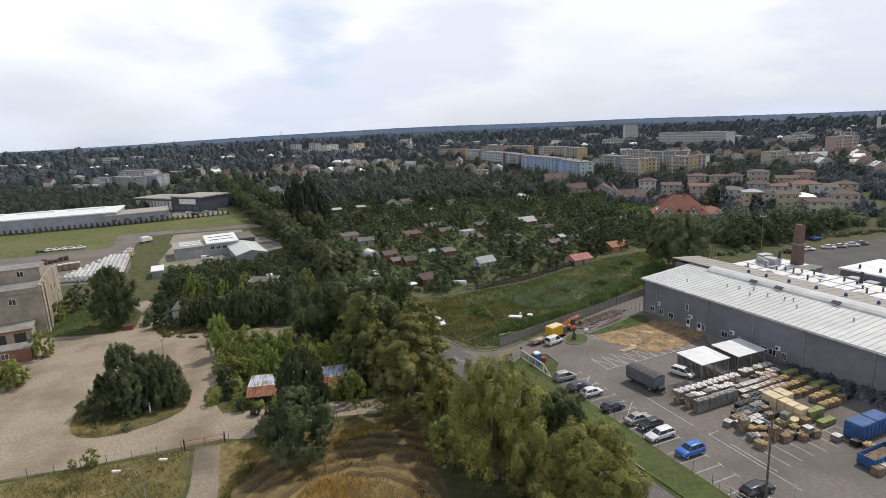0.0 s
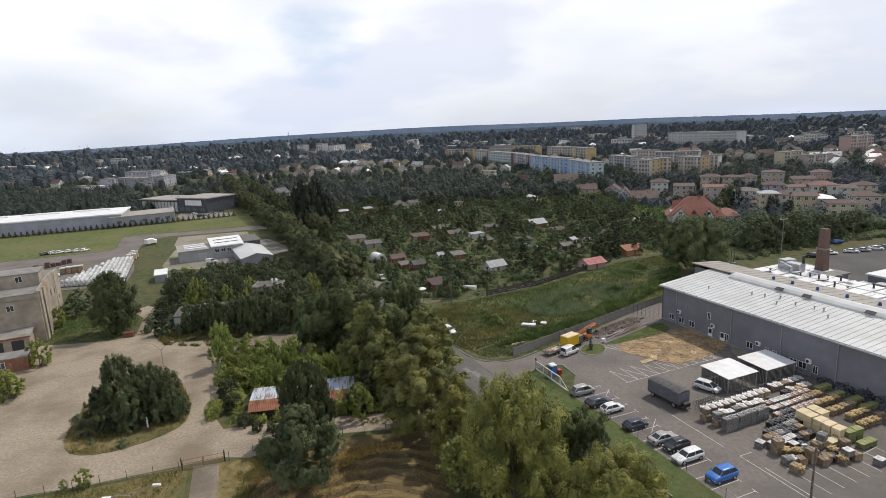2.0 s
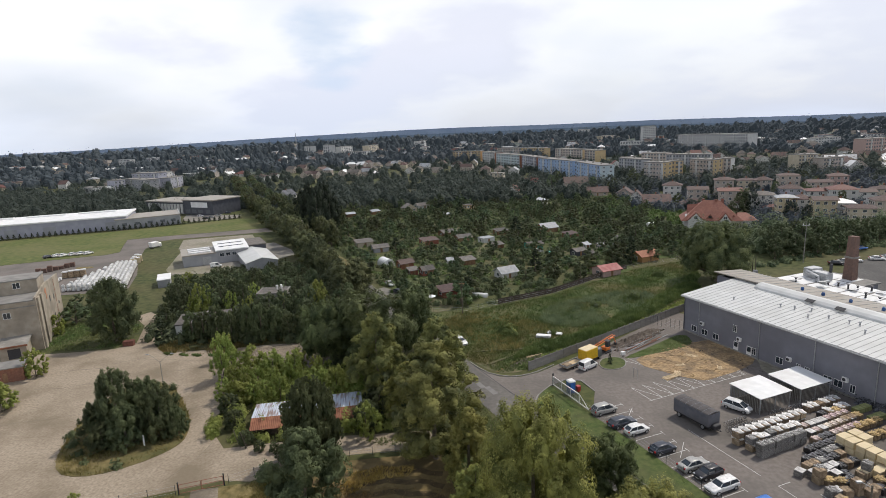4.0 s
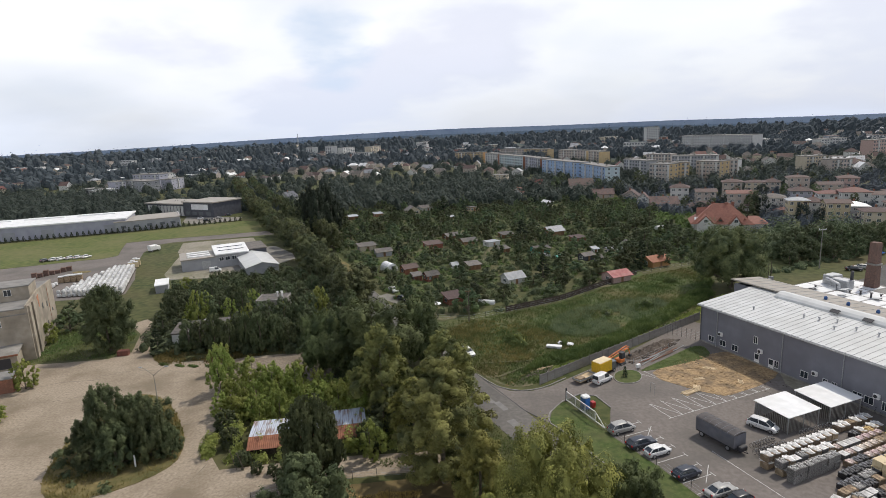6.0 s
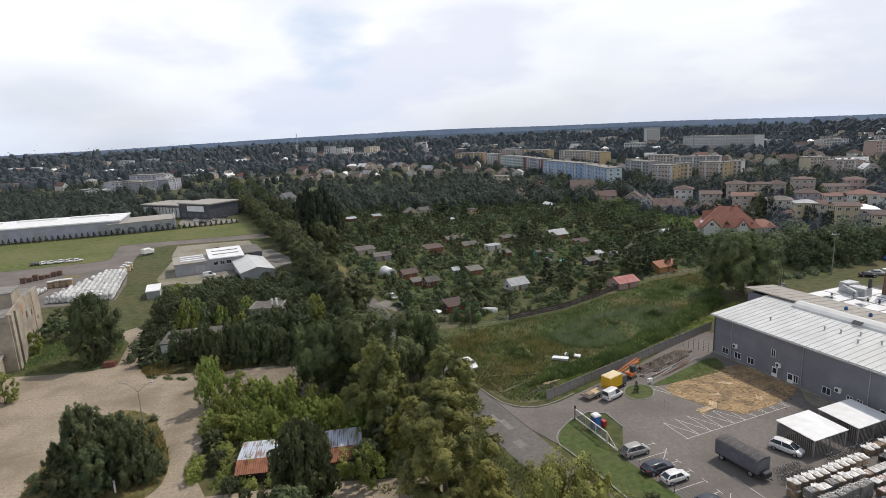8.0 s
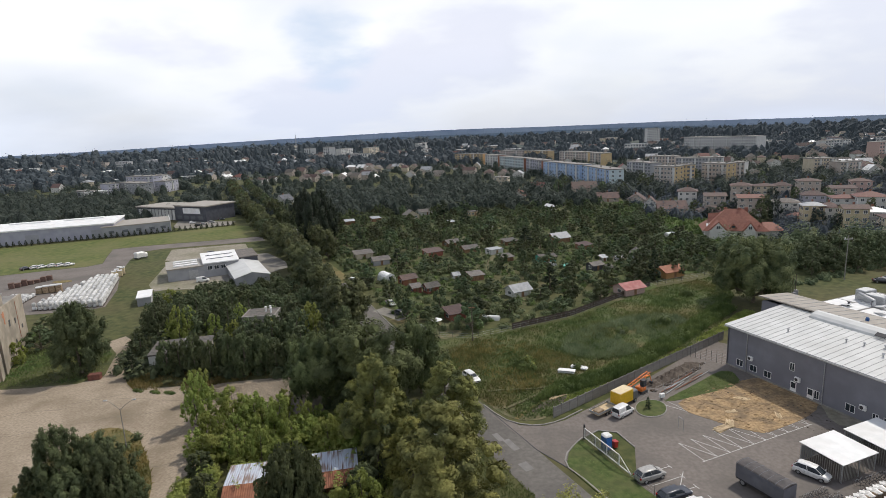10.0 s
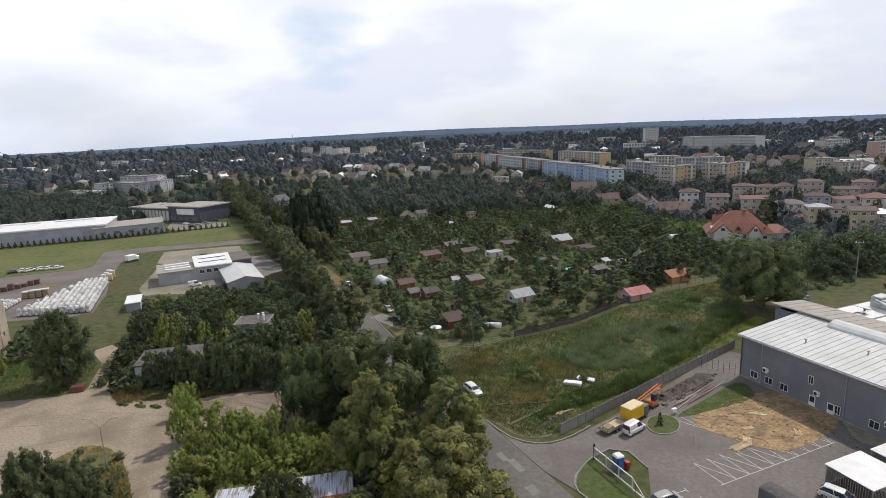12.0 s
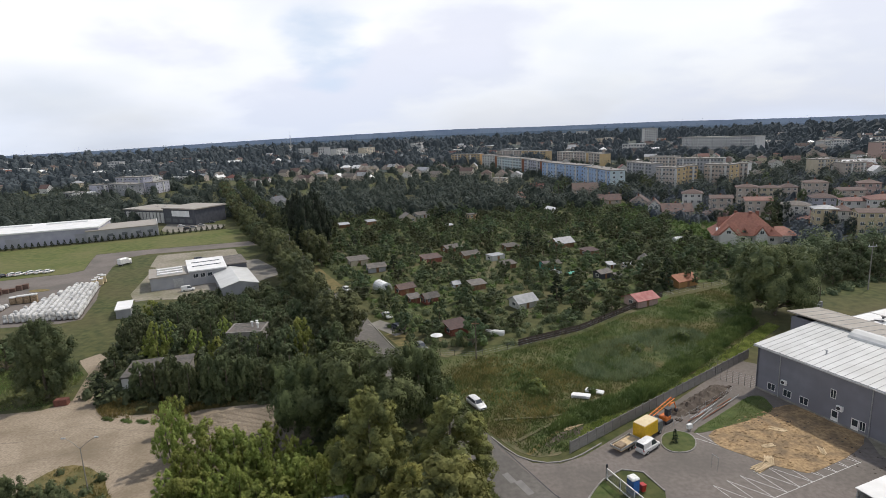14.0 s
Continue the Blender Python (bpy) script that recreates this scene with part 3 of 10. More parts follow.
sheet("meadow", MEADOW, 0.03, M["meadow"], "unmown green and brown meadow behind a concrete fence", "meadow")
VERGE = [(36.3, 58), (32.9, 66), (27.4, 79.7), (22.9, 88.6), (19.3, 97), (18, 99.6), (15.5, 96.3), (14.4, 93), (28.6, 62.3), (47, 24), (50, 25)]
sheet("verge", VERGE, 0.12, M["verge"], "kerbed grass verge beside the parking lot", "verge")
WHEAT = [(-29, 73.5), (-20, 79), (-2, 80.5), (2, 60), (6, 40), (-40, 35), (-30, 60)]
sheet("grain_field", WHEAT, 0.05, M["wheat"], "ripe golden grain with curved tractor tracks", "field")
sheet("dry_strip", [(-38.5, 73.2), (-37, 73), (-33.8, 64), (-40, 40), (-120, 30), (-120, 58), (-85, 60), (-61, 67.6), (-50, 70)], 0.035, M["drygrass"], "dry yellow grass along the yard fence", "grass")
sheet("gate_margin", [(-33.4, 74.6), (-29, 75.2), (-20, 79.4), (-19, 77.5), (-26, 73), (-28, 62), (-22, 44), (-29, 44), (-33, 64)], 0.056, M["drygrass"], "dry worn grass beside the gate", "grass")
sheet("drive", [(-36.6, 74), (-33.0, 74.5), (-29.3, 64.1), (-24, 45), (-29, 44), (-33.3, 64.4)], 0.064, M["cobble"], "worn paved drive through the gate", "drive")
SAND = rounded([(37.5, 110.0), (45.6, 113.9), (51.6, 116.1), (56.1, 117.5), (58.8, 115.8), (59.7, 113.2), (60.5, 109.6), (60.1, 106.1), (54.9, 102.6), (49.8, 100.4), (46.5, 99.0), (44.9, 99.9), (42.8, 101.2), (41.3, 102.8), (39.2, 104.8), (37.6, 106.5)], 1)
sheet("sand_patch", SAND, 0.07, M["sand"], "dug-over patch of ochre sand", "sand")
FIELD_LEFT = [(-260, 280), (-220, 290), (-173, 305), (-124, 331), (-96, 322), (-92, 293), (-107, 288.5), (-144, 280), (-159.4, 274.5), (-152.4, 258), (-145.6, 243.6), (-149, 238.5), (-154.4, 237.4), (-171.6, 231), (-260, 199)]
sheet("mown_field", FIELD_LEFT, 0.03, M["field"], "mown light green grass field", "field")
LOT_LEFT = [(-260, 198), (-171.6, 230.2), (-154.4, 236.5), (-149, 237.5), (-145, 243), (-152, 258), (-159, 273.7), (-144, 279), (-107, 287.5), (-90, 292), (-88, 280), (-102, 276), (-133.8, 269.8),
            (-140, 264), (-136, 247), (-131, 235), (-121, 214), (-113.5, 200), (-106, 181), (-110, 178), (-128, 176), (-200, 176)]
sheet("storage_lot", LOT_LEFT, 0.036, M["asphalt"], "grey paved storage lot", "lot")

# ---- buildings ----
def sash(w, h, frame_m, name="window"):
    """Meshes of a window: frame and pane, in the wall plane x and z, standing 5 cm proud towards -y."""
    f = Shape()
    t = 0.07
    for a in ((-w / 2, 0, w / 2, t), (-w / 2, h - t, w / 2, h), (-w / 2, t, -w / 2 + t, h - t), (w / 2 - t, t, w / 2, h - t), (-t / 2, t, t / 2, h - t)):
        f.box(a[0], -0.06, a[1], a[2], 0.02, a[3])
    p = Shape().box(-w / 2 + t, -0.03, t, w / 2 - t, 0.01, h - t)
    return f.mesh("window_frame", frame_m), p.mesh("pane", M["glass"])


def plain_window(w, h):
    """A window as one mesh, frame and pane, for buildings far off."""
    f = Shape()
    t = 0.09
    f.box(-w / 2, -0.05, 0, w / 2, 0.02, h)
    f.box(-w / 2 + t, -0.08, t, -t / 2, -0.045, h - t)
    f.box(t / 2, -0.08, t, w / 2 - t, -0.045, h - t)
    me = f.mesh("window", M["white"])
    me.materials.append(M["glass_dull"])
    for p in me.polygons:
        p.material_index = 1 if p.index >= 6 else 0
    return (me, None)


def set_window(parent, meshes, x, y, z, turn):
    fr = part("window", meshes[0], None, parent)
    fr.matrix_local = pose(x, y, z, 0, 0, turn)
    if meshes[1]:
        part("pane", meshes[1], None, fr)
    return fr


def main_hall():
    hall = thing("factory_hall", "long grey-clad factory hall with a pale sheet roof", "hall", (53.6, 123.7, 0), -67.8)
    L = 74
    part("wall", Shape().extrude_y([(0, 0), (L, 0), (L, 8.2), (0, 8.2)], 0, 0.3), M["clad"], hall)
    part("wall", Shape().add([(0, 0, 0), (0, 16, 0), (0, 16, 9.8), (0, 0, 8.2), (0.3, 0, 0), (0.3, 16, 0), (0.3, 16, 9.8), (0.3, 0, 8.2)],
                             [(0, 3, 2, 1), (4, 5, 6, 7), (0, 1, 5, 4), (1, 2, 6, 5), (2, 3, 7, 6), (3, 0, 4, 7)]), M["clad"], hall)
    part("wall", Shape().box(L - 0.3, 0.3, 0, L, 16, 8.2), M["clad"], hall)
    roof = part("roof", Shape().add([(-0.5, -0.6, 8.2), (L, -0.6, 8.2), (L, 16.5, 9.95), (-0.5, 16.5, 9.95), (-0.5, -0.6, 8.45), (L, -0.6, 8.45), (L, 16.5, 10.2), (-0.5, 16.5, 10.2)],
                                    [(3, 2, 1, 0), (4, 5, 6, 7), (0, 1, 5, 4), (1, 2, 6, 5), (2, 3, 7, 6), (3, 0, 4, 7)]), M["metal_roof"], hall)
    seam = Shape().add([(-0.03, -0.6, 8.45), (0.03, -0.6, 8.45), (0.03, 16.5, 10.2), (-0.03, 16.5, 10.2), (-0.03, -0.6, 8.50), (0.03, -0.6, 8.50), (0.03, 16.5, 10.25), (-0.03, 16.5, 10.25)],
                       [(3, 2, 1, 0), (4, 5, 6, 7), (0, 1, 5, 4), (1, 2, 6, 5), (2, 3, 7, 6), (3, 0, 4, 7)]).mesh("seam", M["seam"])
    for i in range(1, 62):
        part("seam", seam, None, roof).location = (1.2 * i - 0.5, 0, 0)
    # ridge skylight: a long white bulge
    prof = [(12.6, 9.7), (16.2, 10.1), (16.0, 10.55), (15.3, 10.85), (14.4, 10.9), (13.4, 10.6), (12.8, 10.2)]
    n = len(prof)
    vs = [(7.0, y, z) for y, z in prof] + [(L - 2, y, z) for y, z in prof]
    part("skylight", Shape().add(vs, [tuple(range(n)), tuple(range(2 * n - 1, n - 1, -1))] + [(i, n + i, n + (i + 1) % n, (i + 1) % n) for i in range(n)]), M["metal_roof"], hall, "long white translucent ridge skylight")
    # back hall with a greyer roof
    part("wall", Shape().box(-5.5, 15.5, 0, -5.2, 24, 9.4), M["clad"], hall)
    part("wall", Shape().box(-5.2, 15.5, 0, 0.0, 15.8, 9.6), M["clad"], hall)
    part("roof", Shape().add([(-6, 14.8, 10.35), (L, 14.8, 10.35), (L, 24, 9.6), (-6, 24, 9.6), (-6, 14.8, 10.6), (L, 14.8, 10.6), (L, 24, 9.85), (-6, 24, 9.85)],
                             [(3, 2, 1, 0), (4, 5, 6, 7), (0, 1, 5, 4), (1, 2, 6, 5), (2, 3, 7, 6), (3, 0, 4, 7)]), M["grey_roof"], hall)
    part("wall", Shape().box(-6.5, 24.0, 0, L, 47, 5.2), M["clad"], hall)
    part("wall", Shape().box(-6.5, 47.0, 0, 8, 54, 5.2), M["clad"], hall)
    part("wall", Shape().box(-5.2, 23.7, 5.2, L, 24.0, 9.55), M["clad"], hall)
    low = part("roof", Shape().box(-7, 24.0, 5.2, L, 47.4, 5.6).box(-7, 47.4, 5.2, 8.4, 54.4, 5.6), M["flat_roof"], hall)
    rng = random.Random(4)
    # white roofing sheets with dark joints, lifted flaps and vents between them
    for i in range(20):
        for j in range(5):
            x0, y0 = -6.6 + 4.0 * i, 24.3 + 5.9 * j
            if j == 4 and i > 2:
                continue
            part("roof_sheet", Shape().box(x0, y0, 5.6, x0 + rng.uniform(3.2, 3.9), min(y0 + rng.uniform(5.2, 5.8), 47.3 if j < 4 else 54), 5.66), M["white_panel"], low)
    for i in range(18):
        x0, y0 = -4 + 4.2 * i + rng.uniform(-1, 1), 37.5 + rng.uniform(-1, 7)
        part("roof_hatch", Shape().add(*slab((x0, y0, 5.8), (x0 + 2.2, y0 - 0.6, 6.4), (x0 + 2.0, y0 + 1.4, 6.5), (x0 - 0.2, y0 + 1.6, 5.8), 0.12)), M["white_panel"], low)
    for i in range(30):
        x0, y0, hh = -4 + 2.4 * i + rng.uniform(-1, 1), rng.choice((39, 42.5, 45.5)) + rng.uniform(-1, 1), rng.uniform(0.5, 1.3)
        part("roof_vent", Shape().tube([(x0, y0, 5.6), (x0, y0, 5.6 + hh), (x0 + 0.01, y0, 5.75 + hh)], [0.22, 0.2, 0.42], 8), M["dark"], low)
    for x0, hh in ((1.2, 4.2), (22.5, 2.8), (31, 2.4)):
        part("flue_pipe", Shape().tube([(x0, 46.3, 5.6), (x0, 46.3, 6.2), (x0, 46.3, 5.6 + hh)], [0.6, 0.36, 0.36], 10), M["dark"], hall, "dark steel flue pipe")
    # air handling units
    for a in ((-4.8, 44.6, -2.6, 46.8, 2.3), (-2.2, 43.8, 2.0, 46.2, 2.0), (-6.0, 47.6, -3.4, 50.2, 1.8)):
        part("air_unit", Shape().box(a[0], a[1], 5.66, a[2], a[3], 5.66 + a[4], 0.15), M["steel"], hall, "boxy galvanised air handling unit")
    part("air_duct", Shape().tube([(-3.4, 44.2, 7.2), (-1.4, 42.8, 7.3), (0.6, 42.6, 6.9), (0.8, 42.4, 5.7)], 0.45, 8), M["steel"], hall)
    part("chimney", Shape().prism([(1.8, 49.9), (4.2, 49.9), (4.2, 52.1), (1.8, 52.1)], 5.6, 16.7, [(2.1, 50.2), (3.9, 50.2), (3.9, 51.8), (2.1, 51.8)]), M["brick_old"], hall, "tall square weathered brick chimney")
    part("chimney_band", Shape().box(1.75, 49.85, 11.2, 4.25, 52.15, 11.6), M["concrete"], hall)
    part("annex", Shape().box(11, 57, 0, 46, 74, 5.2), M["clad"], hall)
    part("roof", Shape().box(10.6, 56.6, 5.2, 46.4, 74.4, 5.6), M["white_panel"], hall)
    for i in range(5):
        part("air_unit", Shape().box(10.5 + 4.2 * i, 53.4, 0, 13.4 + 4.2 * i, 56.2, rng.uniform(2.6, 4.4), 0.15), M["steel"], hall, "galvanised air handling unit on the ground")
        part("roof_vent", Shape().tube([(14 + 5 * i, 60, 5.6), (14 + 5 * i, 60, 6.6)], 0.3, 8), M["dark"], hall)
    # front wall: windows, doors, downpipes, air conditioners
    wm, tall = window_set(1.5, 1.3), window_set(0.9, 1.5)
    for x, z in ((3.0, 0.8), (6.0, 0.8), (9.0, 0.8), (23.8, 1.0), (33.0, 1.0), (34.8, 1.0)):
        set_window(hall, wm, x, 0, z, 0)
    set_window(hall, tall, 13.6, 0, 4.0, 0)
    for x in (14.1, 17.2):
        d = part("door", Shape().box(x - 0.55, -0.05, 0, x + 0.55, 0.02, 2.15), M["white"], hall, "white door with a dark pane")
        part("pane", Shape().box(x - 0.4, -0.08, 1.0, x + 0.4, -0.04, 2.0), M["glass"], d)
    set_window(hall, tall, 18.3, 0, 0.7, 0)
    for x in (4.4, 17.7 + 1.6, 30.4, 40.8, 52.5, 64):
        part("downpipe", Shape().tube([(x, -0.35, 8.2), (x, -0.14, 7.8), (x, -0.14, 0.15)], 0.075, 6), M["steel"], hall)
    for x, z in ((5.4, 2.9), (14.9, 2.5), (25.8, 2.3), (36.0, 2.5)):
        a = part("air_conditioner", Shape().box(x - 0.5, -0.45, z, x + 0.5, -0.05, z + 0.8, 0.04), M["white"], hall, "white wall-mounted air conditioner")
        part("fan_grille", Shape().tube([(x - 0.1, -0.47, z + 0.4), (x - 0.1, -0.45, z + 0.4)], 0.3, 12), M["dark"], a)
    for x in (27.6, 29.2, 37.2):
        set_window(hall, tall, x, 0, 0.9, 0)
    part("gutter", Shape().box(-0.5, -0.82, 8.1, L, -0.62, 8.26), M["steel"], hall)
    part("corner_trim", Shape().box(-0.06, -0.06, 0, 0.14, 0.14, 8.2), M["clad_dark"], hall)
    part("plinth", Shape().box(-0.05, -0.08, 0, L, 0.0, 0.35), M["concrete"], hall)
    # roof vents on the front slope and along the skylight
    for x, y in ((17.5, 7.5), (20, 8.2), (22.5, 9.5), (24, 6.5), (26.5, 8.6), (30, 9.0), (31.5, 9.5), (9, 4.5), (34, 7.0), (44, 8)):
        z = 8.5 + 0.1024 * y
        part("roof_vent", Shape().tube([(x, y, z - 0.05), (x, y, z + 0.45), (x, y, z + 0.5), (x, y, z + 0.7)], [0.13, 0.13, 0.26, 0.16], 8), M["steel"], roof)
    for x in (14, 18.5, 24, 30, 36, 42):
        part("roof_fan", Shape().tube([(x, 18.4, 10.2), (x, 18.4, 10.7), (x, 18.4, 11.0)], [0.3, 0.34, 0.2], 8), M["blue_bin"], hall, "small blue roof fan")
    for x in (19, 25, 37):
        part("smoke_flap", Shape().add(*slab((x, 12.2, 10.3), (x + 1.7, 12.2, 10.3), (x + 1.7, 13.0, 10.7), (x, 13.0, 10.7), 0.1)), M["dark"], hall)
    back = Shape().add(*slab((-0.03, 14.8, 10.66), (0.03, 14.8, 10.66), (0.03, 24, 9.91), (-0.03, 24, 9.91), 0.06)).mesh("seam", M["seam"])
    for i in range(1, 39):
        part("seam", back, None, hall).location = (2 * i - 6, 0, 0)
    return hall


def derelict():
    d = thing("derelict_building", "stained beige derelict industrial building with flat roofs", "building", (-96.6, 129.5, 0), 24)
    part("wall", Shape().box(-34, 0, 0, -0.4, 28.4, 12.2), M["render_old"], d)
    part("gable_wall", Shape().add([(-0.4, 0, 0), (0, 0, 0), (0, 28.6, 0), (-0.4, 28.6, 0), (-0.4, 0, 12.9), (0, 0, 12.9), (0, 28.6, 12.7), (-0.4, 28.6, 12.7), (-0.4, 12, 13.7), (0, 12, 13.7)],
                                   [(0, 3, 2, 1), (0, 1, 5, 4), (2, 3, 7, 6), (1, 2, 6, 9, 5), (3, 0, 4, 8, 7), (4, 5, 9, 8), (8, 9, 6, 7)]), M["render_old"], d)
    part("roof", Shape().box(-34.3, -0.35, 12.2, -0.4, 28.7, 12.45), M["flat_roof"], d)
    up = part("upper_storey", Shape().box(-34, 8.2, 12.45, -0.8, 16.0, 15.7), M["render_old"], d)
    part("upper_roof", Shape().box(-34.2, 8.0, 15.7, -0.6, 16.2, 15.95), M["flat_roof"], up)
    part("roof_patch", Shape().prism([(-30, 1.2), (-16, 0.8), (-9.5, 3.0), (-12.0, 6.8), (-29, 7.4)], 12.45, 12.49), M["white_panel"], d, "whitewashed patch of flat roof")
    part("cornice", Shape().box(-34.2, -0.2, 10.9, -0.4, 0.0, 11.15), M["concrete"], d)
    for y in (0.6, 4.4):
        part("pilaster", Shape().box(-0.02, y, 0, 0.4, y + 2.0, 12.6), M["render_old"], d)
    # no hollow here: a dark panel gives the recess its shade
    part("dark_recess", Shape().box(-0.02, 2.9, 0.4, 0.05, 4.1, 12.0), M["dark"], d, "dark vertical recess between pilasters")
    part("brick_patch", Shape().prism([(0.0, 11.0), (0.05, 11.0), (0.05, 11.7), (0.0, 11.7)], 9.6, 12.6), M["brick_orange"], d, "patch of bare orange brick")
    part("brick_patch", Shape().prism([(0.0, 10.2), (0.05, 10.2), (0.05, 11.0), (0.0, 11.0)], 11.4, 12.4), M["brick_orange"], d, "patch of bare orange brick")
    for y, z, w, h in ((14.2, 8.2, 1.0, 1.5), (19.0, 7.6, 0.9, 1.3), (24.0, 5.0, 1.1, 0.9), (17.0, 3.0, 1.0, 1.2)):
        # shade inside the gaps, as dark panels on the wall face
        part("wall_gap", Shape().box(-0.02, y, z, 0.04, y + w, z + h), M["dark"], d, "small dark opening in the wall")
    part("stain_streak", Shape().prism([(0.0, 21.6), (0.03, 21.6), (0.03, 22.0), (0.0, 22.0)], 3.4, 12.4), M["rust"], d, "rust streak down the wall")
    wm = window_set(1.5, 1.5)
    for x in (-31, -26, -21, -16, -11, -6):
        for z in (8.6, 4.9):
            if (x, z) not in ((-6, 4.9), (-21, 8.6)):
                set_window(d, wm, x, 0, z, 0)
    for x in (-28, -20, -12, -5):
        set_window(d, wm, x, 8.2, 13.8, 0)
    low = part("front_lean_to", Shape().box(-26, -5.0, 0, -2.4, 0, 3.3), M["render_old"], d)
    part("lean_to_roof", Shape().add(*slab((-26.4, -5.5, 3.5), (-2.0, -5.5, 3.5), (-2.0, 0, 4.3), (-26.4, 0, 4.3), 0.2)), M["concrete"], low)
    part("roof_rim", Shape().box(-26.4, -5.62, 3.2, -2.0, -5.5, 3.6), M["rust"], low)
    for x in (-22, -16, -10, -6):
        # dark panels stand for the shaded inside of the lean-to
        part("opening", Shape().box(x, -5.06, 0.4, x + 2.4, -4.98, 2.7), M["dark"], low)
    return d


def window_rows(o, w, h, storeys, bays):
    """All the windows of a far front, too small to tell apart, as one part."""
    f = Shape()
    for s in range(storeys):
        for k in range(bays):
            x, z = (k + 0.5) * w / bays, (s + 0.3) * h / storeys
            f.box(x - 0.28 * w / bays, -0.06, z, x + 0.28 * w / bays, 0.02, z + 0.5 * h / storeys)
    tagged(part("glazing", f, M["glass_far"], o), kind="stuff")


def simple_block(name, label, category, a, b, depth, h, wall_m, roof_m, storeys=5, bays=10, group="", roof=None, joined=False):
    """A flat-roofed block whose front runs from a to b on the ground; its depth goes away to the left of that way."""
    w = math.dist(a, b)
    turn = math.degrees(math.atan2(b[1] - a[1], b[0] - a[0]))
    o = thing(name, label, category, (*a, 0), turn, group)
    part("wall", Shape().box(0, 0, 0, w, depth, h), wall_m, o)
    part("roof", Shape().box(-0.3, -0.3, h, w + 0.3, depth + 0.3, h + 0.5), roof_m, o)
    if joined:
        window_rows(o, w, h, storeys, bays)
    elif storeys:
        wm = plain_window(min(2.4, 0.55 * w / bays), 0.5 * h / storeys)
        for s in range(storeys):
            for k in range(bays):
                set_window(o, wm, (k + 0.5) * w / bays, 0, (s + 0.32) * h / storeys, 0)
            for k in range(max(1, int(depth / 5))):
                n = max(1, int(depth / 5))
                set_window(o, wm, w, (k + 0.5) * depth / n, (s + 0.32) * h / storeys, 90)
    return o


M["blue_wall"] = mat("pale_blue_render", (0.245, 0.350, 0.530), (0.300, 0.410, 0.590), 0.3, 0.85, 0.05, c3=(0.370, 0.450, 0.570), scale3=0.08)
M["yellow_wall"] = mat("yellow_render", (0.46, 0.345, 0.185), (0.52, 0.40, 0.235), 0.3, 0.85, 0.05, c3=(0.45, 0.375, 0.255), scale3=0.08)
M["cream_wall"] = mat("cream_render", (0.46, 0.405, 0.310), (0.54, 0.480, 0.375), 0.3, 0.85, 0.05, c3=(0.375, 0.338, 0.262), scale3=0.1)
M["white_wall"] = mat("white_render", (0.496, 0.496, 0.48), (0.576, 0.576, 0.56), 0.3, 0.85, 0.05, c3=(0.44, 0.44, 0.424), scale3=0.1)
M["grey_wall"] = mat("grey_render", (0.288, 0.296, 0.312), (0.352, 0.36, 0.376), 0.3, 0.85, 0.05)
M["blue_pale"] = mat("pale_aqua_render", (0.416, 0.504, 0.528), (0.48, 0.56, 0.584), 0.3, 0.85, 0.05)
M["lilac_wall"] = mat("lilac_grey_render", (0.320, 0.326, 0.385), (0.385, 0.392, 0.445), 0.3, 0.85, 0.05)

# ---- trees ----
def triangle_mesh(name, v, material):
    """A mesh of loose triangles from their corners in turn, n x 3 x 3."""
    n = len(v)
    me = bpy.data.meshes.new(name)
    me.vertices.add(3 * n)
    me.vertices.foreach_set("co", v.reshape(-1).astype(np.float32))
    me.loops.add(3 * n)
    me.loops.foreach_set("vertex_index", np.arange(3 * n, dtype=np.int32))
    me.polygons.add(n)
    me.polygons.foreach_set("loop_start", np.arange(0, 3 * n, 3, dtype=np.int32))
    me.materials.append(material)
    me.update(calc_edges=True)
    me.validate()
    return me


def leaf_triangles(centres, normals, size, rng, long=None):
    """Three-cornered leaf sprays round the centres; long: a direction that they hang or stand along."""
    n = len(centres)
    a = np.cross(normals, rng.normal(size=(n, 3))) if long is None else np.asarray(long) + rng.normal(size=(n, 3)) * 0.25
    a /= np.linalg.norm(a, axis=1, keepdims=True) + 1e-9
    b = np.cross(normals, a)
    b /= np.linalg.norm(b, axis=1, keepdims=True) + 1e-9
    s = size * rng.uniform(0.6, 1.45, (n, 1))
    k = 0.5 if long is None else 0.8
    return np.stack([centres - a * s * k, centres + a * s * k * 0.7 - b * s * 0.42, centres + a * s * k * 0.7 + b * s * 0.42], 1)


GOLD = (1 + 5**0.5) / 2
ICO = np.array([(-1, GOLD, 0), (1, GOLD, 0), (-1, -GOLD, 0), (1, -GOLD, 0), (0, -1, GOLD), (0, 1, GOLD), (0, -1, -GOLD), (0, 1, -GOLD), (GOLD, 0, -1), (GOLD, 0, 1), (-GOLD, 0, -1), (-GOLD, 0, 1)]) / 1.902
ICO_FACES = np.array([(0, 11, 5), (0, 5, 1), (0, 1, 7), (0, 7, 10), (0, 10, 11), (1, 5, 9), (5, 11, 4), (11, 10, 2), (10, 7, 6), (7, 1, 8), (3, 9, 4), (3, 4, 2), (3, 2, 6), (3, 6, 8), (3, 8, 9), (4, 9, 5), (2, 4, 11), (6, 2, 10), (8, 6, 7), (9, 8, 1)])


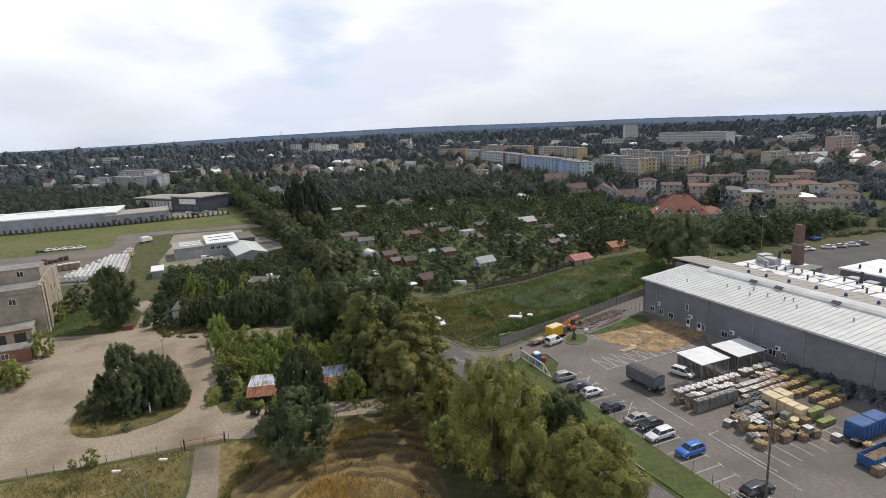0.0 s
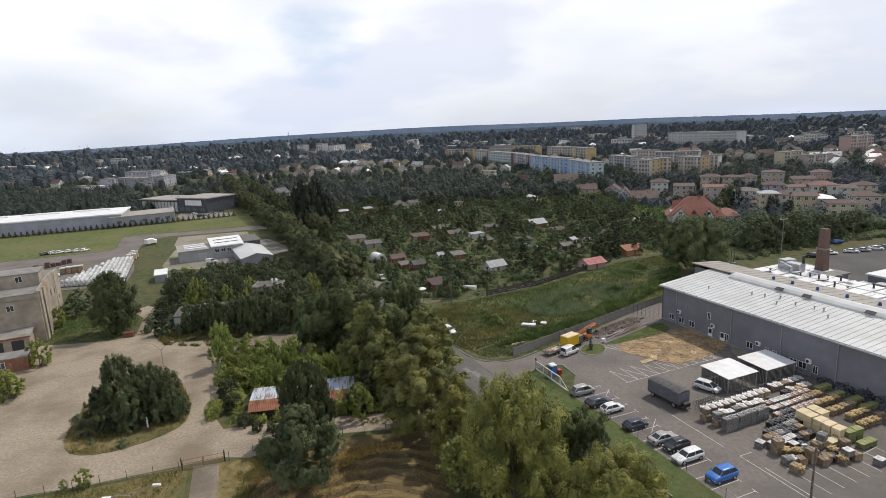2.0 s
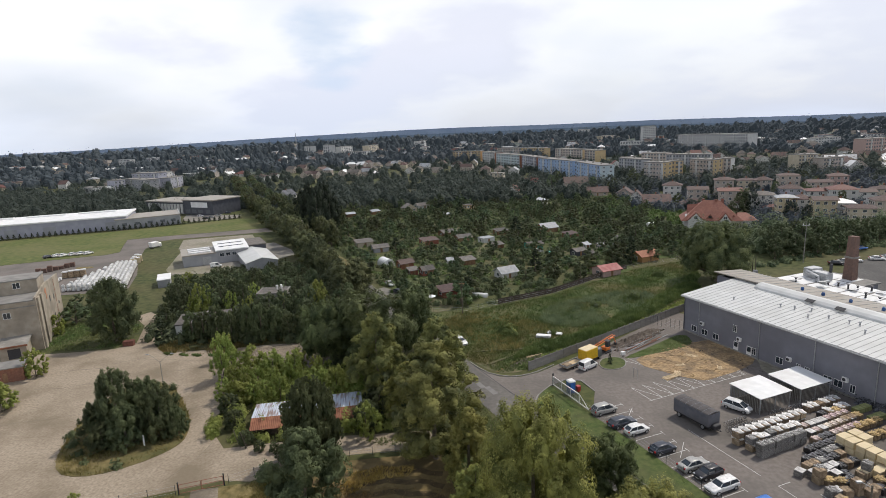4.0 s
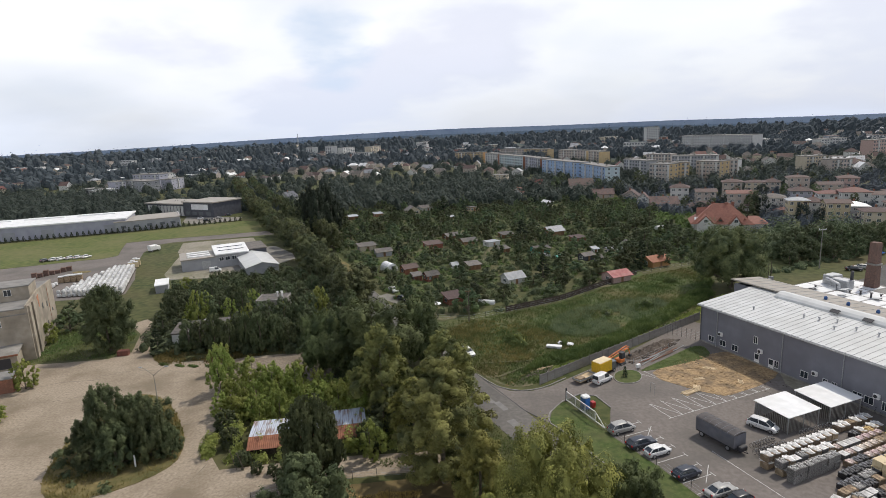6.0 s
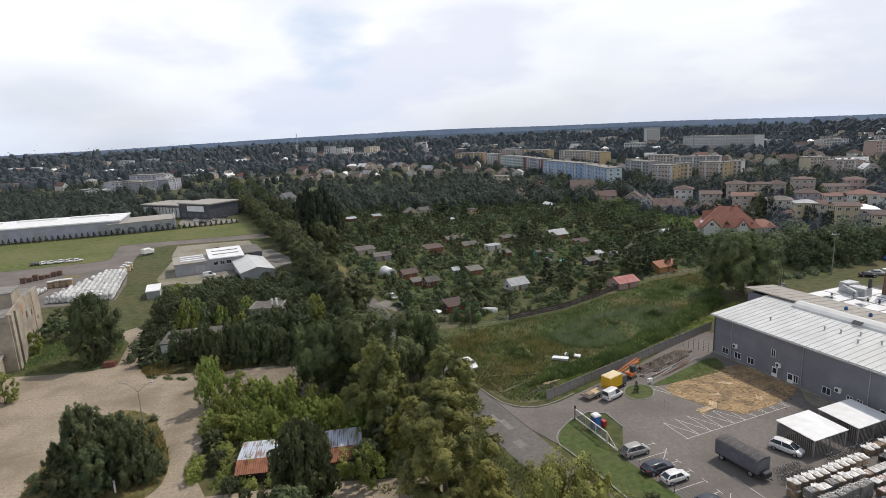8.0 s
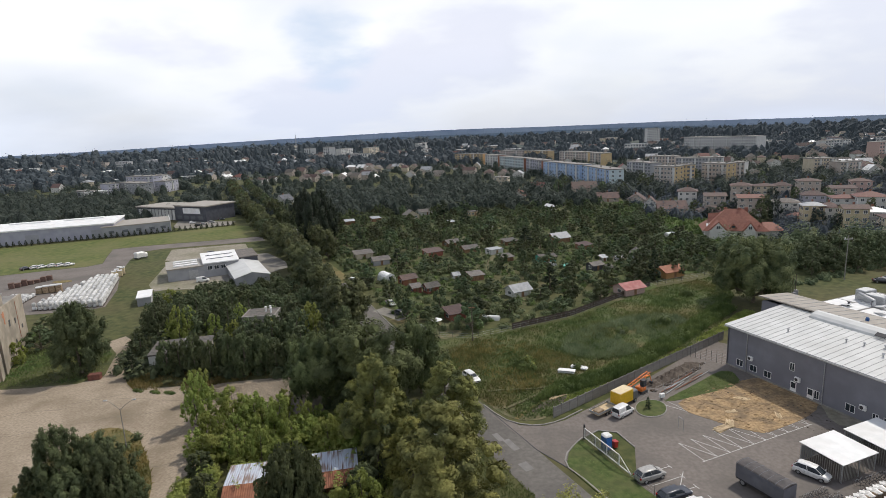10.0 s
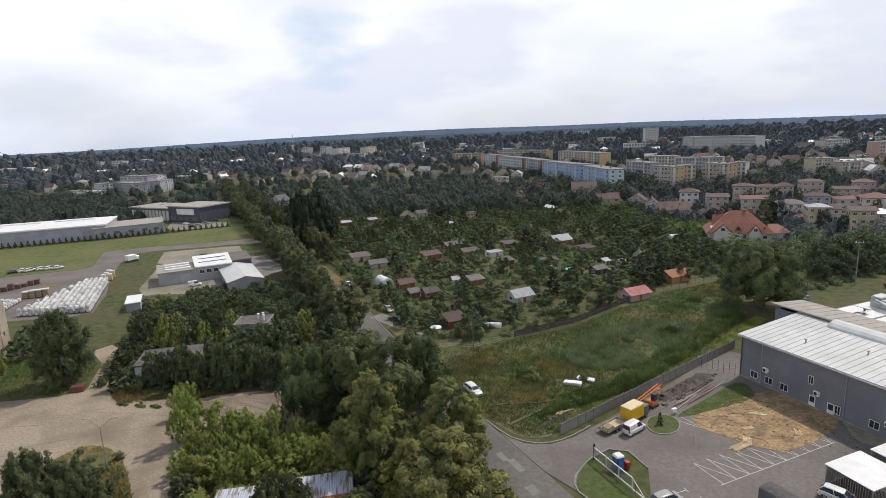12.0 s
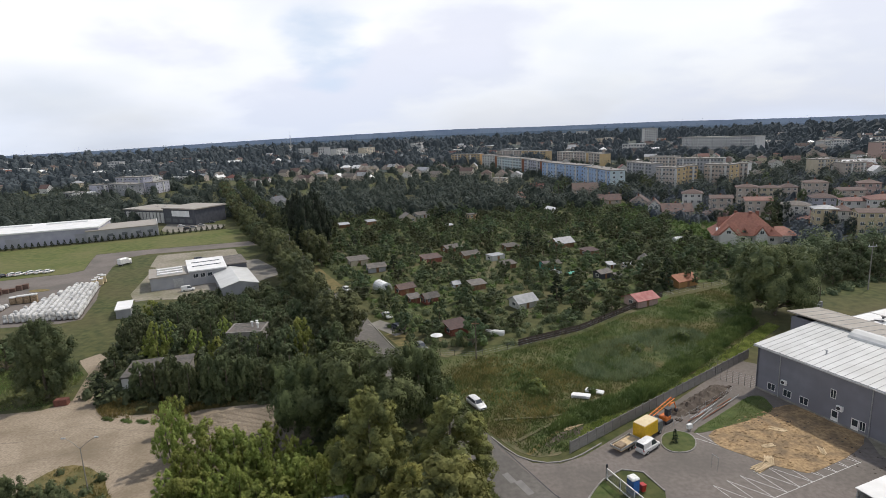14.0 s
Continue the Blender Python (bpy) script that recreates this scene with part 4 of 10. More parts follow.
def crown_points(rng, n, height, radius, base, shape="round", lobes=12):
    """Leaf places and normals on clusters of twigs that cover the outside of many lobes, and the lobes' dense insides."""
    c, r = [], []
    tall = {"plume": 1.55, "weep": 2.6, "oval": 1.5}.get(shape, 1.1)
    for i in range(lobes):
        u = (i + rng.uniform(0, 1)) / lobes
        if shape == "cone":
            wide = 1.0 - 0.94 * u
        elif shape == "egg":
            wide = math.sin(math.pi * (0.14 + 0.80 * u) ** 0.78)
        elif shape == "oval":
            wide = math.sqrt(max(0.04, 1 - abs(1.9 * u - 0.86) ** 2.6))
        elif shape in ("plume", "weep"):
            wide = math.sqrt(max(0.10, 1 - (1.25 * u - 0.30) ** 2))
        else:
            wide = math.sqrt(max(0.06, 1 - (1.65 * u - 0.72) ** 2))
        th, q = 2.4 * i + rng.uniform(-0.6, 0.6), math.sqrt(rng.uniform(0.10, 0.80))
        k = radius * (rng.uniform(0.11, 0.22) if tall > 1.3 else rng.uniform(0.15, 0.33)) * (0.5 + 0.5 * wide)
        out = q * wide * radius * rng.uniform(0.78, 1.12)
        c.append((out * math.cos(th), out * math.sin(th), base + k * 0.5 * tall + (height - base - 1.1 * k * tall) * u))
        r.append(k)
    c, r = np.array(c), np.array(r)
    # clusters, mostly on the upper and outer side of each lobe
    m = 13 if n > 6000 else 7
    own = np.repeat(np.arange(lobes), m)
    away = c[own] * np.array([1, 1, 0])
    away /= np.linalg.norm(away, axis=1, keepdims=True) + 1e-6
    d = rng.normal(size=(lobes * m, 3)) + away * 0.55 + np.array([0, 0, 0.45])
    d /= np.linalg.norm(d, axis=1, keepdims=True)
    stretch = np.array([1, 1, tall])
    centre = c[own] + d * r[own, None] * stretch * rng.uniform(0.72, 1.04, (lobes * m, 1))
    size = r[own] * rng.uniform(0.22, 0.50, lobes * m)
    k = rng.choice(lobes * m, n, p=size**2 / (size**2).sum())
    e = rng.normal(size=(n, 3)) + d[k] * 0.6 + np.array([0, 0, 0.25])
    e /= np.linalg.norm(e, axis=1, keepdims=True)
    far = np.where(rng.uniform(0, 1, n) < 0.9, rng.uniform(0.6, 1.08, n), rng.uniform(1.0, 1.55, n))
    p = centre[k] + e * (size[k] * far)[:, None] * np.array([1, 1, 0.5 + 0.5 * tall])
    if shape == "plume":                                   # each lobe runs out into an upright tip
        mid, up = c[own[k]], np.clip((p[:, 2] - c[own[k], 2]) / (r[own[k]] * tall), 0, 1.3)
        p[:, :2] = mid[:, :2] + (p[:, :2] - mid[:, :2]) * (1 - 0.38 * up)[:, None]
        p[:, 2] += 0.35 * up * r[own[k]]
    p[:, 2] = np.clip(p[:, 2], base * 0.5, None)
    nrm = e * 0.70 + d[k] * 0.65 + np.array([0, 0, 0.12]) + rng.normal(size=(n, 3)) * 0.26
    nrm /= np.linalg.norm(nrm, axis=1, keepdims=True)
    core = (c[:, None, :] + ICO[None] * (r * 0.64)[:, None, None] * stretch * rng.uniform(0.85, 1.12, (lobes, 12, 1)))[:, ICO_FACES].reshape(-1, 3, 3)
    core[:, :, 2] = np.maximum(core[:, :, 2], 0.05)
    return p, nrm, c, core


def tree_kind(name, label, seed, height, radius, base, leaves, size, material, shape="round", lobes=14, trunk=0.25, category="tree"):
    """A tree with its trunk and limbs and a leafy crown, standing far below the ground's start as a pattern to copy."""
    rng = np.random.default_rng(seed)
    p, nrm, c, core = crown_points(rng, leaves, height, radius, base, shape, lobes)
    o = thing(name, label, category)
    t = Shape()
    bend = rng.uniform(-0.3, 0.3, (2,))
    t.tube([(0, 0, -0.2), (bend[0] * 0.3, bend[1] * 0.3, base), (bend[0], bend[1], height * 0.55), (bend[0] * 1.2, bend[1] * 1.2, height * 0.85)], [trunk * 1.25, trunk, trunk * 0.6, trunk * 0.15], 7)
    for q in c[: min(len(c), 9)]:
        z0 = max(base * 0.8, q[2] - 0.35 * height)
        t.tube([(bend[0] * 0.5, bend[1] * 0.5, z0), (q[0] * 0.6, q[1] * 0.6, (z0 + q[2]) / 2 + 0.2), tuple(q)], [trunk * 0.45, trunk * 0.3, trunk * 0.1], 5)
    part("trunk", t, M["bark"], o)
    long = {"weep": (0, 0, 1)}.get(shape)
    part("crown", triangle_mesh("crown", np.concatenate([leaf_triangles(p, nrm, size, rng, long), core]), material), None, o)
    return o


PATTERNS = {}


def plant(kind, x, y, height, spread=None, turn=None, group="", label=""):
    """A tree of a kind at a place, scaled to its height and crown width; the pattern itself is used up first."""
    pat = PATTERNS[kind]
    o = pat["ob"]
    s, w = height / pat["height"], (spread or height / pat["height"] * 2 * pat["radius"]) / (2 * pat["radius"])
    turn = random.uniform(0, 360) if turn is None else turn
    if pat["used"]:
        o = copy_thing(o, stand(x, y, 0, turn))
    pat["used"] = True
    o.matrix_basis = stand(x, y, 0, turn) @ Matrix.Diagonal((w, w, s, 1))
    return tagged(o, label, group=group)


def kind(key, name, label, seed, height, radius, base, leaves, size, material, **more):
    PATTERNS[key] = {"ob": tree_kind(name, label, seed, height, radius, base, leaves, size, M[material], **more), "height": height, "radius": radius, "used": False}


kind("lime1", "lime_tree", "tall yellow-green lime tree beside the road", 1, 17, 5.0, 1.0, 46000, 0.21, "leaf_lime_deep", shape="egg", lobes=52, trunk=0.3)
kind("lime2", "lime_tree", "tall yellow-green lime tree beside the road", 2, 15, 4.6, 1.0, 22000, 0.24, "leaf_lime", shape="egg", lobes=60, trunk=0.3)
kind("avenue", "avenue_tree", "roadside avenue tree with a yellow-green crown", 14, 11, 4.4, 1.2, 9000, 0.32, "leaf_avenue", lobes=44, trunk=0.22)
kind("broad_big", "maple_tree", "large dark green broadleaf tree beside the road", 16, 15, 8.5, 1.5, 36000, 0.30, "leaf_maple", lobes=56, trunk=0.35)
kind("lime_big", "lime_tree", "broad yellow-green lime tree beside the road", 17, 14, 8.0, 0.8, 76000, 0.20, "leaf_lime", lobes=64, trunk=0.35)
kind("broad1", "broadleaf_tree", "dark green broadleaf tree with a dense crown", 3, 12, 5.0, 1.2, 2600, 0.46, "leaf", lobes=34)
kind("broad2", "broadleaf_tree", "dark green broadleaf tree with a dense crown", 4, 11, 4.2, 0.8, 2300, 0.44, "leaf", shape="egg", lobes=24)
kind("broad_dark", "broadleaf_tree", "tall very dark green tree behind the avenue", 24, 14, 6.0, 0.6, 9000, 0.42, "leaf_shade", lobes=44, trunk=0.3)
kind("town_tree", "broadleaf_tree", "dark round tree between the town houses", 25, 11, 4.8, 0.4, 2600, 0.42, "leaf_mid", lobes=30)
kind("dark1", "dark_tree", "dense dark green tree with an upright crown", 5, 10, 3.4, 0.3, 8500, 0.32, "leaf_dark", shape="plume", lobes=80)
kind("dark2", "dark_tree", "dense dark green tree in a shady belt", 15, 10, 3.6, 0.3, 2800, 0.5, "leaf_dark", shape="egg", lobes=24)
kind("yard_tree", "dark_tree", "dense dark green tree with a pointed crown", 19, 10, 3.8, 0.1, 26000, 0.17, "leaf_dark", shape="plume", lobes=110)
kind("oak", "dark_tree", "dense dark green tree with an egg-shaped crown", 23, 10, 4.4, 0.4, 20000, 0.22, "leaf_dark", shape="egg", lobes=60, trunk=0.2)
kind("scrub1", "young_tree", "light green young tree in overgrown scrub", 20, 7, 2.3, 0.1, 6500, 0.17, "leaf_fresh", shape="plume", lobes=44, trunk=0.08)
kind("fresh1", "young_tree", "light green young tree in overgrown scrub", 6, 7, 2.4, 0.1, 4200, 0.26, "leaf_fresh", shape="plume", lobes=40, trunk=0.1)
kind("small1", "fruit_tree", "small garden fruit tree", 7, 4.5, 2.0, 0.3, 1500, 0.30, "leaf_garden", lobes=16, trunk=0.1)
kind("small2", "fruit_tree", "small garden fruit tree", 8, 4.0, 2.0, 0.3, 1400, 0.30, "leaf_garden", lobes=14, trunk=0.1)
kind("spruce", "spruce_tree", "dark narrow spruce in the gardens", 9, 9, 2.0, 0.2, 1000, 0.42, "leaf_spruce", shape="cone", lobes=40, trunk=0.14)
kind("willow", "weeping_tree", "hanging grey-green weeping tree beside the sheds", 10, 11, 4.0, 0.2, 16000, 0.26, "leaf_dark", shape="weep", lobes=90)
kind("birch", "birch_tree", "tall oval birch with hanging dark green twigs", 18, 13, 5.0, 0.5, 24000, 0.24, "leaf_dark", shape="oval", lobes=150)
kind("willow_big", "willow_tree", "large rounded grey-green willow beside the hall", 12, 17, 11.0, 2.2, 46000, 0.38, "leaf_willow", lobes=46, trunk=0.5)

# ---- houses, huts and blocks ----
def slab(a, b, c, d, t):
    """A sloping slab whose top corners are a, b, c, d and whose thickness is t."""
    vs = [(*p[:2], p[2] - t) for p in (a, b, c, d)] + [a, b, c, d]
    return vs, [(3, 2, 1, 0), (4, 5, 6, 7), (0, 1, 5, 4), (1, 2, 6, 5), (2, 3, 7, 6), (3, 0, 4, 7)]


SASH = {}


def window_set(w, h):
    key = (round(w, 1), round(h, 1))
    if key not in SASH:
        SASH[key] = sash(key[0], key[1], M["white"])
    return SASH[key]


PLAIN = {}


def far_window(w, h):
    key = (round(w, 1), round(h, 1))
    if key not in PLAIN:
        PLAIN[key] = plain_window(*key)
    return PLAIN[key]


main_hall()
derelict()


HUTS = []


def house(name, label, category, x, y, turn, w, d, h, roof, rise, wall_m, roof_m, bays=0, storeys=1, chimney=False, group="", door=True, over=0.35):
    """A small building centred on x, y: walls, a gabled (ridge along local x), hipped, lean-to or flat roof, windows and a door."""
    o = thing(name, label, category, (x, y, 0), turn, group)
    if group == "garden huts":
        HUTS.append((x, y, w))
    a, b = w / 2, d / 2
    s = Shape()
    if roof == "gable":
        s.add([(-a, -b, 0), (-a, b, 0), (-a, b, h), (-a, 0, h + rise), (-a, -b, h), (a, -b, 0), (a, b, 0), (a, b, h), (a, 0, h + rise), (a, -b, h)],
              [(0, 4, 3, 2, 1), (5, 6, 7, 8, 9), (0, 5, 9, 4), (1, 2, 7, 6), (0, 1, 6, 5)])
    elif roof == "mono":
        s.add([(-a, -b, 0), (a, -b, 0), (a, b, 0), (-a, b, 0), (-a, -b, h), (a, -b, h), (a, b, h + rise), (-a, b, h + rise)],
              [(3, 2, 1, 0), (4, 5, 6, 7), (0, 1, 5, 4), (1, 2, 6, 5), (2, 3, 7, 6), (3, 0, 4, 7)])
    else:
        s.box(-a, -b, 0, a, b, h)
    part("wall", s, M[wall_m], o)
    r = Shape()
    k = rise / b
    if roof == "gable":
        z0 = h - over * k
        for q in (-1, 1):
            r.add(*slab((-a - over, q * (b + over), z0 + 0.12), (a + over, q * (b + over), z0 + 0.12), (a + over, 0, h + rise + 0.12), (-a - over, 0, h + rise + 0.12), 0.12))
    elif roof == "mono":
        k = rise / d
        r.add(*slab((-a - over, -b - over, h - over * k + 0.12), (a + over, -b - over, h - over * k + 0.12), (a + over, b + over, h + rise + over * k + 0.12), (-a - over, b + over, h + rise + over * k + 0.12), 0.1))
    elif roof == "hip":
        e, g = over, max(0.0, a - b)
        r.add([(-a - e, -b - e, h), (a + e, -b - e, h), (a + e, b + e, h), (-a - e, b + e, h), (-a - e, -b - e, h + 0.15), (a + e, -b - e, h + 0.15), (a + e, b + e, h + 0.15), (-a - e, b + e, h + 0.15),
               (-g, 0, h + rise), (g, 0, h + rise)],
              [(3, 2, 1, 0), (0, 1, 5, 4), (1, 2, 6, 5), (2, 3, 7, 6), (3, 0, 4, 7), (4, 5, 9, 8), (5, 6, 9), (6, 7, 8, 9), (7, 4, 8)])
    else:
        r.box(-a - 0.15, -b - 0.15, h, a + 0.15, b + 0.15, h + max(0.12, rise))
    rf = part("roof", r, M[roof_m], o)
    if chimney:
        part("chimney", Shape().box(-0.35, 0.3, h, 0.35, 1.0, h + rise + 0.9), M["brick"], rf)
    if bays:
        ws = min(1.5, 0.5 * w / bays)
        wm = far_window(ws, min(1.4, 0.5 * h / storeys))
        side = max(1, int(round(d / (w / bays))))
        for st in range(storeys):
            z = (st + 0.34) * h / storeys
            for i in range(bays):
                if door and st == 0 and i == bays // 2:
                    continue
                set_window(o, wm, -a + (i + 0.5) * w / bays, -b, z, 0)
            for i in range(side):
                set_window(o, wm, a, -b + (i + 0.5) * d / side, z, 90)
                set_window(o, wm, -a, -b + (i + 0.5) * d / side, z, -90)
    if door:
        part("door", Shape().box(-0.45, -b - 0.05, 0, 0.45, -b + 0.02, min(2.05, h * 0.85)), M["wood"], o)
    return o


def apartment(name, label, a, b, depth, h, wall_m, storeys, bays, side_m=None, group="apartment blocks", stair=4, joined=False):
    """A flat-roofed block: front from a to b, depth to the left of that way; stair bays stand out as coloured strips."""
    w = math.dist(a, b)
    turn = math.degrees(math.atan2(b[1] - a[1], b[0] - a[0]))
    o = thing(name, label, "apartment block", (*a, 0), turn, group)
    part("wall", Shape().box(0, 0, 0, w, depth, h), M[wall_m], o)
    part("roof", Shape().box(-0.4, -0.4, h, w + 0.4, depth + 0.4, h + 0.6), M["flat_roof"], o)
    if side_m:
        part("end_wall", Shape().box(w, -0.1, 0, w + 0.2, depth + 0.1, h), M[side_m], o)
    wm = far_window(1.7, 1.5)
    if joined:
        window_rows(o, w, h, storeys, bays)
    for s in range(0 if joined else storeys):
        z = (s + 0.3) * h / storeys
        for k in range(bays):
            set_window(o, wm, (k + 0.5) * w / bays, 0, z, 0)
        for k in range(2):
            set_window(o, wm, w + (0.2 if side_m else 0), (k + 0.5) * depth / 2, z, 90)
    for k in range(1, bays, stair):
        part("balcony_tower", Shape().box((k + 1) * w / bays - 0.7, -0.9, 1.0, (k + 1) * w / bays + 0.7, 0, h - 0.4), M["white_wall"], o, "column of pale balconies")
    for k in range(3):
        part("roof_vent", Shape().box((k + 0.4) * w / 3, depth * 0.4, h + 0.6, (k + 0.4) * w / 3 + 1.6, depth * 0.4 + 1.0, h + 1.7), M["concrete"], o)
    return o

# gardens: huts and sheds
house("garden_house", "pale yellow garden house with a dark gabled roof", "house", -19.9, 328.9, 108, 7.8, 7.8, 2.45, "gable", 2.41, "cream_wall", "roof_dark", bays=2, group="garden huts", door=True, over=0.5)
house("garden_hut", "small garden hut with a pale sheet roof", "hut", -39.9, 324.3, 25, 4.6, 3.7, 1.88, "mono", 0.55, "wood", "roof_light", bays=1, group="garden huts", door=True, over=0.5)
house("garden_hut", "low garden hut with a pale flat roof", "hut", -53.7, 318.7, 24, 5.1, 4.1, 1.79, "mono", 0.44, "wood", "roof_light", bays=1, group="garden huts", door=True, over=0.5)
house("garden_hut", "white garden hut with a dark roof", "hut", -12.3, 342.8, 26, 9.1, 7.3, 1.96, "gable", 1.31, "white_wall", "roof_dark", bays=1, group="garden huts", door=True, over=0.5)
house("garden_hut", "tiny garden hut with a pale blue roof", "hut", 2.6, 303.0, 26, 2.9, 2.3, 1.47, "mono", 0.44, "wood", "roof_light", bays=1, group="garden huts", door=True, over=0.5)
house("garden_hut", "cream garden hut with a dark flat roof", "hut", -34.3, 233.1, 22, 6.8, 5.4, 2.05, "mono", 0.55, "cream_wall", "roof_dark", bays=1, group="garden huts", door=True, over=0.5)
house("garden_hut", "grey garden hut with a dark felt roof", "hut", -26.2, 221.4, 21, 6.0, 4.8, 1.97, "gable", 0.99, "grey_wall", "roof_dark", bays=1, group="garden huts", door=True, over=0.5)
house("garden_hut", "brown wooden hut with a dark low roof", "hut", 1.9, 249.0, 28, 6.9, 5.5, 1.80, "gable", 0.99, "wood", "roof_dark", bays=1, group="garden huts", door=True, over=0.5)
house("garden_hut", "brown wooden hut with a dark low roof", "hut", 8.3, 235.6, 23, 6.1, 4.9, 1.80, "gable", 0.99, "wood", "roof_dark", bays=1, group="garden huts", door=True, over=0.5)
house("garden_hut", "low hut with a faded red-brown roof", "hut", -6.4, 232.0, 23, 6.7, 5.3, 1.80, "mono", 0.55, "wood_red", "tile_brown", bays=1, group="garden huts", door=True, over=0.5)
house("garden_hut", "rusty red-brown garden hut", "hut", -14.2, 192.4, 29, 4.9, 3.9, 2.14, "gable", 0.99, "rust", "tile_brown", bays=1, group="garden huts", door=True, over=0.5)
house("garden_hut", "small red wooden hut with a grey roof", "hut", -10.9, 182.1, 25, 2.7, 2.2, 1.90, "mono", 0.55, "wood_red", "roof_dark", bays=1, group="garden huts", door=True, over=0.5)
house("garden_hut", "dark red wooden hut with a grey roof", "hut", -6.4, 182.1, 28, 4.0, 3.2, 2.06, "gable", 0.99, "wood_red", "roof_dark", bays=2, group="garden huts", door=True, over=0.5)
house("garden_hut", "dark brown hut with a sloping brown roof", "hut", 0.3, 157.6, 25, 4.6, 3.7, 1.90, "mono", 0.77, "wood_red", "tile_brown", bays=1, group="garden huts", door=True, over=0.5)
house("garden_hut", "tiny pale blue garden hut", "hut", 1.6, 196.3, 26, 2.0, 1.6, 1.48, "gable", 0.66, "white_wall", "roof_light", bays=1, group="garden huts", door=True, over=0.5)
house("garden_hut", "grey-roofed garden hut under trees", "hut", 8.1, 193.9, 22, 4.3, 3.5, 1.80, "mono", 0.55, "wood", "roof_dark", bays=1, group="garden huts", door=True, over=0.5)
house("garden_hut", "garden hut with a pale ribbed gabled roof", "hut", 19.4, 175.2, 26, 5.9, 4.7, 1.97, "gable", 1.43, "white_wall", "roof_light", bays=1, group="garden huts", door=True, over=0.5)
house("garden_hut", "log hut with a pale gabled roof and porch", "hut", 47.0, 247.2, 23, 7.7, 6.1, 2.28, "gable", 1.75, "wood", "roof_light", bays=1, group="garden huts", door=True, over=0.5)
house("garden_hut", "teal garden hut with a white-edged dark roof", "hut", 35.2, 214.5, 15, 5.9, 4.8, 2.04, "gable", 0.66, "teal", "roof_dark", bays=1, group="garden huts", door=True, over=0.5)
house("garden_hut", "white garden pavilion with a flat roof", "hut", 18.0, 230.9, 27, 5.6, 4.5, 1.88, "flat", 0.17, "white_wall", "roof_light", bays=1, group="garden huts", door=True, over=0.5)
house("garden_hut", "low wooden hut with a grey roof", "hut", 21.1, 217.8, 26, 4.3, 3.5, 1.64, "mono", 0.55, "wood", "roof_dark", bays=1, group="garden huts", door=True, over=0.5)
house("garden_hut", "dark low wooden garden hut", "hut", 26.1, 247.0, 22, 5.4, 4.3, 1.63, "mono", 0.44, "wood", "roof_dark", bays=1, group="garden huts", door=True, over=0.5)
house("garden_hut", "dark grey garden hut", "hut", 49.0, 200.0, 27, 4.4, 3.5, 1.96, "gable", 0.76, "clad_dark", "roof_dark", bays=1, group="garden huts", door=True, over=0.5)
house("garden_hut", "small dark grey garden hut", "hut", 52.5, 197.1, 26, 2.2, 1.7, 1.63, "gable", 0.65, "clad_dark", "roof_dark", bays=1, group="garden huts", door=True, over=0.5)
house("garden_hut", "small hut with a pale roof", "hut", 60.2, 209.2, 23, 3.0, 2.4, 1.62, "gable", 0.65, "cream_wall", "roof_light", bays=1, group="garden huts", door=True, over=0.5)
house("garden_hut", "small white garden hut", "hut", 55.3, 211.1, 21, 2.0, 1.6, 1.47, "mono", 0.44, "white_wall", "roof_light", bays=1, group="garden huts", door=True, over=0.5)
house("garden_hut", "hut with a steep blue-grey roof", "hut", 68.1, 214.0, 73, 4.4, 3.6, 1.95, "gable", 1.52, "white_wall", "roof_dark", bays=1, group="garden huts", door=True, over=0.5)
house("garden_hut", "low brown wooden garden hut", "hut", 54.2, 232.7, 25, 5.4, 4.4, 1.62, "mono", 0.44, "wood", "tile_brown", bays=1, group="garden huts", door=True, over=0.5)
house("garden_hut", "tan flat-roofed garden house", "hut", 16.0, 330.0, 27, 5.8, 4.6, 2.44, "flat", 0.22, "timber", "roof_dark", bays=2, group="garden huts", door=True, over=0.5)
house("garden_hut", "small white garden hut", "hut", 21.3, 286.3, 28, 2.9, 2.3, 1.30, "mono", 0.33, "white_wall", "roof_light", bays=1, group="garden huts", door=True, over=0.5)
house("garden_hut", "pink garden hut with a bright red sheet roof", "hut", 51.1, 172.7, 22, 6.8, 5.5, 2.03, "gable", 1.20, "pink_wall", "red_sheet", bays=1, group="garden huts", door=True, over=0.5)
house("garden_hut", "orange garden hut with an orange roof", "hut", 69.2, 188.7, 23, 7.5, 6.0, 2.10, "gable", 1.30, "orange_wall", "orange_roof", bays=1, group="garden huts", door=True, over=0.5)
house("long_shed", "long shed with a pale blue-grey roof", "shed", 61.6, 334.6, 69, 10.2, 5.1, 2.42, "mono", 1.08, "white_wall", "roof_light", bays=1, group="garden huts", door=True, over=0.5)

# town houses
house("town_house", "white three-storey house with a brown-tiled hipped roof", "house", 139.0, 328.9, -22, 9.9, 8.5, 9.0, "hip", 2.2, "white_wall", "tile_brown", bays=3, storeys=3, chimney=True, group="town houses", over=0.7)
house("town_house", "beige house with a brown-tiled gabled roof", "house", 146.4, 312.9, -18, 10.3, 8.9, 8.2, "gable", 1.2, "beige_wall", "tile_brown", bays=3, storeys=3, chimney=True, group="town houses", over=0.7)
house("town_house", "beige house with a faded reddish hipped roof", "house", 176.0, 340.3, -24, 10.8, 9.3, 9.6, "hip", 1.8, "beige_wall", "tile_pink", bays=3, storeys=3, chimney=True, group="town houses", over=0.7)
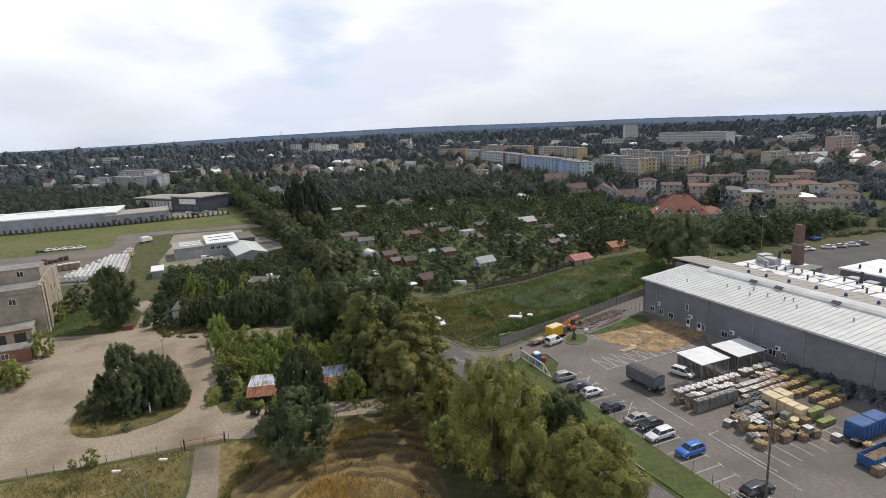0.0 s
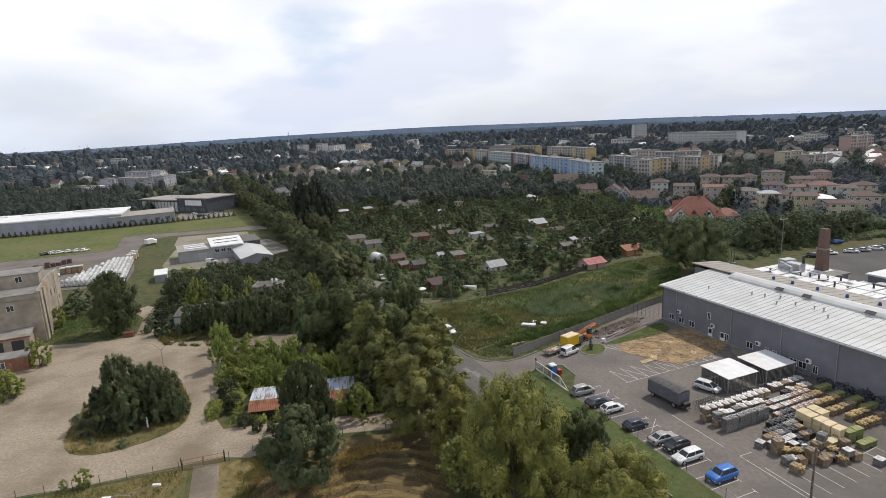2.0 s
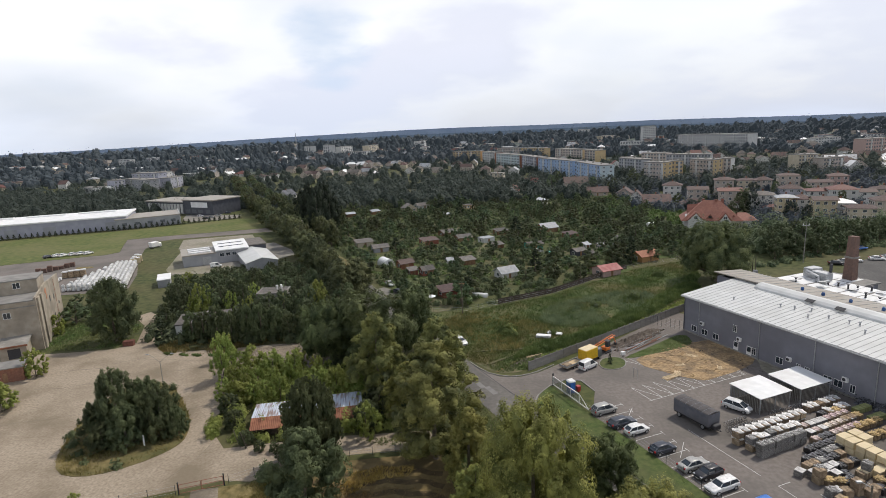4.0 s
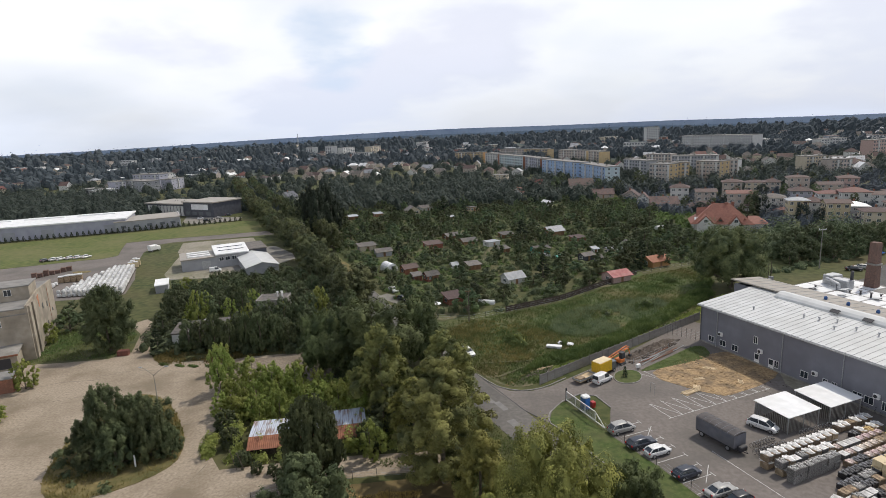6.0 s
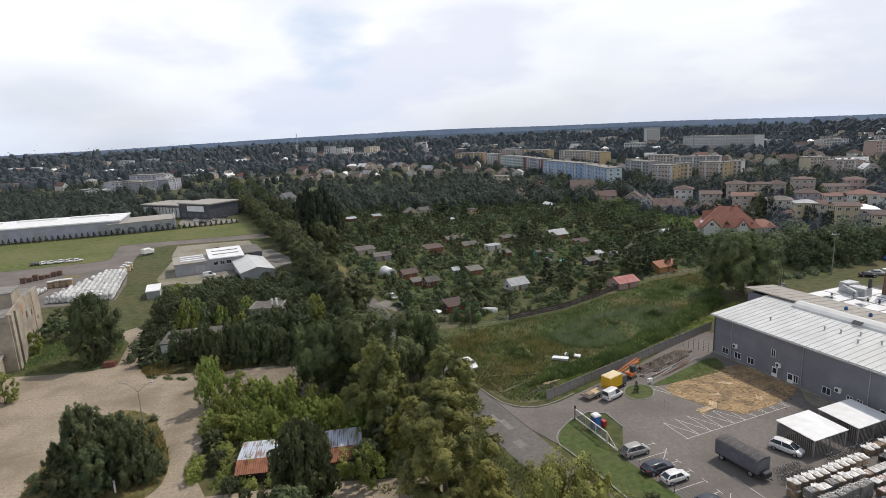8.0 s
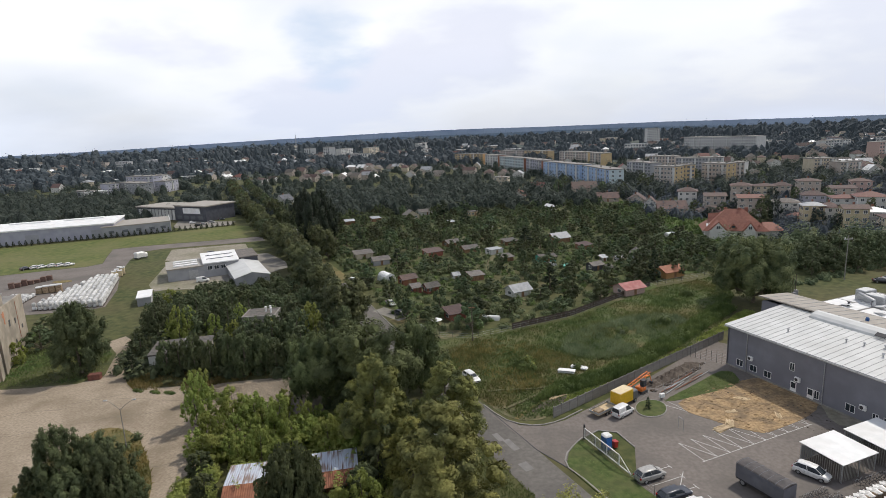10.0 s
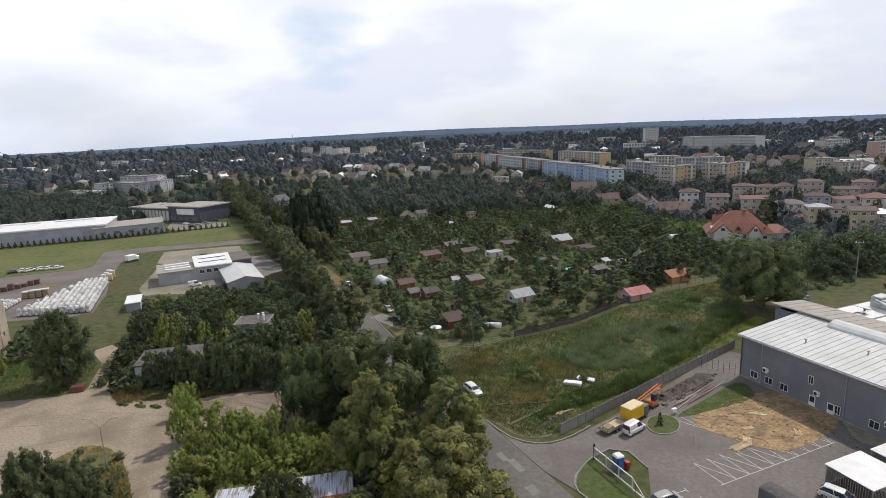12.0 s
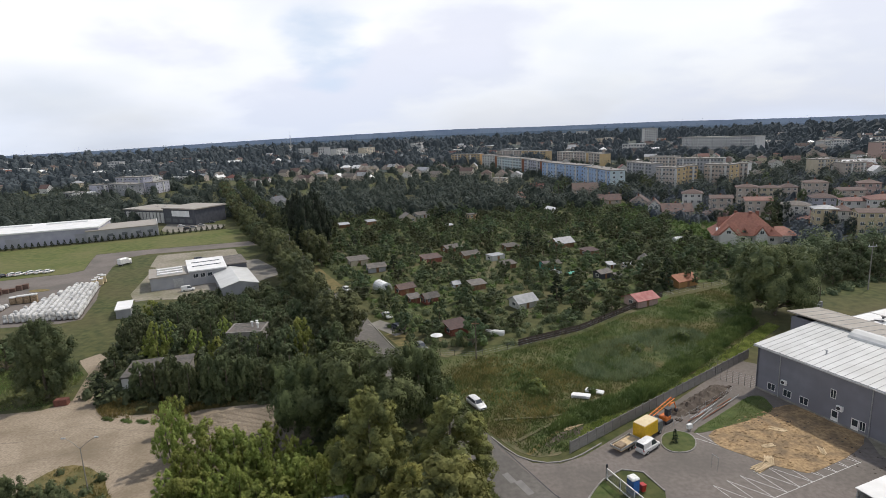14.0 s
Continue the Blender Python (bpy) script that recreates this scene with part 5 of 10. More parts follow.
house("town_house", "cream house with a brown-tiled hipped roof", "house", 193.8, 347.2, -20, 10.3, 8.9, 7.9, "hip", 1.5, "cream_wall", "tile_brown", bays=3, storeys=3, chimney=True, group="town houses", over=0.7)
house("town_house", "beige house with a brown-tiled hipped roof", "house", 205.9, 349.2, -22, 9.0, 7.8, 7.4, "hip", 2.2, "beige_wall", "tile_brown", bays=3, storeys=3, chimney=True, group="town houses", over=0.7)
house("town_house", "beige house with a red-tiled gabled roof", "house", 154.9, 294.9, -18, 11.2, 9.6, 9.0, "gable", 1.2, "beige_wall", "tile_red", bays=3, storeys=3, chimney=True, group="town houses", over=0.7)
house("town_house", "white house with a dark grey hipped roof", "house", 163.3, 278.6, -24, 10.3, 8.9, 8.2, "hip", 1.8, "white_wall", "roof_dark", bays=3, storeys=3, chimney=True, group="town houses", over=0.7)
house("town_house", "beige house with a brown-tiled hipped roof", "house", 221.9, 349.3, -20, 11.6, 10.0, 9.6, "hip", 1.5, "beige_wall", "tile_brown", bays=3, storeys=3, chimney=True, group="town houses", over=0.7)
house("town_house", "grey-white house with a brown roof and a white top", "house", 191.1, 299.8, -22, 10.3, 8.9, 7.9, "hip", 2.2, "lilac_wall", "tile_brown", bays=3, storeys=3, chimney=True, group="town houses", over=0.7)
house("town_house", "beige house with a brown-tiled gabled roof", "house", 225.9, 327.3, -18, 12.0, 10.4, 7.4, "gable", 1.2, "beige_wall", "tile_brown", bays=3, storeys=3, chimney=True, group="town houses", over=0.7)
house("town_house", "pinkish house with a faded tiled roof", "house", 246.9, 340.3, -24, 10.3, 8.9, 9.0, "hip", 1.8, "pink_wall", "tile_pink", bays=3, storeys=3, chimney=True, group="town houses", over=0.7)
house("town_house", "white house with a dull red tiled roof", "house", 195.4, 283.9, -20, 11.2, 9.6, 8.2, "hip", 1.5, "white_wall", "tile_red", bays=3, storeys=3, chimney=True, group="town houses", over=0.7)
house("town_house", "white house with a dull red tiled roof", "house", 201.7, 276.1, -22, 12.0, 10.4, 9.6, "hip", 2.2, "white_wall", "tile_red", bays=3, storeys=3, chimney=True, group="town houses", over=0.7)
house("town_house", "white house with a brown-tiled gabled roof", "house", 212.6, 276.9, -18, 10.3, 8.9, 7.9, "gable", 1.2, "white_wall", "tile_brown", bays=3, storeys=3, chimney=True, group="town houses", over=0.7)
house("town_house", "cream house with a brown-tiled hipped roof", "house", 231.0, 285.5, -24, 10.3, 8.9, 7.4, "hip", 1.8, "cream_wall", "tile_brown", bays=3, storeys=3, chimney=True, group="town houses", over=0.7)
house("town_house", "pale yellow house with a low pale roof", "house", 163.5, 260.2, -20, 8.2, 7.0, 9.0, "hip", 1.5, "yellow_pale", "roof_light", bays=3, storeys=3, chimney=True, group="town houses", over=0.7)
house("town_house", "white house with a low faded roof", "house", 169.4, 258.1, -22, 7.7, 6.6, 8.2, "hip", 2.2, "white_wall", "tile_pink", bays=3, storeys=3, chimney=True, group="town houses", over=0.7)
house("town_house", "pale yellow house with a brown roof", "house", 170.8, 245.5, -18, 9.0, 7.8, 9.6, "gable", 1.2, "yellow_pale", "tile_brown", bays=3, storeys=3, chimney=True, group="town houses", over=0.7)
house("town_house", "grey house with a low white sheet roof", "house", 178.2, 244.9, -24, 9.5, 8.2, 7.9, "hip", 1.8, "grey_wall", "white_panel", bays=3, storeys=3, chimney=True, group="town houses", over=0.7)
house("town_house", "cream house with a brown-tiled hipped roof", "house", 177.9, 232.2, -20, 10.3, 8.9, 7.4, "hip", 1.5, "cream_wall", "tile_brown", bays=3, storeys=3, chimney=True, group="town houses", over=0.7)
house("town_house", "beige house with a brown-tiled hipped roof", "house", 194.2, 239.4, -22, 10.3, 8.9, 9.0, "hip", 2.2, "beige_wall", "tile_brown", bays=3, storeys=3, chimney=True, group="town houses", over=0.7)
house("town_house", "low white house with a red roof", "house", 170.7, 280.8, -19, 8.8, 7.0, 2.80, "hip", 2.12, "white_wall", "tile_red", bays=3, storeys=1, chimney=True, group="town houses", over=0.6)
house("town_house", "house with a wide pinkish tiled roof", "house", 122.3, 311.9, -11, 14.6, 11.7, 2.83, "gable", 3.41, "beige_wall", "tile_pink", bays=3, storeys=1, chimney=True, group="town houses", over=0.6)
house("town_house", "white gabled house with a pinkish roof", "house", 112.1, 314.2, 66, 7.3, 5.9, 5.67, "gable", 2.93, "white_wall", "tile_pink", bays=3, storeys=2, chimney=True, group="town houses", over=0.6)
house("town_house", "beige house with a brown gabled roof", "house", 117.5, 349.5, 67, 12.8, 10.2, 2.83, "gable", 3.42, "beige_wall", "tile_brown", bays=3, storeys=1, chimney=True, group="town houses", over=0.6)
house("town_house", "house with a long brown tiled roof", "house", 98.9, 401.5, -7, 16.3, 13.0, 5.67, "gable", 3.91, "beige_wall", "tile_brown", bays=3, storeys=2, chimney=True, group="town houses", over=0.6)
house("town_house", "house with a pale orange roof", "house", 104.5, 365.6, -11, 13.2, 10.6, 2.84, "gable", 2.93, "beige_wall", "tile_pink", bays=3, storeys=1, chimney=True, group="town houses", over=0.6)
house("town_house", "white house with a red roof", "house", 52.8, 394.9, 63, 8.9, 7.1, 2.85, "gable", 2.95, "white_wall", "tile_red", bays=3, storeys=1, chimney=True, group="town houses", over=0.6)
house("town_house", "white house with a red roof", "house", 74.4, 448.8, -19, 10.9, 8.7, 2.84, "gable", 2.94, "white_wall", "tile_red", bays=3, storeys=1, chimney=True, group="town houses", over=0.6)
house("town_house", "cream flat-roofed three-storey house", "house", 49.7, 478.8, -18, 12.3, 9.8, 8.53, "flat", 0.29, "cream_wall", "flat_roof", bays=3, storeys=3, chimney=True, group="town houses", over=0.6)
house("town_house", "white gabled house with a dark roof", "house", -121.2, 428.6, 68, 11.9, 9.5, 2.88, "gable", 3.97, "white_wall", "clad_dark", bays=3, storeys=1, chimney=True, group="town houses", over=0.6)
house("town_house", "white house with a brown roof", "house", -200.0, 610.5, -19, 15.3, 12.2, 5.73, "hip", 2.17, "white_wall", "tile_brown", bays=3, storeys=2, chimney=True, group="town houses", over=0.6)
house("town_house", "white house with a red roof", "house", -259.1, 713.5, -21, 15.8, 12.6, 2.86, "hip", 3.94, "white_wall", "tile_red", bays=3, storeys=1, chimney=True, group="town houses", over=0.6)
house("town_house", "low annexe with a red-brown roof", "house", 164.1, 270.3, -20, 9, 6, 2.8, "hip", 1.6, "beige_wall", "tile_red", bays=2, storeys=1, group="town houses", over=0.5)
house("town_house", "low garage with a brown roof", "house", 156.8, 296.0, -20, 9, 6, 2.8, "hip", 1.5, "beige_wall", "tile_brown", bays=2, storeys=1, group="town houses", over=0.5)
house("town_house", "low garage with a brown roof", "house", 160.0, 288.1, -20, 8, 6, 2.8, "hip", 1.5, "white_wall", "tile_brown", bays=2, storeys=1, group="town houses", over=0.5)
house("town_house", "low house with a wide brown roof", "house", 134.5, 292.8, -20, 13, 9, 3.0, "hip", 2.6, "beige_wall", "tile_brown", bays=2, storeys=1, group="town houses", over=0.5)
house("town_house", "low annexe with a faded roof", "house", 194.5, 257.2, -20, 9, 6, 2.8, "hip", 1.4, "cream_wall", "tile_pink", bays=2, storeys=1, group="town houses", over=0.5)

# ---- the large buildings farther off ----
apartment("apartment_block", "pale blue five-storey apartment block", (99.2, 550.9), (117.8, 478.8), 11, 15.5, "blue_wall", 5, 12, None, stair=3, joined=False)
apartment("apartment_block", "pale blue five-storey apartment block with an aqua end wall", (117.2, 470.9), (121.8, 414.2), 11, 15.5, "blue_wall", 5, 9, "blue_pale", stair=3, joined=False)
apartment("apartment_block", "grey-white five-storey apartment block", (92.8, 617.3), (100.0, 561.3), 11, 15.5, "lilac_wall", 5, 7, "brick", stair=4, joined=True)
apartment("apartment_block", "pale apartment block with dark red stair strips", (71.8, 690.2), (91.7, 618.3), 11, 15.5, "blue_pale", 5, 9, "brick", stair=4, joined=True)
apartment("apartment_block", "white apartment block with a red end", (59.6, 756.6), (73.0, 714.5), 11, 15.5, "white_wall", 5, 5, "brick", stair=4, joined=True)
apartment("apartment_block", "yellow apartment block with orange ends", (20.1, 810.7), (59.8, 786.9), 11, 15.5, "yellow_wall", 5, 9, "orange_wall", stair=4, joined=True)
apartment("apartment_block", "long ochre five-storey apartment block", (92.7, 864.9), (125.9, 833.6), 11, 15.5, "beige_wall", 5, 9, "yellow_wall", stair=4, joined=True)
apartment("apartment_block", "ochre five-storey apartment block", (127.4, 831.7), (152.3, 785.8), 11, 15.5, "yellow_wall", 5, 8, None, stair=4, joined=True)
apartment("apartment_block", "beige apartment block with an ochre end wall", (159.6, 752.8), (182.5, 692.3), 11, 15.5, "beige_wall", 5, 10, "yellow_wall", stair=4, joined=True)
apartment("apartment_block", "beige apartment block with an ochre end wall", (181.5, 683.6), (185.9, 650.8), 13, 15.5, "beige_wall", 5, 4, "yellow_wall", stair=4, joined=True)
apartment("apartment_block", "beige apartment block with a yellow end wall", (160.4, 431.4), (169.8, 417.5), 12, 15.5, "beige_wall", 5, 6, "yellow_wall", stair=4, joined=False)
apartment("apartment_block", "pale yellow five-storey apartment block", (181.1, 430.8), (191.2, 430.8), 10, 15.5, "yellow_wall", 5, 3, None, stair=4, joined=True)
apartment("apartment_block", "beige apartment block with a yellow end wall", (200.4, 439.3), (211.4, 422.7), 12, 15.5, "beige_wall", 5, 7, "yellow_wall", stair=4, joined=False)
apartment("apartment_block", "beige apartment block with a white end wall", (223.3, 437.1), (229.4, 432.1), 12, 15.5, "beige_wall", 5, 3, "white_wall", stair=4, joined=True)
apartment("apartment_block", "long grey five-storey apartment block", (170.2, 520.0), (179.2, 483.9), 11, 14, "grey_wall", 5, 8, None, stair=4, joined=True)
apartment("apartment_block", "long grey five-storey apartment block", (213.1, 515.1), (245.7, 494.8), 12, 15.5, "grey_wall", 5, 14, None, stair=4, joined=True)
apartment("apartment_block", "long grey-beige five-storey apartment block", (206.3, 559.2), (224.1, 540.8), 12, 15.5, "beige_wall", 5, 8, None, stair=4, joined=True)
apartment("hospital_wing", "white flat-roofed building wing", (378.9, 867.4), (383.5, 842.9), 22, 24, "white_wall", 6, 5, None, group="white complex", stair=4, joined=True)
apartment("hospital_wing", "large white flat-roofed building complex", (384, 842), (434, 763), 24, 24, "white_wall", 6, 26, None, group="white complex", stair=6, joined=True)
apartment("tower_block", "white ten-storey tower block", (443, 1185), (470, 1183), 20, 36.5, "white_wall", 10, 7, None, group="towers", stair=4, joined=True)
apartment("office_block", "dark red flat-roofed office block", (459.6, 1216.3), (492.2, 1198.5), 20, 14, "brick", 4, 8, None, group="towers", stair=4, joined=True)
apartment("apartment_block", "pinkish tan five-storey apartment block", (460.4, 590.7), (497.2, 604.5), 13, 18, "pink_wall", 5, 9, None, stair=4, joined=True)
apartment("apartment_block", "white apartment block far off", (524.2, 761.0), (572.6, 779.0), 13, 14, "white_wall", 4, 9, None, stair=4, joined=True)
apartment("apartment_block", "white flat-roofed building far off", (-1408.6, 4132.8), (-1184.3, 3875.5), 16, 16, "white_wall", 5, 8, None, stair=4, joined=True)
apartment("apartment_block", "pale white apartment tower block", (-354.5, 1438.1), (-326.9, 1396.2), 14, 22, "white_wall", 7, 3, None, stair=4, joined=True)
apartment("apartment_block", "pale white apartment tower block", (-263.8, 1249.1), (-242.8, 1214.8), 14, 26, "white_wall", 8, 3, None, stair=4, joined=True)
apartment("apartment_block", "pale white apartment tower block", (-226.7, 1269.2), (-209.6, 1335.8), 14, 20, "white_wall", 6, 5, None, stair=4, joined=True)
apartment("apartment_block", "pale white apartment tower block", (-149.8, 1169.0), (-135.6, 1237.7), 14, 22, "cream_wall", 7, 4, None, stair=4, joined=True)
apartment("apartment_block", "pale flat-roofed block far off", (-714.1, 1920.2), (-702.9, 1966.6), 14, 16, "white_wall", 5, 4, None, stair=4, joined=True)
apartment("apartment_block", "pale flat-roofed block far off", (-68.0, 1785.1), (-31.0, 1901.8), 14, 16, "white_wall", 5, 5, None, stair=4, joined=True)
apartment("apartment_block", "pale flat-roofed block far off", (-642.9, 2350.8), (-623.4, 2416.8), 14, 18, "cream_wall", 5, 4, None, stair=4, joined=True)
apartment("apartment_block", "white flat-roofed block far off", (400.2, 1986.3), (451.2, 1959.0), 16, 14, "white_wall", 4, 6, None, stair=4, joined=True)
apartment("apartment_block", "white flat-roofed block far off", (661.1, 2575.6), (653.3, 2410.9), 18, 24, "white_wall", 6, 4, None, stair=4, joined=True)
apartment("apartment_block", "white flat-roofed block far off", (432.9, 1450.8), (487.9, 1518.9), 16, 14, "cream_wall", 4, 6, None, stair=4, joined=True)
apartment("apartment_block", "low white hall with a pale roof", (555.9, 948.7), (595.8, 962.8), 20, 9, "white_wall", 2, 6, None, stair=4, joined=True)
apartment("apartment_block", "low white hall with a pale roof", (597.7, 830.2), (616.8, 830.8), 20, 9, "white_wall", 2, 5, None, stair=4, joined=True)
apartment("apartment_block", "pale cream apartment block far off", (298.8, 455.6), (317.3, 458.2), 12, 14, "cream_wall", 5, 7, None, stair=4, joined=True)
apartment("apartment_block", "pale cream apartment block far off", (305.5, 435.8), (323.4, 437.8), 11, 12, "beige_wall", 4, 7, None, stair=4, joined=True)
apartment("apartment_block", "white apartment block far off", (303.0, 468.2), (312.1, 452.8), 12, 9, "white_wall", 3, 7, None, stair=4, joined=True)


def grey_office():
    apartment("office_building", "blue-grey flat-roofed office building", (-336.2, 562.7), (-329.6, 572.1), 14, 11, "lilac_wall", 3, 3, None, group="offices", joined=False)
    apartment("office_building", "blue-grey flat-roofed office building", (-334.8, 581.2), (-298.0, 550.8), 14, 11, "grey_wall", 3, 6, None, group="offices", joined=False)
    apartment("office_building", "taller blue-grey office wing with a flat roof", (-333.7, 592.3), (-299.2, 580.7), 12, 16, "lilac_wall", 4, 7, None, group="offices", joined=False)
    apartment("office_building", "white office wing with a flat roof", (-307.8, 598.3), (-303.0, 619.8), 12, 15, "white_wall", 4, 4, None, group="offices", joined=False)
    apartment("office_building", "pale office wing with a flat roof", (-280.3, 567.6), (-279.8, 595.1), 11, 11, "lilac_wall", 3, 4, None, group="offices", joined=False)
    simple_block("low_store", "low grey store with a flat roof", "building", (-367.1, 557.3), (-347.7, 544.0), 12, 6, M["grey_wall"], M["flat_roof"], 1, 3, joined=True)
    simple_block("low_store", "long white low store with a flat roof", "building", (-347.7, 542.9), (-333.4, 558.2), 14, 5, M["white_wall"], M["white_panel"], 1, 6, joined=True)
    simple_block("low_store", "long low white hall with a pale roof", "building", (-428.5, 698.3), (-414.3, 725.1), 12, 6, M["white_wall"], M["white_panel"], 1, 6, joined=True)
    simple_block("low_store", "long low hall with a red roof", "building", (-567.1, 694.2), (-526.2, 690.4), 16, 6, M["cream_wall"], M["tile_pink"], 1, 8, joined=True)
    simple_block("low_store", "long white hall far off", "building", (-955.3, 1206.4), (-892.6, 1221.6), 20, 8, M["white_wall"], M["white_panel"], 1, 8, joined=True)
    simple_block("low_store", "low hall with a white roof", "building", (-333.2, 718.0), (-319.7, 729.4), 14, 6, M["white_wall"], M["white_panel"], 1, 4, joined=True)
    simple_block("low_store", "long white-roofed hall far off", "building", (368.3, 3531.9), (590.2, 3910.9), 24, 10, M["cream_wall"], M["white_panel"], 1, 8, joined=True)


grey_office()


def long_hall():
    o = thing("warehouse", "long grey warehouse with a white sheet roof", "warehouse", (-285, 277, 0), 17.5)
    L = 111
    part("wall", Shape().box(0, 0, 0, L, 29, 7.0), M["lilac_wall"], o)
    part("roof", Shape().add(*slab((-0.5, -0.6, 7.7), (L + 0.5, -0.6, 7.7), (L + 0.5, 29.5, 8.3), (-0.5, 29.5, 8.3), 0.7)), M["white_panel"], o)
    for x in (52, 70, 100):
        part("loading_door", Shape().box(x, -0.12, 0, x + 6, 0.02, 4.6), M["grey_wall"], o)
    for x in (30, 56, 82):
        part("skylight", Shape().box(x, 22, 7.9, x + 20, 25, 8.9, 0.3), M["white_panel"], o)
    p = thing("low_warehouse", "low grey annex with a flat roof", "warehouse", (-183.4, 305.6, 0), 26)
    part("wall", Shape().box(0, 0, 0, 33, 25, 5.6), M["grey_wall"], p)
    part("roof", Shape().box(-0.3, -0.3, 5.6, 33.3, 25.3, 6.0), M["grey_roof"], p)
    for x in (3, 9.5, 16, 22.5, 28):
        part("window", Shape().box(x, -0.08, 2.2, x + 2.6, 0.02, 3.6), M["glass_far"], p)
    part("gable_wall", Shape().box(33.0, -0.2, 0, 33.4, 25.2, 6.6), M["white_wall"], p)
    d = thing("dark_warehouse", "dark grey building with white pillars and a flat grey roof", "building", (-205, 379.5, 0), -26.4)
    part("wall", Shape().box(0, 0, 0, 38, 22, 7.6), M["clad_dark"], d)
    part("wall", Shape().box(38, -0.6, 0, 66, 22, 9.2), M["clad_dark"], d)
    part("roof", Shape().box(-0.8, -0.8, 7.6, 38, 22.8, 8.3), M["grey_roof"], d)
    part("roof", Shape().box(37.6, -1.4, 9.2, 66.8, 22.8, 9.9), M["grey_roof"], d)
    for i in range(11):
        part("pillar", Shape().box(2 + 3.3 * i, -0.5, 0.3, 4.2 + 3.3 * i, 0, 6.6), M["white_wall"], d)
    part("front_panel", Shape().box(46, -1.0, 4.8, 61, -0.6, 8.2), M["white_panel"], d, "pale grey front panel")
    for x in (40, 46, 52, 59):
        part("window", Shape().box(x, -0.7, 1.0, x + 4, -0.58, 3.4), M["glass_far"], d)


long_hall()


def left_works():
    o = thing("workshop", "grey workshop with strip skylights and sheet roofs", "workshop", (-99.5, 207, 0), 25)
    part("wall", Shape().box(0, 0, 0, 12, 15, 4.2), M["grey_wall"], o)
    part("roof", Shape().box(-0.3, -0.3, 4.2, 12, 15.3, 4.6), M["grey_roof"], o)
    for i in range(3):
        part("skylight", Shape().box(2.2, 2.4 + 4.0 * i, 4.6, 10.4, 3.6 + 4.0 * i, 5.1, 0.15), M["white_panel"], o)
    part("wall", Shape().box(12, 0, 0, 24, 13, 5.0), M["grey_wall"], o)
    part("roof", Shape().add(*slab((11.8, -0.6, 5.3), (24.3, -0.6, 5.3), (24.3, 13.5, 6.6), (11.8, 13.5, 6.6), 0.4)), M["white_panel"], o)
    part("roof_light", Shape().add(*slab((13.4, 4.0, 5.80), (22.8, 4.0, 5.80), (22.8, 4.9, 5.88), (13.4, 4.9, 5.88), 0.1)), M["glass"], o)
    part("roof_light", Shape().add(*slab((13.4, 8.5, 6.22), (22.8, 8.5, 6.22), (22.8, 9.4, 6.30), (13.4, 9.4, 6.30), 0.1)), M["glass"], o)
    wm = window_set(1.6, 1.4)
    for x in (14, 16.3, 18.6):
        set_window(o, wm, x, 0, 2.6, 0)
    part("door", Shape().box(7, -0.1, 0, 10, 0.02, 3.2), M["steel"], o)
    q = thing("sheet_shed", "long shed with a pale ribbed gabled sheet roof", "shed", (-72.4, 209.6, 0), -62)
    part("wall", Shape().add([(-13, -5.5, 0), (-13, 5.5, 0), (-13, 5.5, 3.2), (-13, 0, 4.6), (-13, -5.5, 3.2), (13, -5.5, 0), (13, 5.5, 0), (13, 5.5, 3.2), (13, 0, 4.6), (13, -5.5, 3.2)],
                             [(0, 4, 3, 2, 1), (5, 6, 7, 8, 9), (0, 5, 9, 4), (1, 2, 7, 6), (0, 1, 6, 5)]), M["grey_wall"], q)
    for e in (-1, 1):
        part("roof", Shape().add(*slab((-13.4, e * 5.9, 3.22), (13.4, e * 5.9, 3.22), (13.4, 0, 4.75), (-13.4, 0, 4.75), 0.12)), M["metal_roof"], q)
    b = thing("store_building", "low building with a black felt roof", "building", (-81.5, 226.5, 0), 25)
    part("wall", Shape().box(-6, -8, 0, 6, 8, 5.0), M["clad_dark"], b)
    part("roof", Shape().box(-6.3, -8.3, 5.0, 6.3, 8.3, 5.4), M["roof_dark"], b)
    k = thing("white_kiosk", "small white flat-roofed kiosk", "kiosk", (-95.4, 184.4, 0), 23)
    part("wall", Shape().box(-1.9, -4.6, 0, 1.9, 4.6, 2.5), M["grey_wall"], k)
    part("roof", Shape().box(-2.1, -4.9, 2.5, 2.1, 4.9, 2.75), M["white_panel"], k)
    f = thing("flat_roofed_building", "small flat-roofed building with pale roof edges among trees", "building", (-49.0, 154.4, 0), 2)
    part("wall", Shape().box(-4.0, -3.2, 0, 4.0, 3.2, 4.7), M["concrete"], f)
    part("roof", Shape().box(-3.8, -3.0, 4.7, 3.8, 3.0, 4.85), M["roof_dark"], f)
    for a in ((-4.1, -3.3, 4.1, -3.0), (-4.1, 3.0, 4.1, 3.3), (-4.1, -3.0, -3.8, 3.0), (3.8, -3.0, 4.1, 3.0)):
        part("roof_edge", Shape().box(a[0], a[1], 4.7, a[2], a[3], 4.95), M["concrete"], f)
    for x, y in ((1.0, 0.6), (2.0, 1.2), (2.6, -0.6)):
        v = part("vent", Shape().tube([(x, y, 4.85), (x, y, 5.9)], 0.2, 8), M["white"], f)
        part("cowl", Shape().tube([(x, y, 5.9), (x, y, 6.15)], 0.36, 8), M["white"], v)


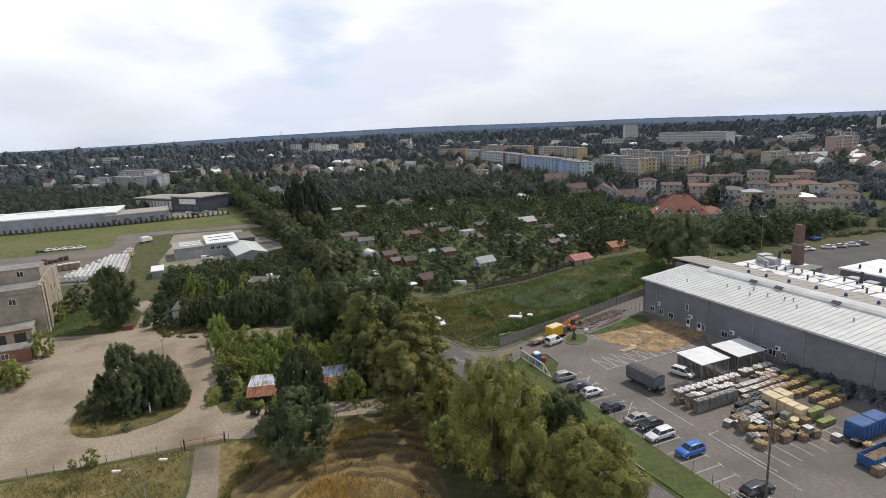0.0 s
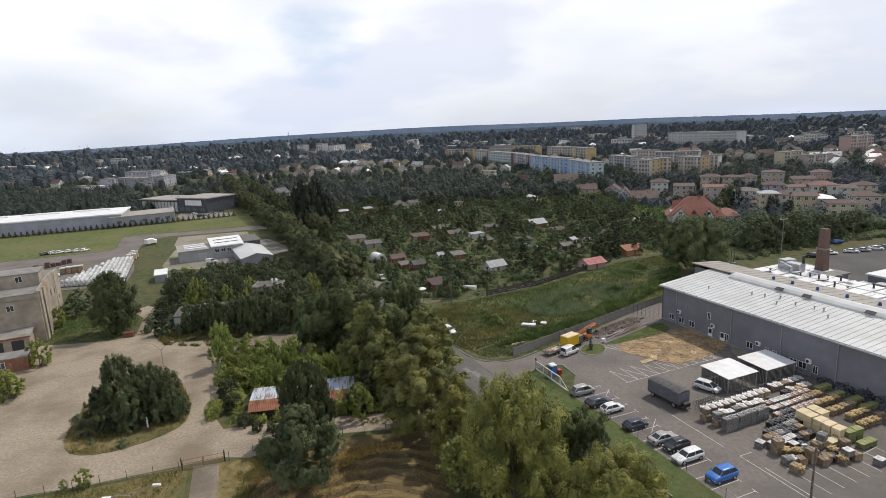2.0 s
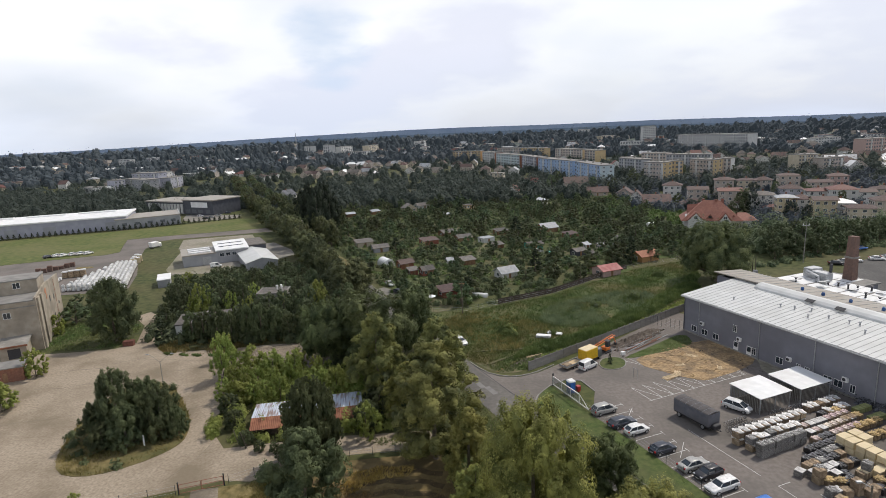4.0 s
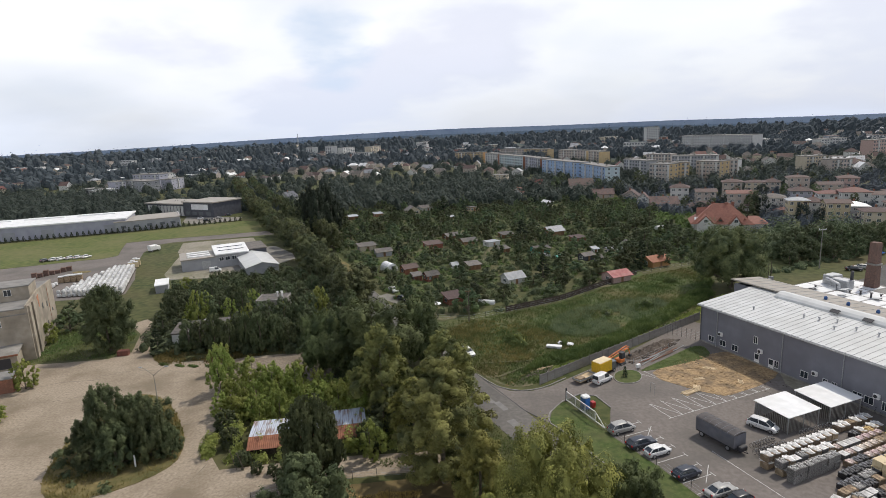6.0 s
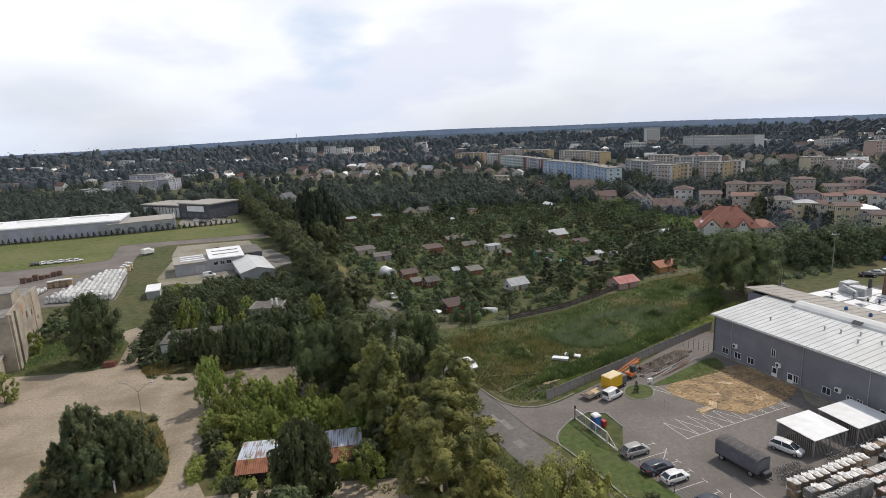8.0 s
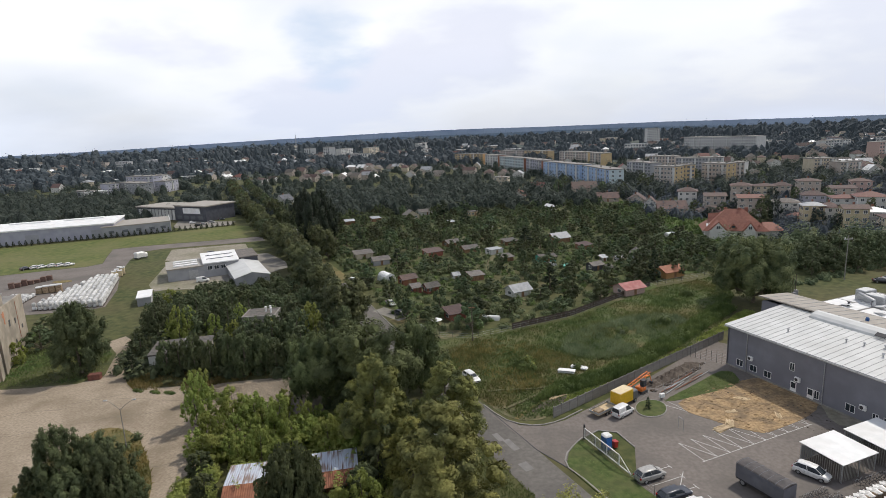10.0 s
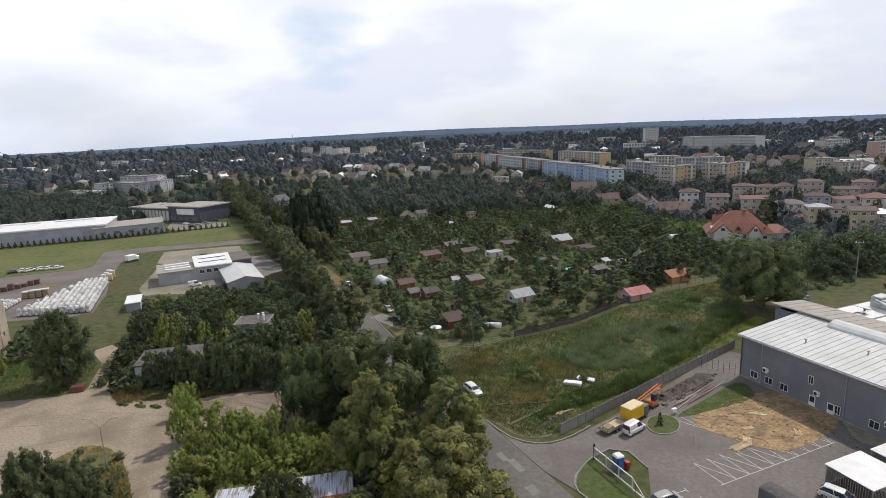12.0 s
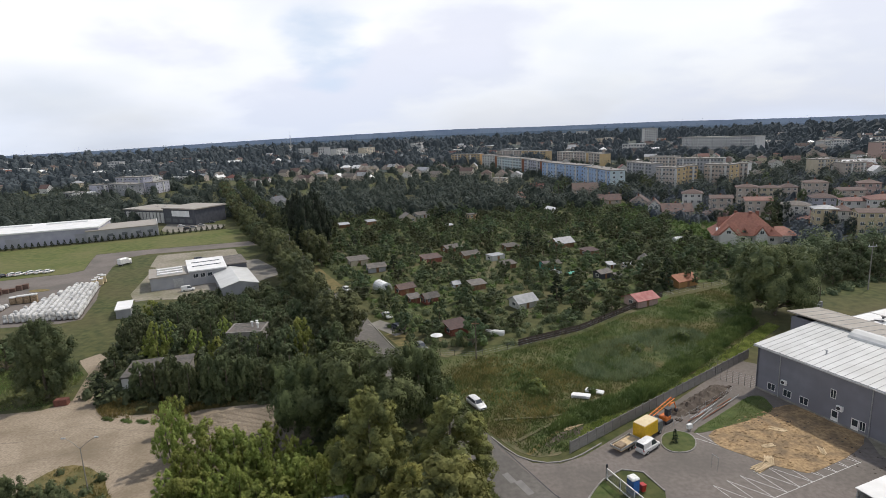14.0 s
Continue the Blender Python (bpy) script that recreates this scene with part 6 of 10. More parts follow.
left_works()
sheet("workshop_forecourt", [(-106, 212), (-99, 196), (-70, 208), (-60, 225), (-78, 250), (-92, 245)], 0.045, M["slab"], "pale paved forecourt of the workshop", "forecourt")


def villa():
    o = thing("villa", "large villa with a steep many-gabled red tiled roof", "house", (119, 243, 0), -18)
    part("wall", Shape().box(-11, -6, 0, 11, 7, 3.6), M["white_wall"], o)
    r = Shape()
    r.add([(-12.4, -7.4, 3.5), (12.4, -7.4, 3.5), (12.4, 8.4, 3.5), (-12.4, 8.4, 3.5), (-3.0, 0.5, 11.6), (3.4, 0.5, 11.6)], [(3, 2, 1, 0), (0, 1, 5, 4), (1, 2, 5), (2, 3, 4, 5), (3, 0, 4)])
    part("roof", r, M["tile_villa"], o)
    for x, w, z in ((-6.6, 3.6, 7.6), (5.0, 2.6, 7.4)):
        g = Shape().add([(x - w, -8.5, 4.0), (x + w, -8.5, 4.0), (x, -8.5, z), (x - w, -1, 4.0), (x + w, -1, 4.0), (x, 0.5, z)], [(0, 1, 2), (3, 5, 4), (0, 2, 5, 3), (1, 4, 5, 2), (0, 3, 4, 1)])
        part("gable_roof", g, M["tile_villa"], o)
        part("gable_wall", Shape().add([(x - w + 0.5, -8.56, 0), (x + w - 0.5, -8.56, 0), (x + w - 0.5, -8.56, 3.6), (x, -8.56, z - 0.6), (x - w + 0.5, -8.56, 3.6),
                                        (x - w + 0.5, -6, 0), (x + w - 0.5, -6, 0), (x + w - 0.5, -6, 4.1), (x, -6, z - 0.6), (x - w + 0.5, -6, 4.1)],
                                       [(0, 1, 2, 3, 4), (9, 8, 7, 6, 5), (0, 5, 6, 1), (1, 6, 7, 2), (2, 7, 8, 3), (3, 8, 9, 4), (4, 9, 5, 0)]), M["white_wall"], o)
        set_window(o, window_set(1.5, 1.4), x, -8.57, 4.4, 0)
    part("wall", Shape().box(11, -3, 0, 18, 6, 3.2), M["white_wall"], o)
    part("roof", Shape().add([(10.5, -3.8, 3.2), (18.8, -3.8, 3.2), (18.8, 6.8, 3.2), (10.5, 6.8, 3.2), (11, 1.5, 6.0), (14.5, 1.5, 6.0)], [(3, 2, 1, 0), (0, 1, 5, 4), (1, 2, 5), (2, 3, 4, 5), (3, 0, 4)]), M["tile_villa"], o)
    for x, y, z, w in ((-0.8, -6.6, 5.6, 1.5), (8.6, -5.8, 5.2, 1.2)):
        dm = part("dormer", Shape().add([(x - w, y, z - 1.2), (x + w, y, z - 1.2), (x, y, z + 0.9), (x, y + 4.2, z + 0.9), (x - w, y + 2.6, z - 1.2), (x + w, y + 2.6, z - 1.2)], [(0, 1, 2), (0, 2, 3, 4), (1, 5, 3, 2), (0, 4, 5, 1), (4, 3, 5)]), M["tile_villa"], o)
        part("dormer_window", Shape().box(x - 0.6, y - 0.06, z - 0.9, x + 0.6, y + 0.02, z - 0.1), M["glass"], dm)
    for x in (-10.4, -9.2):
        part("roof_window", Shape().add(*slab((x - 0.4, -5.6, 5.22), (x + 0.4, -5.6, 5.22), (x + 0.4, -4.6, 6.25), (x - 0.4, -4.6, 6.25), 0.08)), M["white_panel"], o)
    part("rear_gable", Shape().add([(-9.5, -3.5, 3.6), (-9.5, 5.5, 3.6), (-9.5, 1.0, 9.6), (-1, -3.5, 3.6), (-1, 5.5, 3.6), (0, 1.0, 10.4)], [(0, 2, 1), (0, 3, 5, 2), (1, 2, 5, 4), (0, 1, 4, 3), (3, 4, 5)]), M["tile_villa"], o)
    for x, y in ((-3.5, 1.5), (1.5, 0.0), (4.2, 1.5)):
        part("chimney", Shape().box(x, y, 8, x + 1.2, y + 0.9, 12.0), M["tile_villa"], o)
    for x in (-9, -1, 1.5, 9):
        set_window(o, window_set(1.5, 1.4), x, -6, 1.2, 0)


villa()


def mast(x, y, h):
    o = thing("radio_mast", "tall slender lattice radio mast", "mast", (x, y, 0))
    s = Shape()
    for k in range(3):
        a = 2 * math.pi * k / 3
        s.tube([(2.5 * math.cos(a), 2.5 * math.sin(a), 0), (0.5 * math.cos(a), 0.5 * math.sin(a), h)], 0.35, 5)
    part("leg_frame", s, M["steel"], o)
    part("antenna", Shape().tube([(0, 0, h - 1), (0, 0, h + 8)], 0.25, 5), M["white"], o)


mast(-395, 1520, 58)


def town_church(x, y):
    o = thing("church", "church with a tall pointed tower", "church", (x, y, 0), -20)
    part("nave", Shape().box(0, -6, 0, 30, 6, 12), M["white_wall"], o)
    part("tower", Shape().box(-5, -3, 0, 1, 3, 30), M["white_wall"], o)
    part("spire", Shape().prism([(-5, -3), (1, -3), (1, 3), (-5, 3)], 30, 42, [(-2.1, -0.1), (-1.9, -0.1), (-1.9, 0.1), (-2.1, 0.1)]), M["clad_dark"], o)


town_church(1010, 1180)


def far_town():
    """Houses and larger blocks scattered through the distant town, thinning with distance."""
    rng = random.Random(11)
    walls, roofs = ("cream_wall", "white_wall", "beige_wall", "beige_wall"), ("tile_red", "tile_brown", "tile_brown", "tile_pink", "tile_brown", "roof_dark", "roof_light", "roof_dark", "tile_pink", "white_panel")
    names = {"tile_red": "red-tiled", "tile_brown": "brown-tiled", "roof_dark": "dark", "roof_light": "pale sheet", "tile_pink": "faded tiled", "white_panel": "white sheet"}
    n = 0
    while n < 380:
        a, d = radians(rng.uniform(-41, 41)), 1 / rng.uniform(1 / 2600, 1 / 440)
        x, y = d * math.sin(a), d * math.cos(a)
        if -210 < x < 40 and d < 600 or 40 < x < 300 and d < 540 or x < -200 and d < 760 or rng.random() > (0.9 if x < 0 else 1):
            continue
        r, w = rng.choice(roofs), rng.choice(("white", "pale", "beige"))
        k = 1.0 if d < 900 else 1.2
        house("far_house", f"distant {w} house with a {names[r]} roof", "house", x, y, rng.choice((-20, 70)) + rng.uniform(-14, 14), rng.uniform(9, 15) * k, rng.uniform(8, 10) * k, rng.choice((3.2, 5.6, 6.2)) * k,
              rng.choice(("gable", "hip", "gable")), rng.uniform(2.5, 4.0) * k, rng.choice(walls), r, door=False, group="distant town houses")
        n += 1
    for i in range(64):
        a, d = radians(rng.uniform(-41, 41)), 1 / rng.uniform(1 / 3000, 1 / 950)
        x, y, t, L = d * math.sin(a), d * math.cos(a), radians(rng.choice((-20, -20, 60)) + rng.uniform(-10, 10)), rng.uniform(16, 46)
        if rng.random() > (0.7 if x < 0 else 1.0):
            continue
        simple_block("far_block", "distant flat-roofed pale block", "building", (x, y), (x + L * math.cos(t), y + L * math.sin(t)), 13, rng.choice((6, 9, 12, 15)),
                     M[rng.choice(("white_wall", "cream_wall", "beige_wall", "white_wall", "grey_wall"))], M[rng.choice(("flat_roof", "white_panel", "roof_light", "tile_brown"))], 3, 8, "distant blocks", joined=True)


far_town()


def ridge(name, label, dist, low, high, seed, material, rough, lift=0.0, drop=0.0, sink=0.0):
    """A long wooded rise across the horizon, with an uneven tree line."""
    rng = np.random.default_rng(seed)
    n = 700
    ang = np.radians(np.linspace(-58, 58, n))
    base = np.zeros(n)
    for k in range(1, 9):
        base += np.sin(ang * k * 2.3 + rng.uniform(0, 6.3)) / k
    top = low + (high - low) * np.clip(0.5 + 0.28 * base, 0, 1) * (0.45 + 0.55 * np.cos(ang - 0.15) ** 6) + rng.normal(size=n) * rough + lift * np.exp(-((ang - 0.03) / 0.3) ** 2) - drop * 0.5 * (1 - np.tanh((ang + 0.42) * 7)) - sink * 0.5 * (1 + np.tanh((ang - 0.50) * 6))
    vs, fs = [], []
    for i in range(n):
        d = dist * (1 + 0.02 * math.sin(7 * ang[i]))
        vs += [((d - 260) * math.sin(ang[i]), (d - 260) * math.cos(ang[i]), -1.0), (d * math.sin(ang[i]), d * math.cos(ang[i]), top[i]), ((d + 120) * math.sin(ang[i]), (d + 120) * math.cos(ang[i]), -1.0)]
        if i:
            a, b = 3 * i - 3, 3 * i
            fs += [(a, b, b + 1, a + 1), (a + 1, b + 1, b + 2, a + 2)]
    return solid(name, mesh_of(name, vs, fs, material), None, label, "hills", kind="structure")


# the hills' haze is only their bluish material
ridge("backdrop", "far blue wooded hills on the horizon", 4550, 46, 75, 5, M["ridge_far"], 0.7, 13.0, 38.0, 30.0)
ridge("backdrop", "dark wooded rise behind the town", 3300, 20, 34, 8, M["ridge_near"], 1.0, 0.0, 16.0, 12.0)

# ---- single trees ----
plant("lime1", -13.0, 97.6, 16.5, 10.4)
plant("lime1", -2.4, 96.5, 15.4, 11.0)
plant("lime1", -2.8, 79.0, 18.4, 13.4)
plant("lime2", 1.6, 72.6, 11.5, 7.6)
plant("lime_big", 8.7, 62.4, 16.4, 13.6)
plant("lime_big", 18.0, 52.0, 12.6, 13.0)
plant("broad_big", 19.0, 67.0, 9.3, 8.4)
plant("lime1", 12.5, 58.2, 8, 6.0)
plant("lime2", -7.6, 90.5, 10, 8.0)
plant("lime2", 2.2, 66.6, 7, 6.0)
plant("oak", -19.3, 68.8, 11.6, 10.2)
plant("willow", -21.0, 80.4, 12.2, 9.4)
plant("yard_tree", -55.2, 89.2, 11.6, 8.0)
plant("yard_tree", -51.6, 91.6, 8.8, 7.4)
plant("yard_tree", -47.9, 88.6, 9.3, 7.0)
plant("yard_tree", -58.3, 89.0, 6.2, 6.2)
plant("yard_tree", -52.2, 86.4, 6.8, 7.2)
plant("yard_tree", -45.6, 88.6, 5.2, 4.6)
plant("yard_tree", -55.6, 85.6, 4.2, 5.6)
for x, y, h in ((-36.5, 90.0, 3.2), (-32.8, 84.8, 2.4), (-30.0, 82.9, 1.8), (-39.1, 94.9, 3.6), (-27.6, 82.5, 1.6), (-14.3, 88.4, 4.5), (-12.6, 92.9, 5.0), (-25.3, 80.2, 2.6), (-18.2, 79.7, 2.4)):
    plant("dark1", x, y, h, h * 1.2, group="yard scrub trees", label="dark low growth round the tin sheds")
plant("birch", -81.5, 133.0, 16.0, 11.6)
plant("scrub1", -45.4, 108.6, 9.8, 5.4)
plant("scrub1", -48.9, 117.8, 6.5, 5.0)
plant("scrub1", -44.3, 111.1, 5.5, 7.1)
plant("scrub1", -39.5, 108.5, 7.0, 6.4)
plant("scrub1", -34.6, 107.0, 6.4, 6.0)
plant("scrub1", -29.9, 104.1, 7.4, 6.0)
plant("scrub1", -25.1, 101.5, 5, 5.7)
plant("scrub1", -20.8, 99.2, 6, 5.9)
plant("scrub1", -38.8, 97.7, 4.5, 6.2)
plant("scrub1", -13.5, 85.2, 6, 5.1)
plant("scrub1", -16.7, 96.9, 6, 5.8)
plant("scrub1", -26.2, 97.6, 4, 7.0)
plant("broad_big", -16.7, 113.3, 15, 18.5)
plant("broad_big", -7.3, 117.1, 14, 11.7)
plant("broad_big", -23.3, 115.9, 13, 11.3)
plant("broad_big", -27.8, 116.0, 12, 10.3)
plant("willow_big", 79.5, 159.8, 17.2, 21.1)
plant("fresh1", -87.2, 113.8, 6.4, 5.2)
plant("fresh1", -50.3, 70.6, 2.8, 2.6)
plant("fresh1", -52.9, 70.2, 1.6, 1.3)
plant("fresh1", -100.6, 139.8, 5.2, 5.0)
plant("broad2", -101.2, 147.6, 6.2, 7.4)
plant("broad2", -104.2, 154.0, 6.5, 7.0)
plant("broad2", -96.5, 152.0, 4.6, 5.0)
plant("fresh1", -82.6, 99.0, 5.6, 6.4)
plant("fresh1", -85.4, 101.4, 4.6, 5.4)
plant("spruce", -1.1, 322.0, 10.9, 10.4)
plant("spruce", 9.8, 299.3, 8.9, 7.9)
plant("spruce", 29.4, 178.0, 8.0, 6.1)
plant("spruce", 63.1, 184.7, 9.9, 5.8)
plant("spruce", 31.7, 238.7, 9.0, 8.7)
plant("spruce", -40.0, 262.4, 6.0, 6.7)
plant("spruce", -19.9, 224.2, 5.0, 5.6)
plant("spruce", 152.1, 274.0, 10.7, 8.2)

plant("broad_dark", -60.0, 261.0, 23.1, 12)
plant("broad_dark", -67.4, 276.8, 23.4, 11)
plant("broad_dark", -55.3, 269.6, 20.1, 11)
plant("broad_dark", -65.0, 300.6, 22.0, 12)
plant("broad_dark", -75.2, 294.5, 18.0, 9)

# ---- tree belts, avenue and gardens ----
def scatter(poly, step, rng, jitter=0.45):
    xs, ys = [p[0] for p in poly], [p[1] for p in poly]
    out, y = [], min(ys)
    while y < max(ys):
        x = min(xs)
        while x < max(xs):
            px, py = x + rng.uniform(-jitter, jitter) * step, y + rng.uniform(-jitter, jitter) * step
            if inside(px, py, poly):
                out.append((px, py))
            x += step
        y += step
    return out


RNG = random.Random(21)
BELT = [(-69, 131), (-50, 129), (-30, 130), (-24, 141), (-44, 186), (-60, 203), (-76, 198), (-87, 181), (-82, 158)]
for x, y in scatter(BELT, 5.6, RNG):
    if -73 < x < -53 and 128 < y < 147 or y > 189 or -56 < x < -41 and 145 < y < 160:
        continue
    edge, k = RNG.random(), min(1.0, max(0.0, (y - 135) / 50))
    plant("broad1" if edge < 0.3 else "broad2" if edge < 0.65 else "dark2" if edge < 0.84 else "fresh1", x, y, RNG.uniform(5.5, 11.0) * (1 - 0.4 * k), RNG.uniform(4.5, 7.5) * (1 - 0.2 * k), group="tree belt")


for x, y in ((-68.6, 129.8), (-61.8, 131.0), (-58.6, 130.4), (-55.6, 131.6), (-54.5, 128.6), (-51.0, 127.4), (-47.5, 128.6), (-44.2, 127.8), (-41.0, 128.8), (-37.5, 128.2), (-34.2, 129.0), (-49, 131.5), (-40, 132)):
    plant("spruce" if x < -64 else "dark1", x, y, RNG.uniform(6.0, 9.5), RNG.uniform(4.0, 6.0), group="belt conifers", label="dark dense tree at the edge of the belt")


for x, y, h in ((-54.8, 151.6, 6.0), (-51.4, 149.2, 5.4), (-48.2, 148.4, 5.0), (-45.2, 148.8, 5.4), (-42.4, 150.6, 6.4), (-44.0, 146.0, 5.4), (-50.0, 146.2, 4.6), (-53.6, 147.2, 5.6), (-42.8, 157.4, 7.6), (-55.6, 157.0, 6.6)):
    plant(RNG.choice(("broad2", "fresh1", "broad1")), x, y, h, RNG.uniform(4.2, 5.4), group="tree belt")


def along(points, step):
    out, rest = [], 0.0
    for (ax, ay), (bx, by) in zip(points, points[1:]):
        n = math.dist((ax, ay), (bx, by))
        s = rest
        while s < n:
            out.append((ax + (bx - ax) * s / n, ay + (by - ay) * s / n))
            s += step
        rest = s - n
    return out


for x, y in along(offset_line(ROAD_LEFT, 4.3), 10.6):
    if 150 < y < 560:
        plant(RNG.choice(("avenue", "avenue", "avenue", "broad1")), x + RNG.uniform(-0.8, 0.8), y + RNG.uniform(-1, 1), RNG.uniform(9.5, 13.0), RNG.uniform(9.0, 12.5), group="avenue trees", label="roadside avenue tree with a yellow-green crown")
plant("avenue", -27.0, 152.7, 13.5, 13.6, group="avenue trees")
for x, y in along(offset_line(ROAD_RIGHT, -3.0), 11):
    if 232 < y < 560:
        plant(RNG.choice(("avenue", "broad1")), x, y, RNG.uniform(9, 13), RNG.uniform(7.5, 10), group="avenue trees")
for x, y in scatter([(-41, 94), (-46, 109), (-34, 111), (-20, 107), (-13, 99), (-20, 96.5), (-30, 96)], 3.1, RNG):
    plant("scrub1", x, y, RNG.uniform(3.2, 6.0), RNG.uniform(2.8, 4.4), group="yard scrub trees")
GARDENS = [(-13, 154), (0, 147), (13, 149), (30, 156), (60, 180), (84, 192), (104, 215), (98, 262), (112, 300), (105, 352), (-62, 352), (-78, 300), (-50, 238), (-30, 196)]
for x, y in scatter(GARDENS, 10.2, RNG):
    if any(abs(x - a) < 0.7 * w + 1.6 and -6.5 < y - b < 0.9 * w for a, b, w in HUTS):
        continue
    plant(RNG.choice(("small1", "small1", "small2", "small1")), x, y, RNG.uniform(3.4, 6.8), RNG.uniform(4.4, 8.6), group="garden trees")
for x, y in scatter([(60, 182), (84, 192), (104, 216), (98, 262), (112, 300), (95, 300), (80, 255), (52, 205)], 9, RNG):
    plant("broad2", x, y, RNG.uniform(4, 7), RNG.uniform(5, 8), group="garden trees")


def garden_plots():
    """Mown lawns, dug beds and sandy paths between the garden trees, laid out along the plots."""
    rng = random.Random(5)
    for i, (x, y) in enumerate(scatter(GARDENS, 17, rng)):
        a, w, d = radians(27 + rng.uniform(-6, 6)), rng.uniform(2.5, 5.5), rng.uniform(3.5, 8.0)
        q = [(x + u * math.cos(a) - v * math.sin(a), y + u * math.sin(a) + v * math.cos(a)) for u, v in ((-w, -d), (w * 0.9, -d), (w, d), (-w, d * 0.85))]
        key, label = rng.choice((("ground", "small lawn in a garden plot"), ("verge", "rough lawn in a garden plot"), ("verge", "rough lawn in a garden plot"), ("path_soil", "dug vegetable bed with bare soil")))
        sheet("garden_plot", rounded(q, 1), 0.03 + 0.0004 * (i % 40), M[key], label, "garden")
    for k in range(7):
        x0 = -30 + 19 * k
        pts = [(x0 + 60 * u * 0.5, 170 + 14 * k * 0.6 + 130 * u) for u in (0, 0.35, 0.7, 1.0)]
        pts = [q for q in pts if inside(q[0], q[1], GARDENS)]
        if len(pts) > 1:
            left, right = ribbon(pts, 1.6)
            sheet("garden_path", left + right[::-1], 0.055 + 0.0005 * k, M["path_soil"], "trodden sandy path between the gardens", "path")


garden_plots()


def clear_of_huts(x, y):
    return not any(abs(x - a - 0.12 * (y - b)) < 0.75 * w + 0.8 and -5.0 < y - b < 0.5 * w for a, b, w in HUTS)


def shrub_stuff(name, label, places, quads, material, seed, category="shrubs", leaf=0.15):
    """Many bushy clumps in one mesh; places: x, y, width, height."""
    rng = np.random.default_rng(seed)
    P = np.repeat(np.array(places, float), quads, axis=0)
    d = rng.normal(size=(len(P), 3))
    d[:, 2] = np.abs(d[:, 2])
    d /= np.linalg.norm(d, axis=1, keepdims=True)
    lump = 1 + 0.35 * np.sin(5 * d[:, 0] + P[:, 0]) * np.cos(4 * d[:, 1] + P[:, 1])
    r = rng.uniform(0.74, 1.06, len(P)) * lump
    c = np.stack([P[:, 0] + d[:, 0] * r * P[:, 2] / 2, P[:, 1] + d[:, 1] * r * P[:, 2] / 2, d[:, 2] * r * P[:, 3] * 0.95 + 0.05 * P[:, 3]], 1)
    nrm = d + np.array([0, 0, 0.35]) + rng.normal(size=d.shape) * 0.28
    nrm /= np.linalg.norm(nrm, axis=1, keepdims=True)
    v = leaf_triangles(c, nrm, P[:, 2:3] * leaf + 0.10, rng)
    P = np.array(places, float)
    bv, bf, k = ICO, ICO_FACES, 0.41
    lump = np.stack([P[:, 2] * k, P[:, 2] * k, P[:, 3] * k * 1.95], 1)
    core = (np.stack([P[:, 0], P[:, 1], P[:, 3] * 0.05], 1)[:, None, :] + bv[None] * lump[:, None, :] * rng.uniform(0.72, 1.1, (len(P), len(bv), 1)))[:, bf].reshape(-1, 3, 3)
    core = core[core[:, :, 2].max(axis=1) > 0.05]
    v = np.concatenate([v, core])
    v[:, :, 2] = np.maximum(v[:, :, 2], 0.0)
    me = triangle_mesh(name, v, material)
    return solid(name, me, None, label, category, kind="stuff")


def clumps(poly, step, w, h, rng, keep=1.0):
    return [(x, y, rng.uniform(*w), rng.uniform(*h)) for x, y in scatter(poly, step, rng, 0.8) if rng.random() < keep]


shrub_stuff("garden_shrubs", "dense garden shrubs, beds and hedges", [c for c in clumps(GARDENS, 3.5, (1.4, 3.9), (0.7, 2.6), RNG) if clear_of_huts(c[0], c[1])], 90, M["leaf_garden"], 31, leaf=0.11)
shrub_stuff("garden_beds", "light green vegetable beds and low bushes", clumps(GARDENS, 5.0, (1.2, 3.0), (0.4, 1.4), RNG), 80, M["leaf_hedge"], 32)
shrub_stuff("belt_undergrowth", "dark undergrowth below the tree belt", clumps([(-72, 128), (-50, 126.5), (-28, 127), (-20, 140), (-42, 190), (-60, 208), (-80, 204), (-88, 184), (-84, 158)], 3.2, (2.0, 4.5), (1.0, 3.5), RNG), 90, M["leaf"], 33)


def grass_stuff(name, label, poly, count, size, high, material, seed, category="grass", thin=1.0):
    """Leaning blades, in loose tufts, on an unmown piece of ground."""
    rng, pick = np.random.default_rng(seed), random.Random(seed)
    xs, ys = [p[0] for p in poly], [p[1] for p in poly]
    pts = []
    while len(pts) < count:
        x, y = pick.uniform(min(xs), max(xs)), pick.uniform(min(ys), max(ys))
        k = noise.noise((x * 0.11, y * 0.11, seed)) + 0.6 * noise.noise((x * 0.5, y * 0.5, seed))
        if inside(x, y, poly) and pick.random() < 0.62 + k * thin:
            pts.append((x, y, pick.uniform(*high) * (1 + 0.7 * k)))
    c = np.array(pts)
    lean = rng.normal(size=(count, 3)) * 0.55 + np.array([0, 0, 0.9])
    lean /= np.linalg.norm(lean, axis=1, keepdims=True)
    side = np.cross(lean, rng.normal(size=(count, 3)))
    side /= np.linalg.norm(side, axis=1, keepdims=True)
    foot, s = c * np.array([1, 1, 0.0]), size * rng.uniform(0.5, 1.4, (count, 1))
    v = np.stack([foot - side * s * 0.5, foot + side * s * 0.5, foot + lean * np.abs(c[:, 2:3])], 1)
    return solid(name, triangle_mesh(name, v, material), None, label, category, kind="stuff")


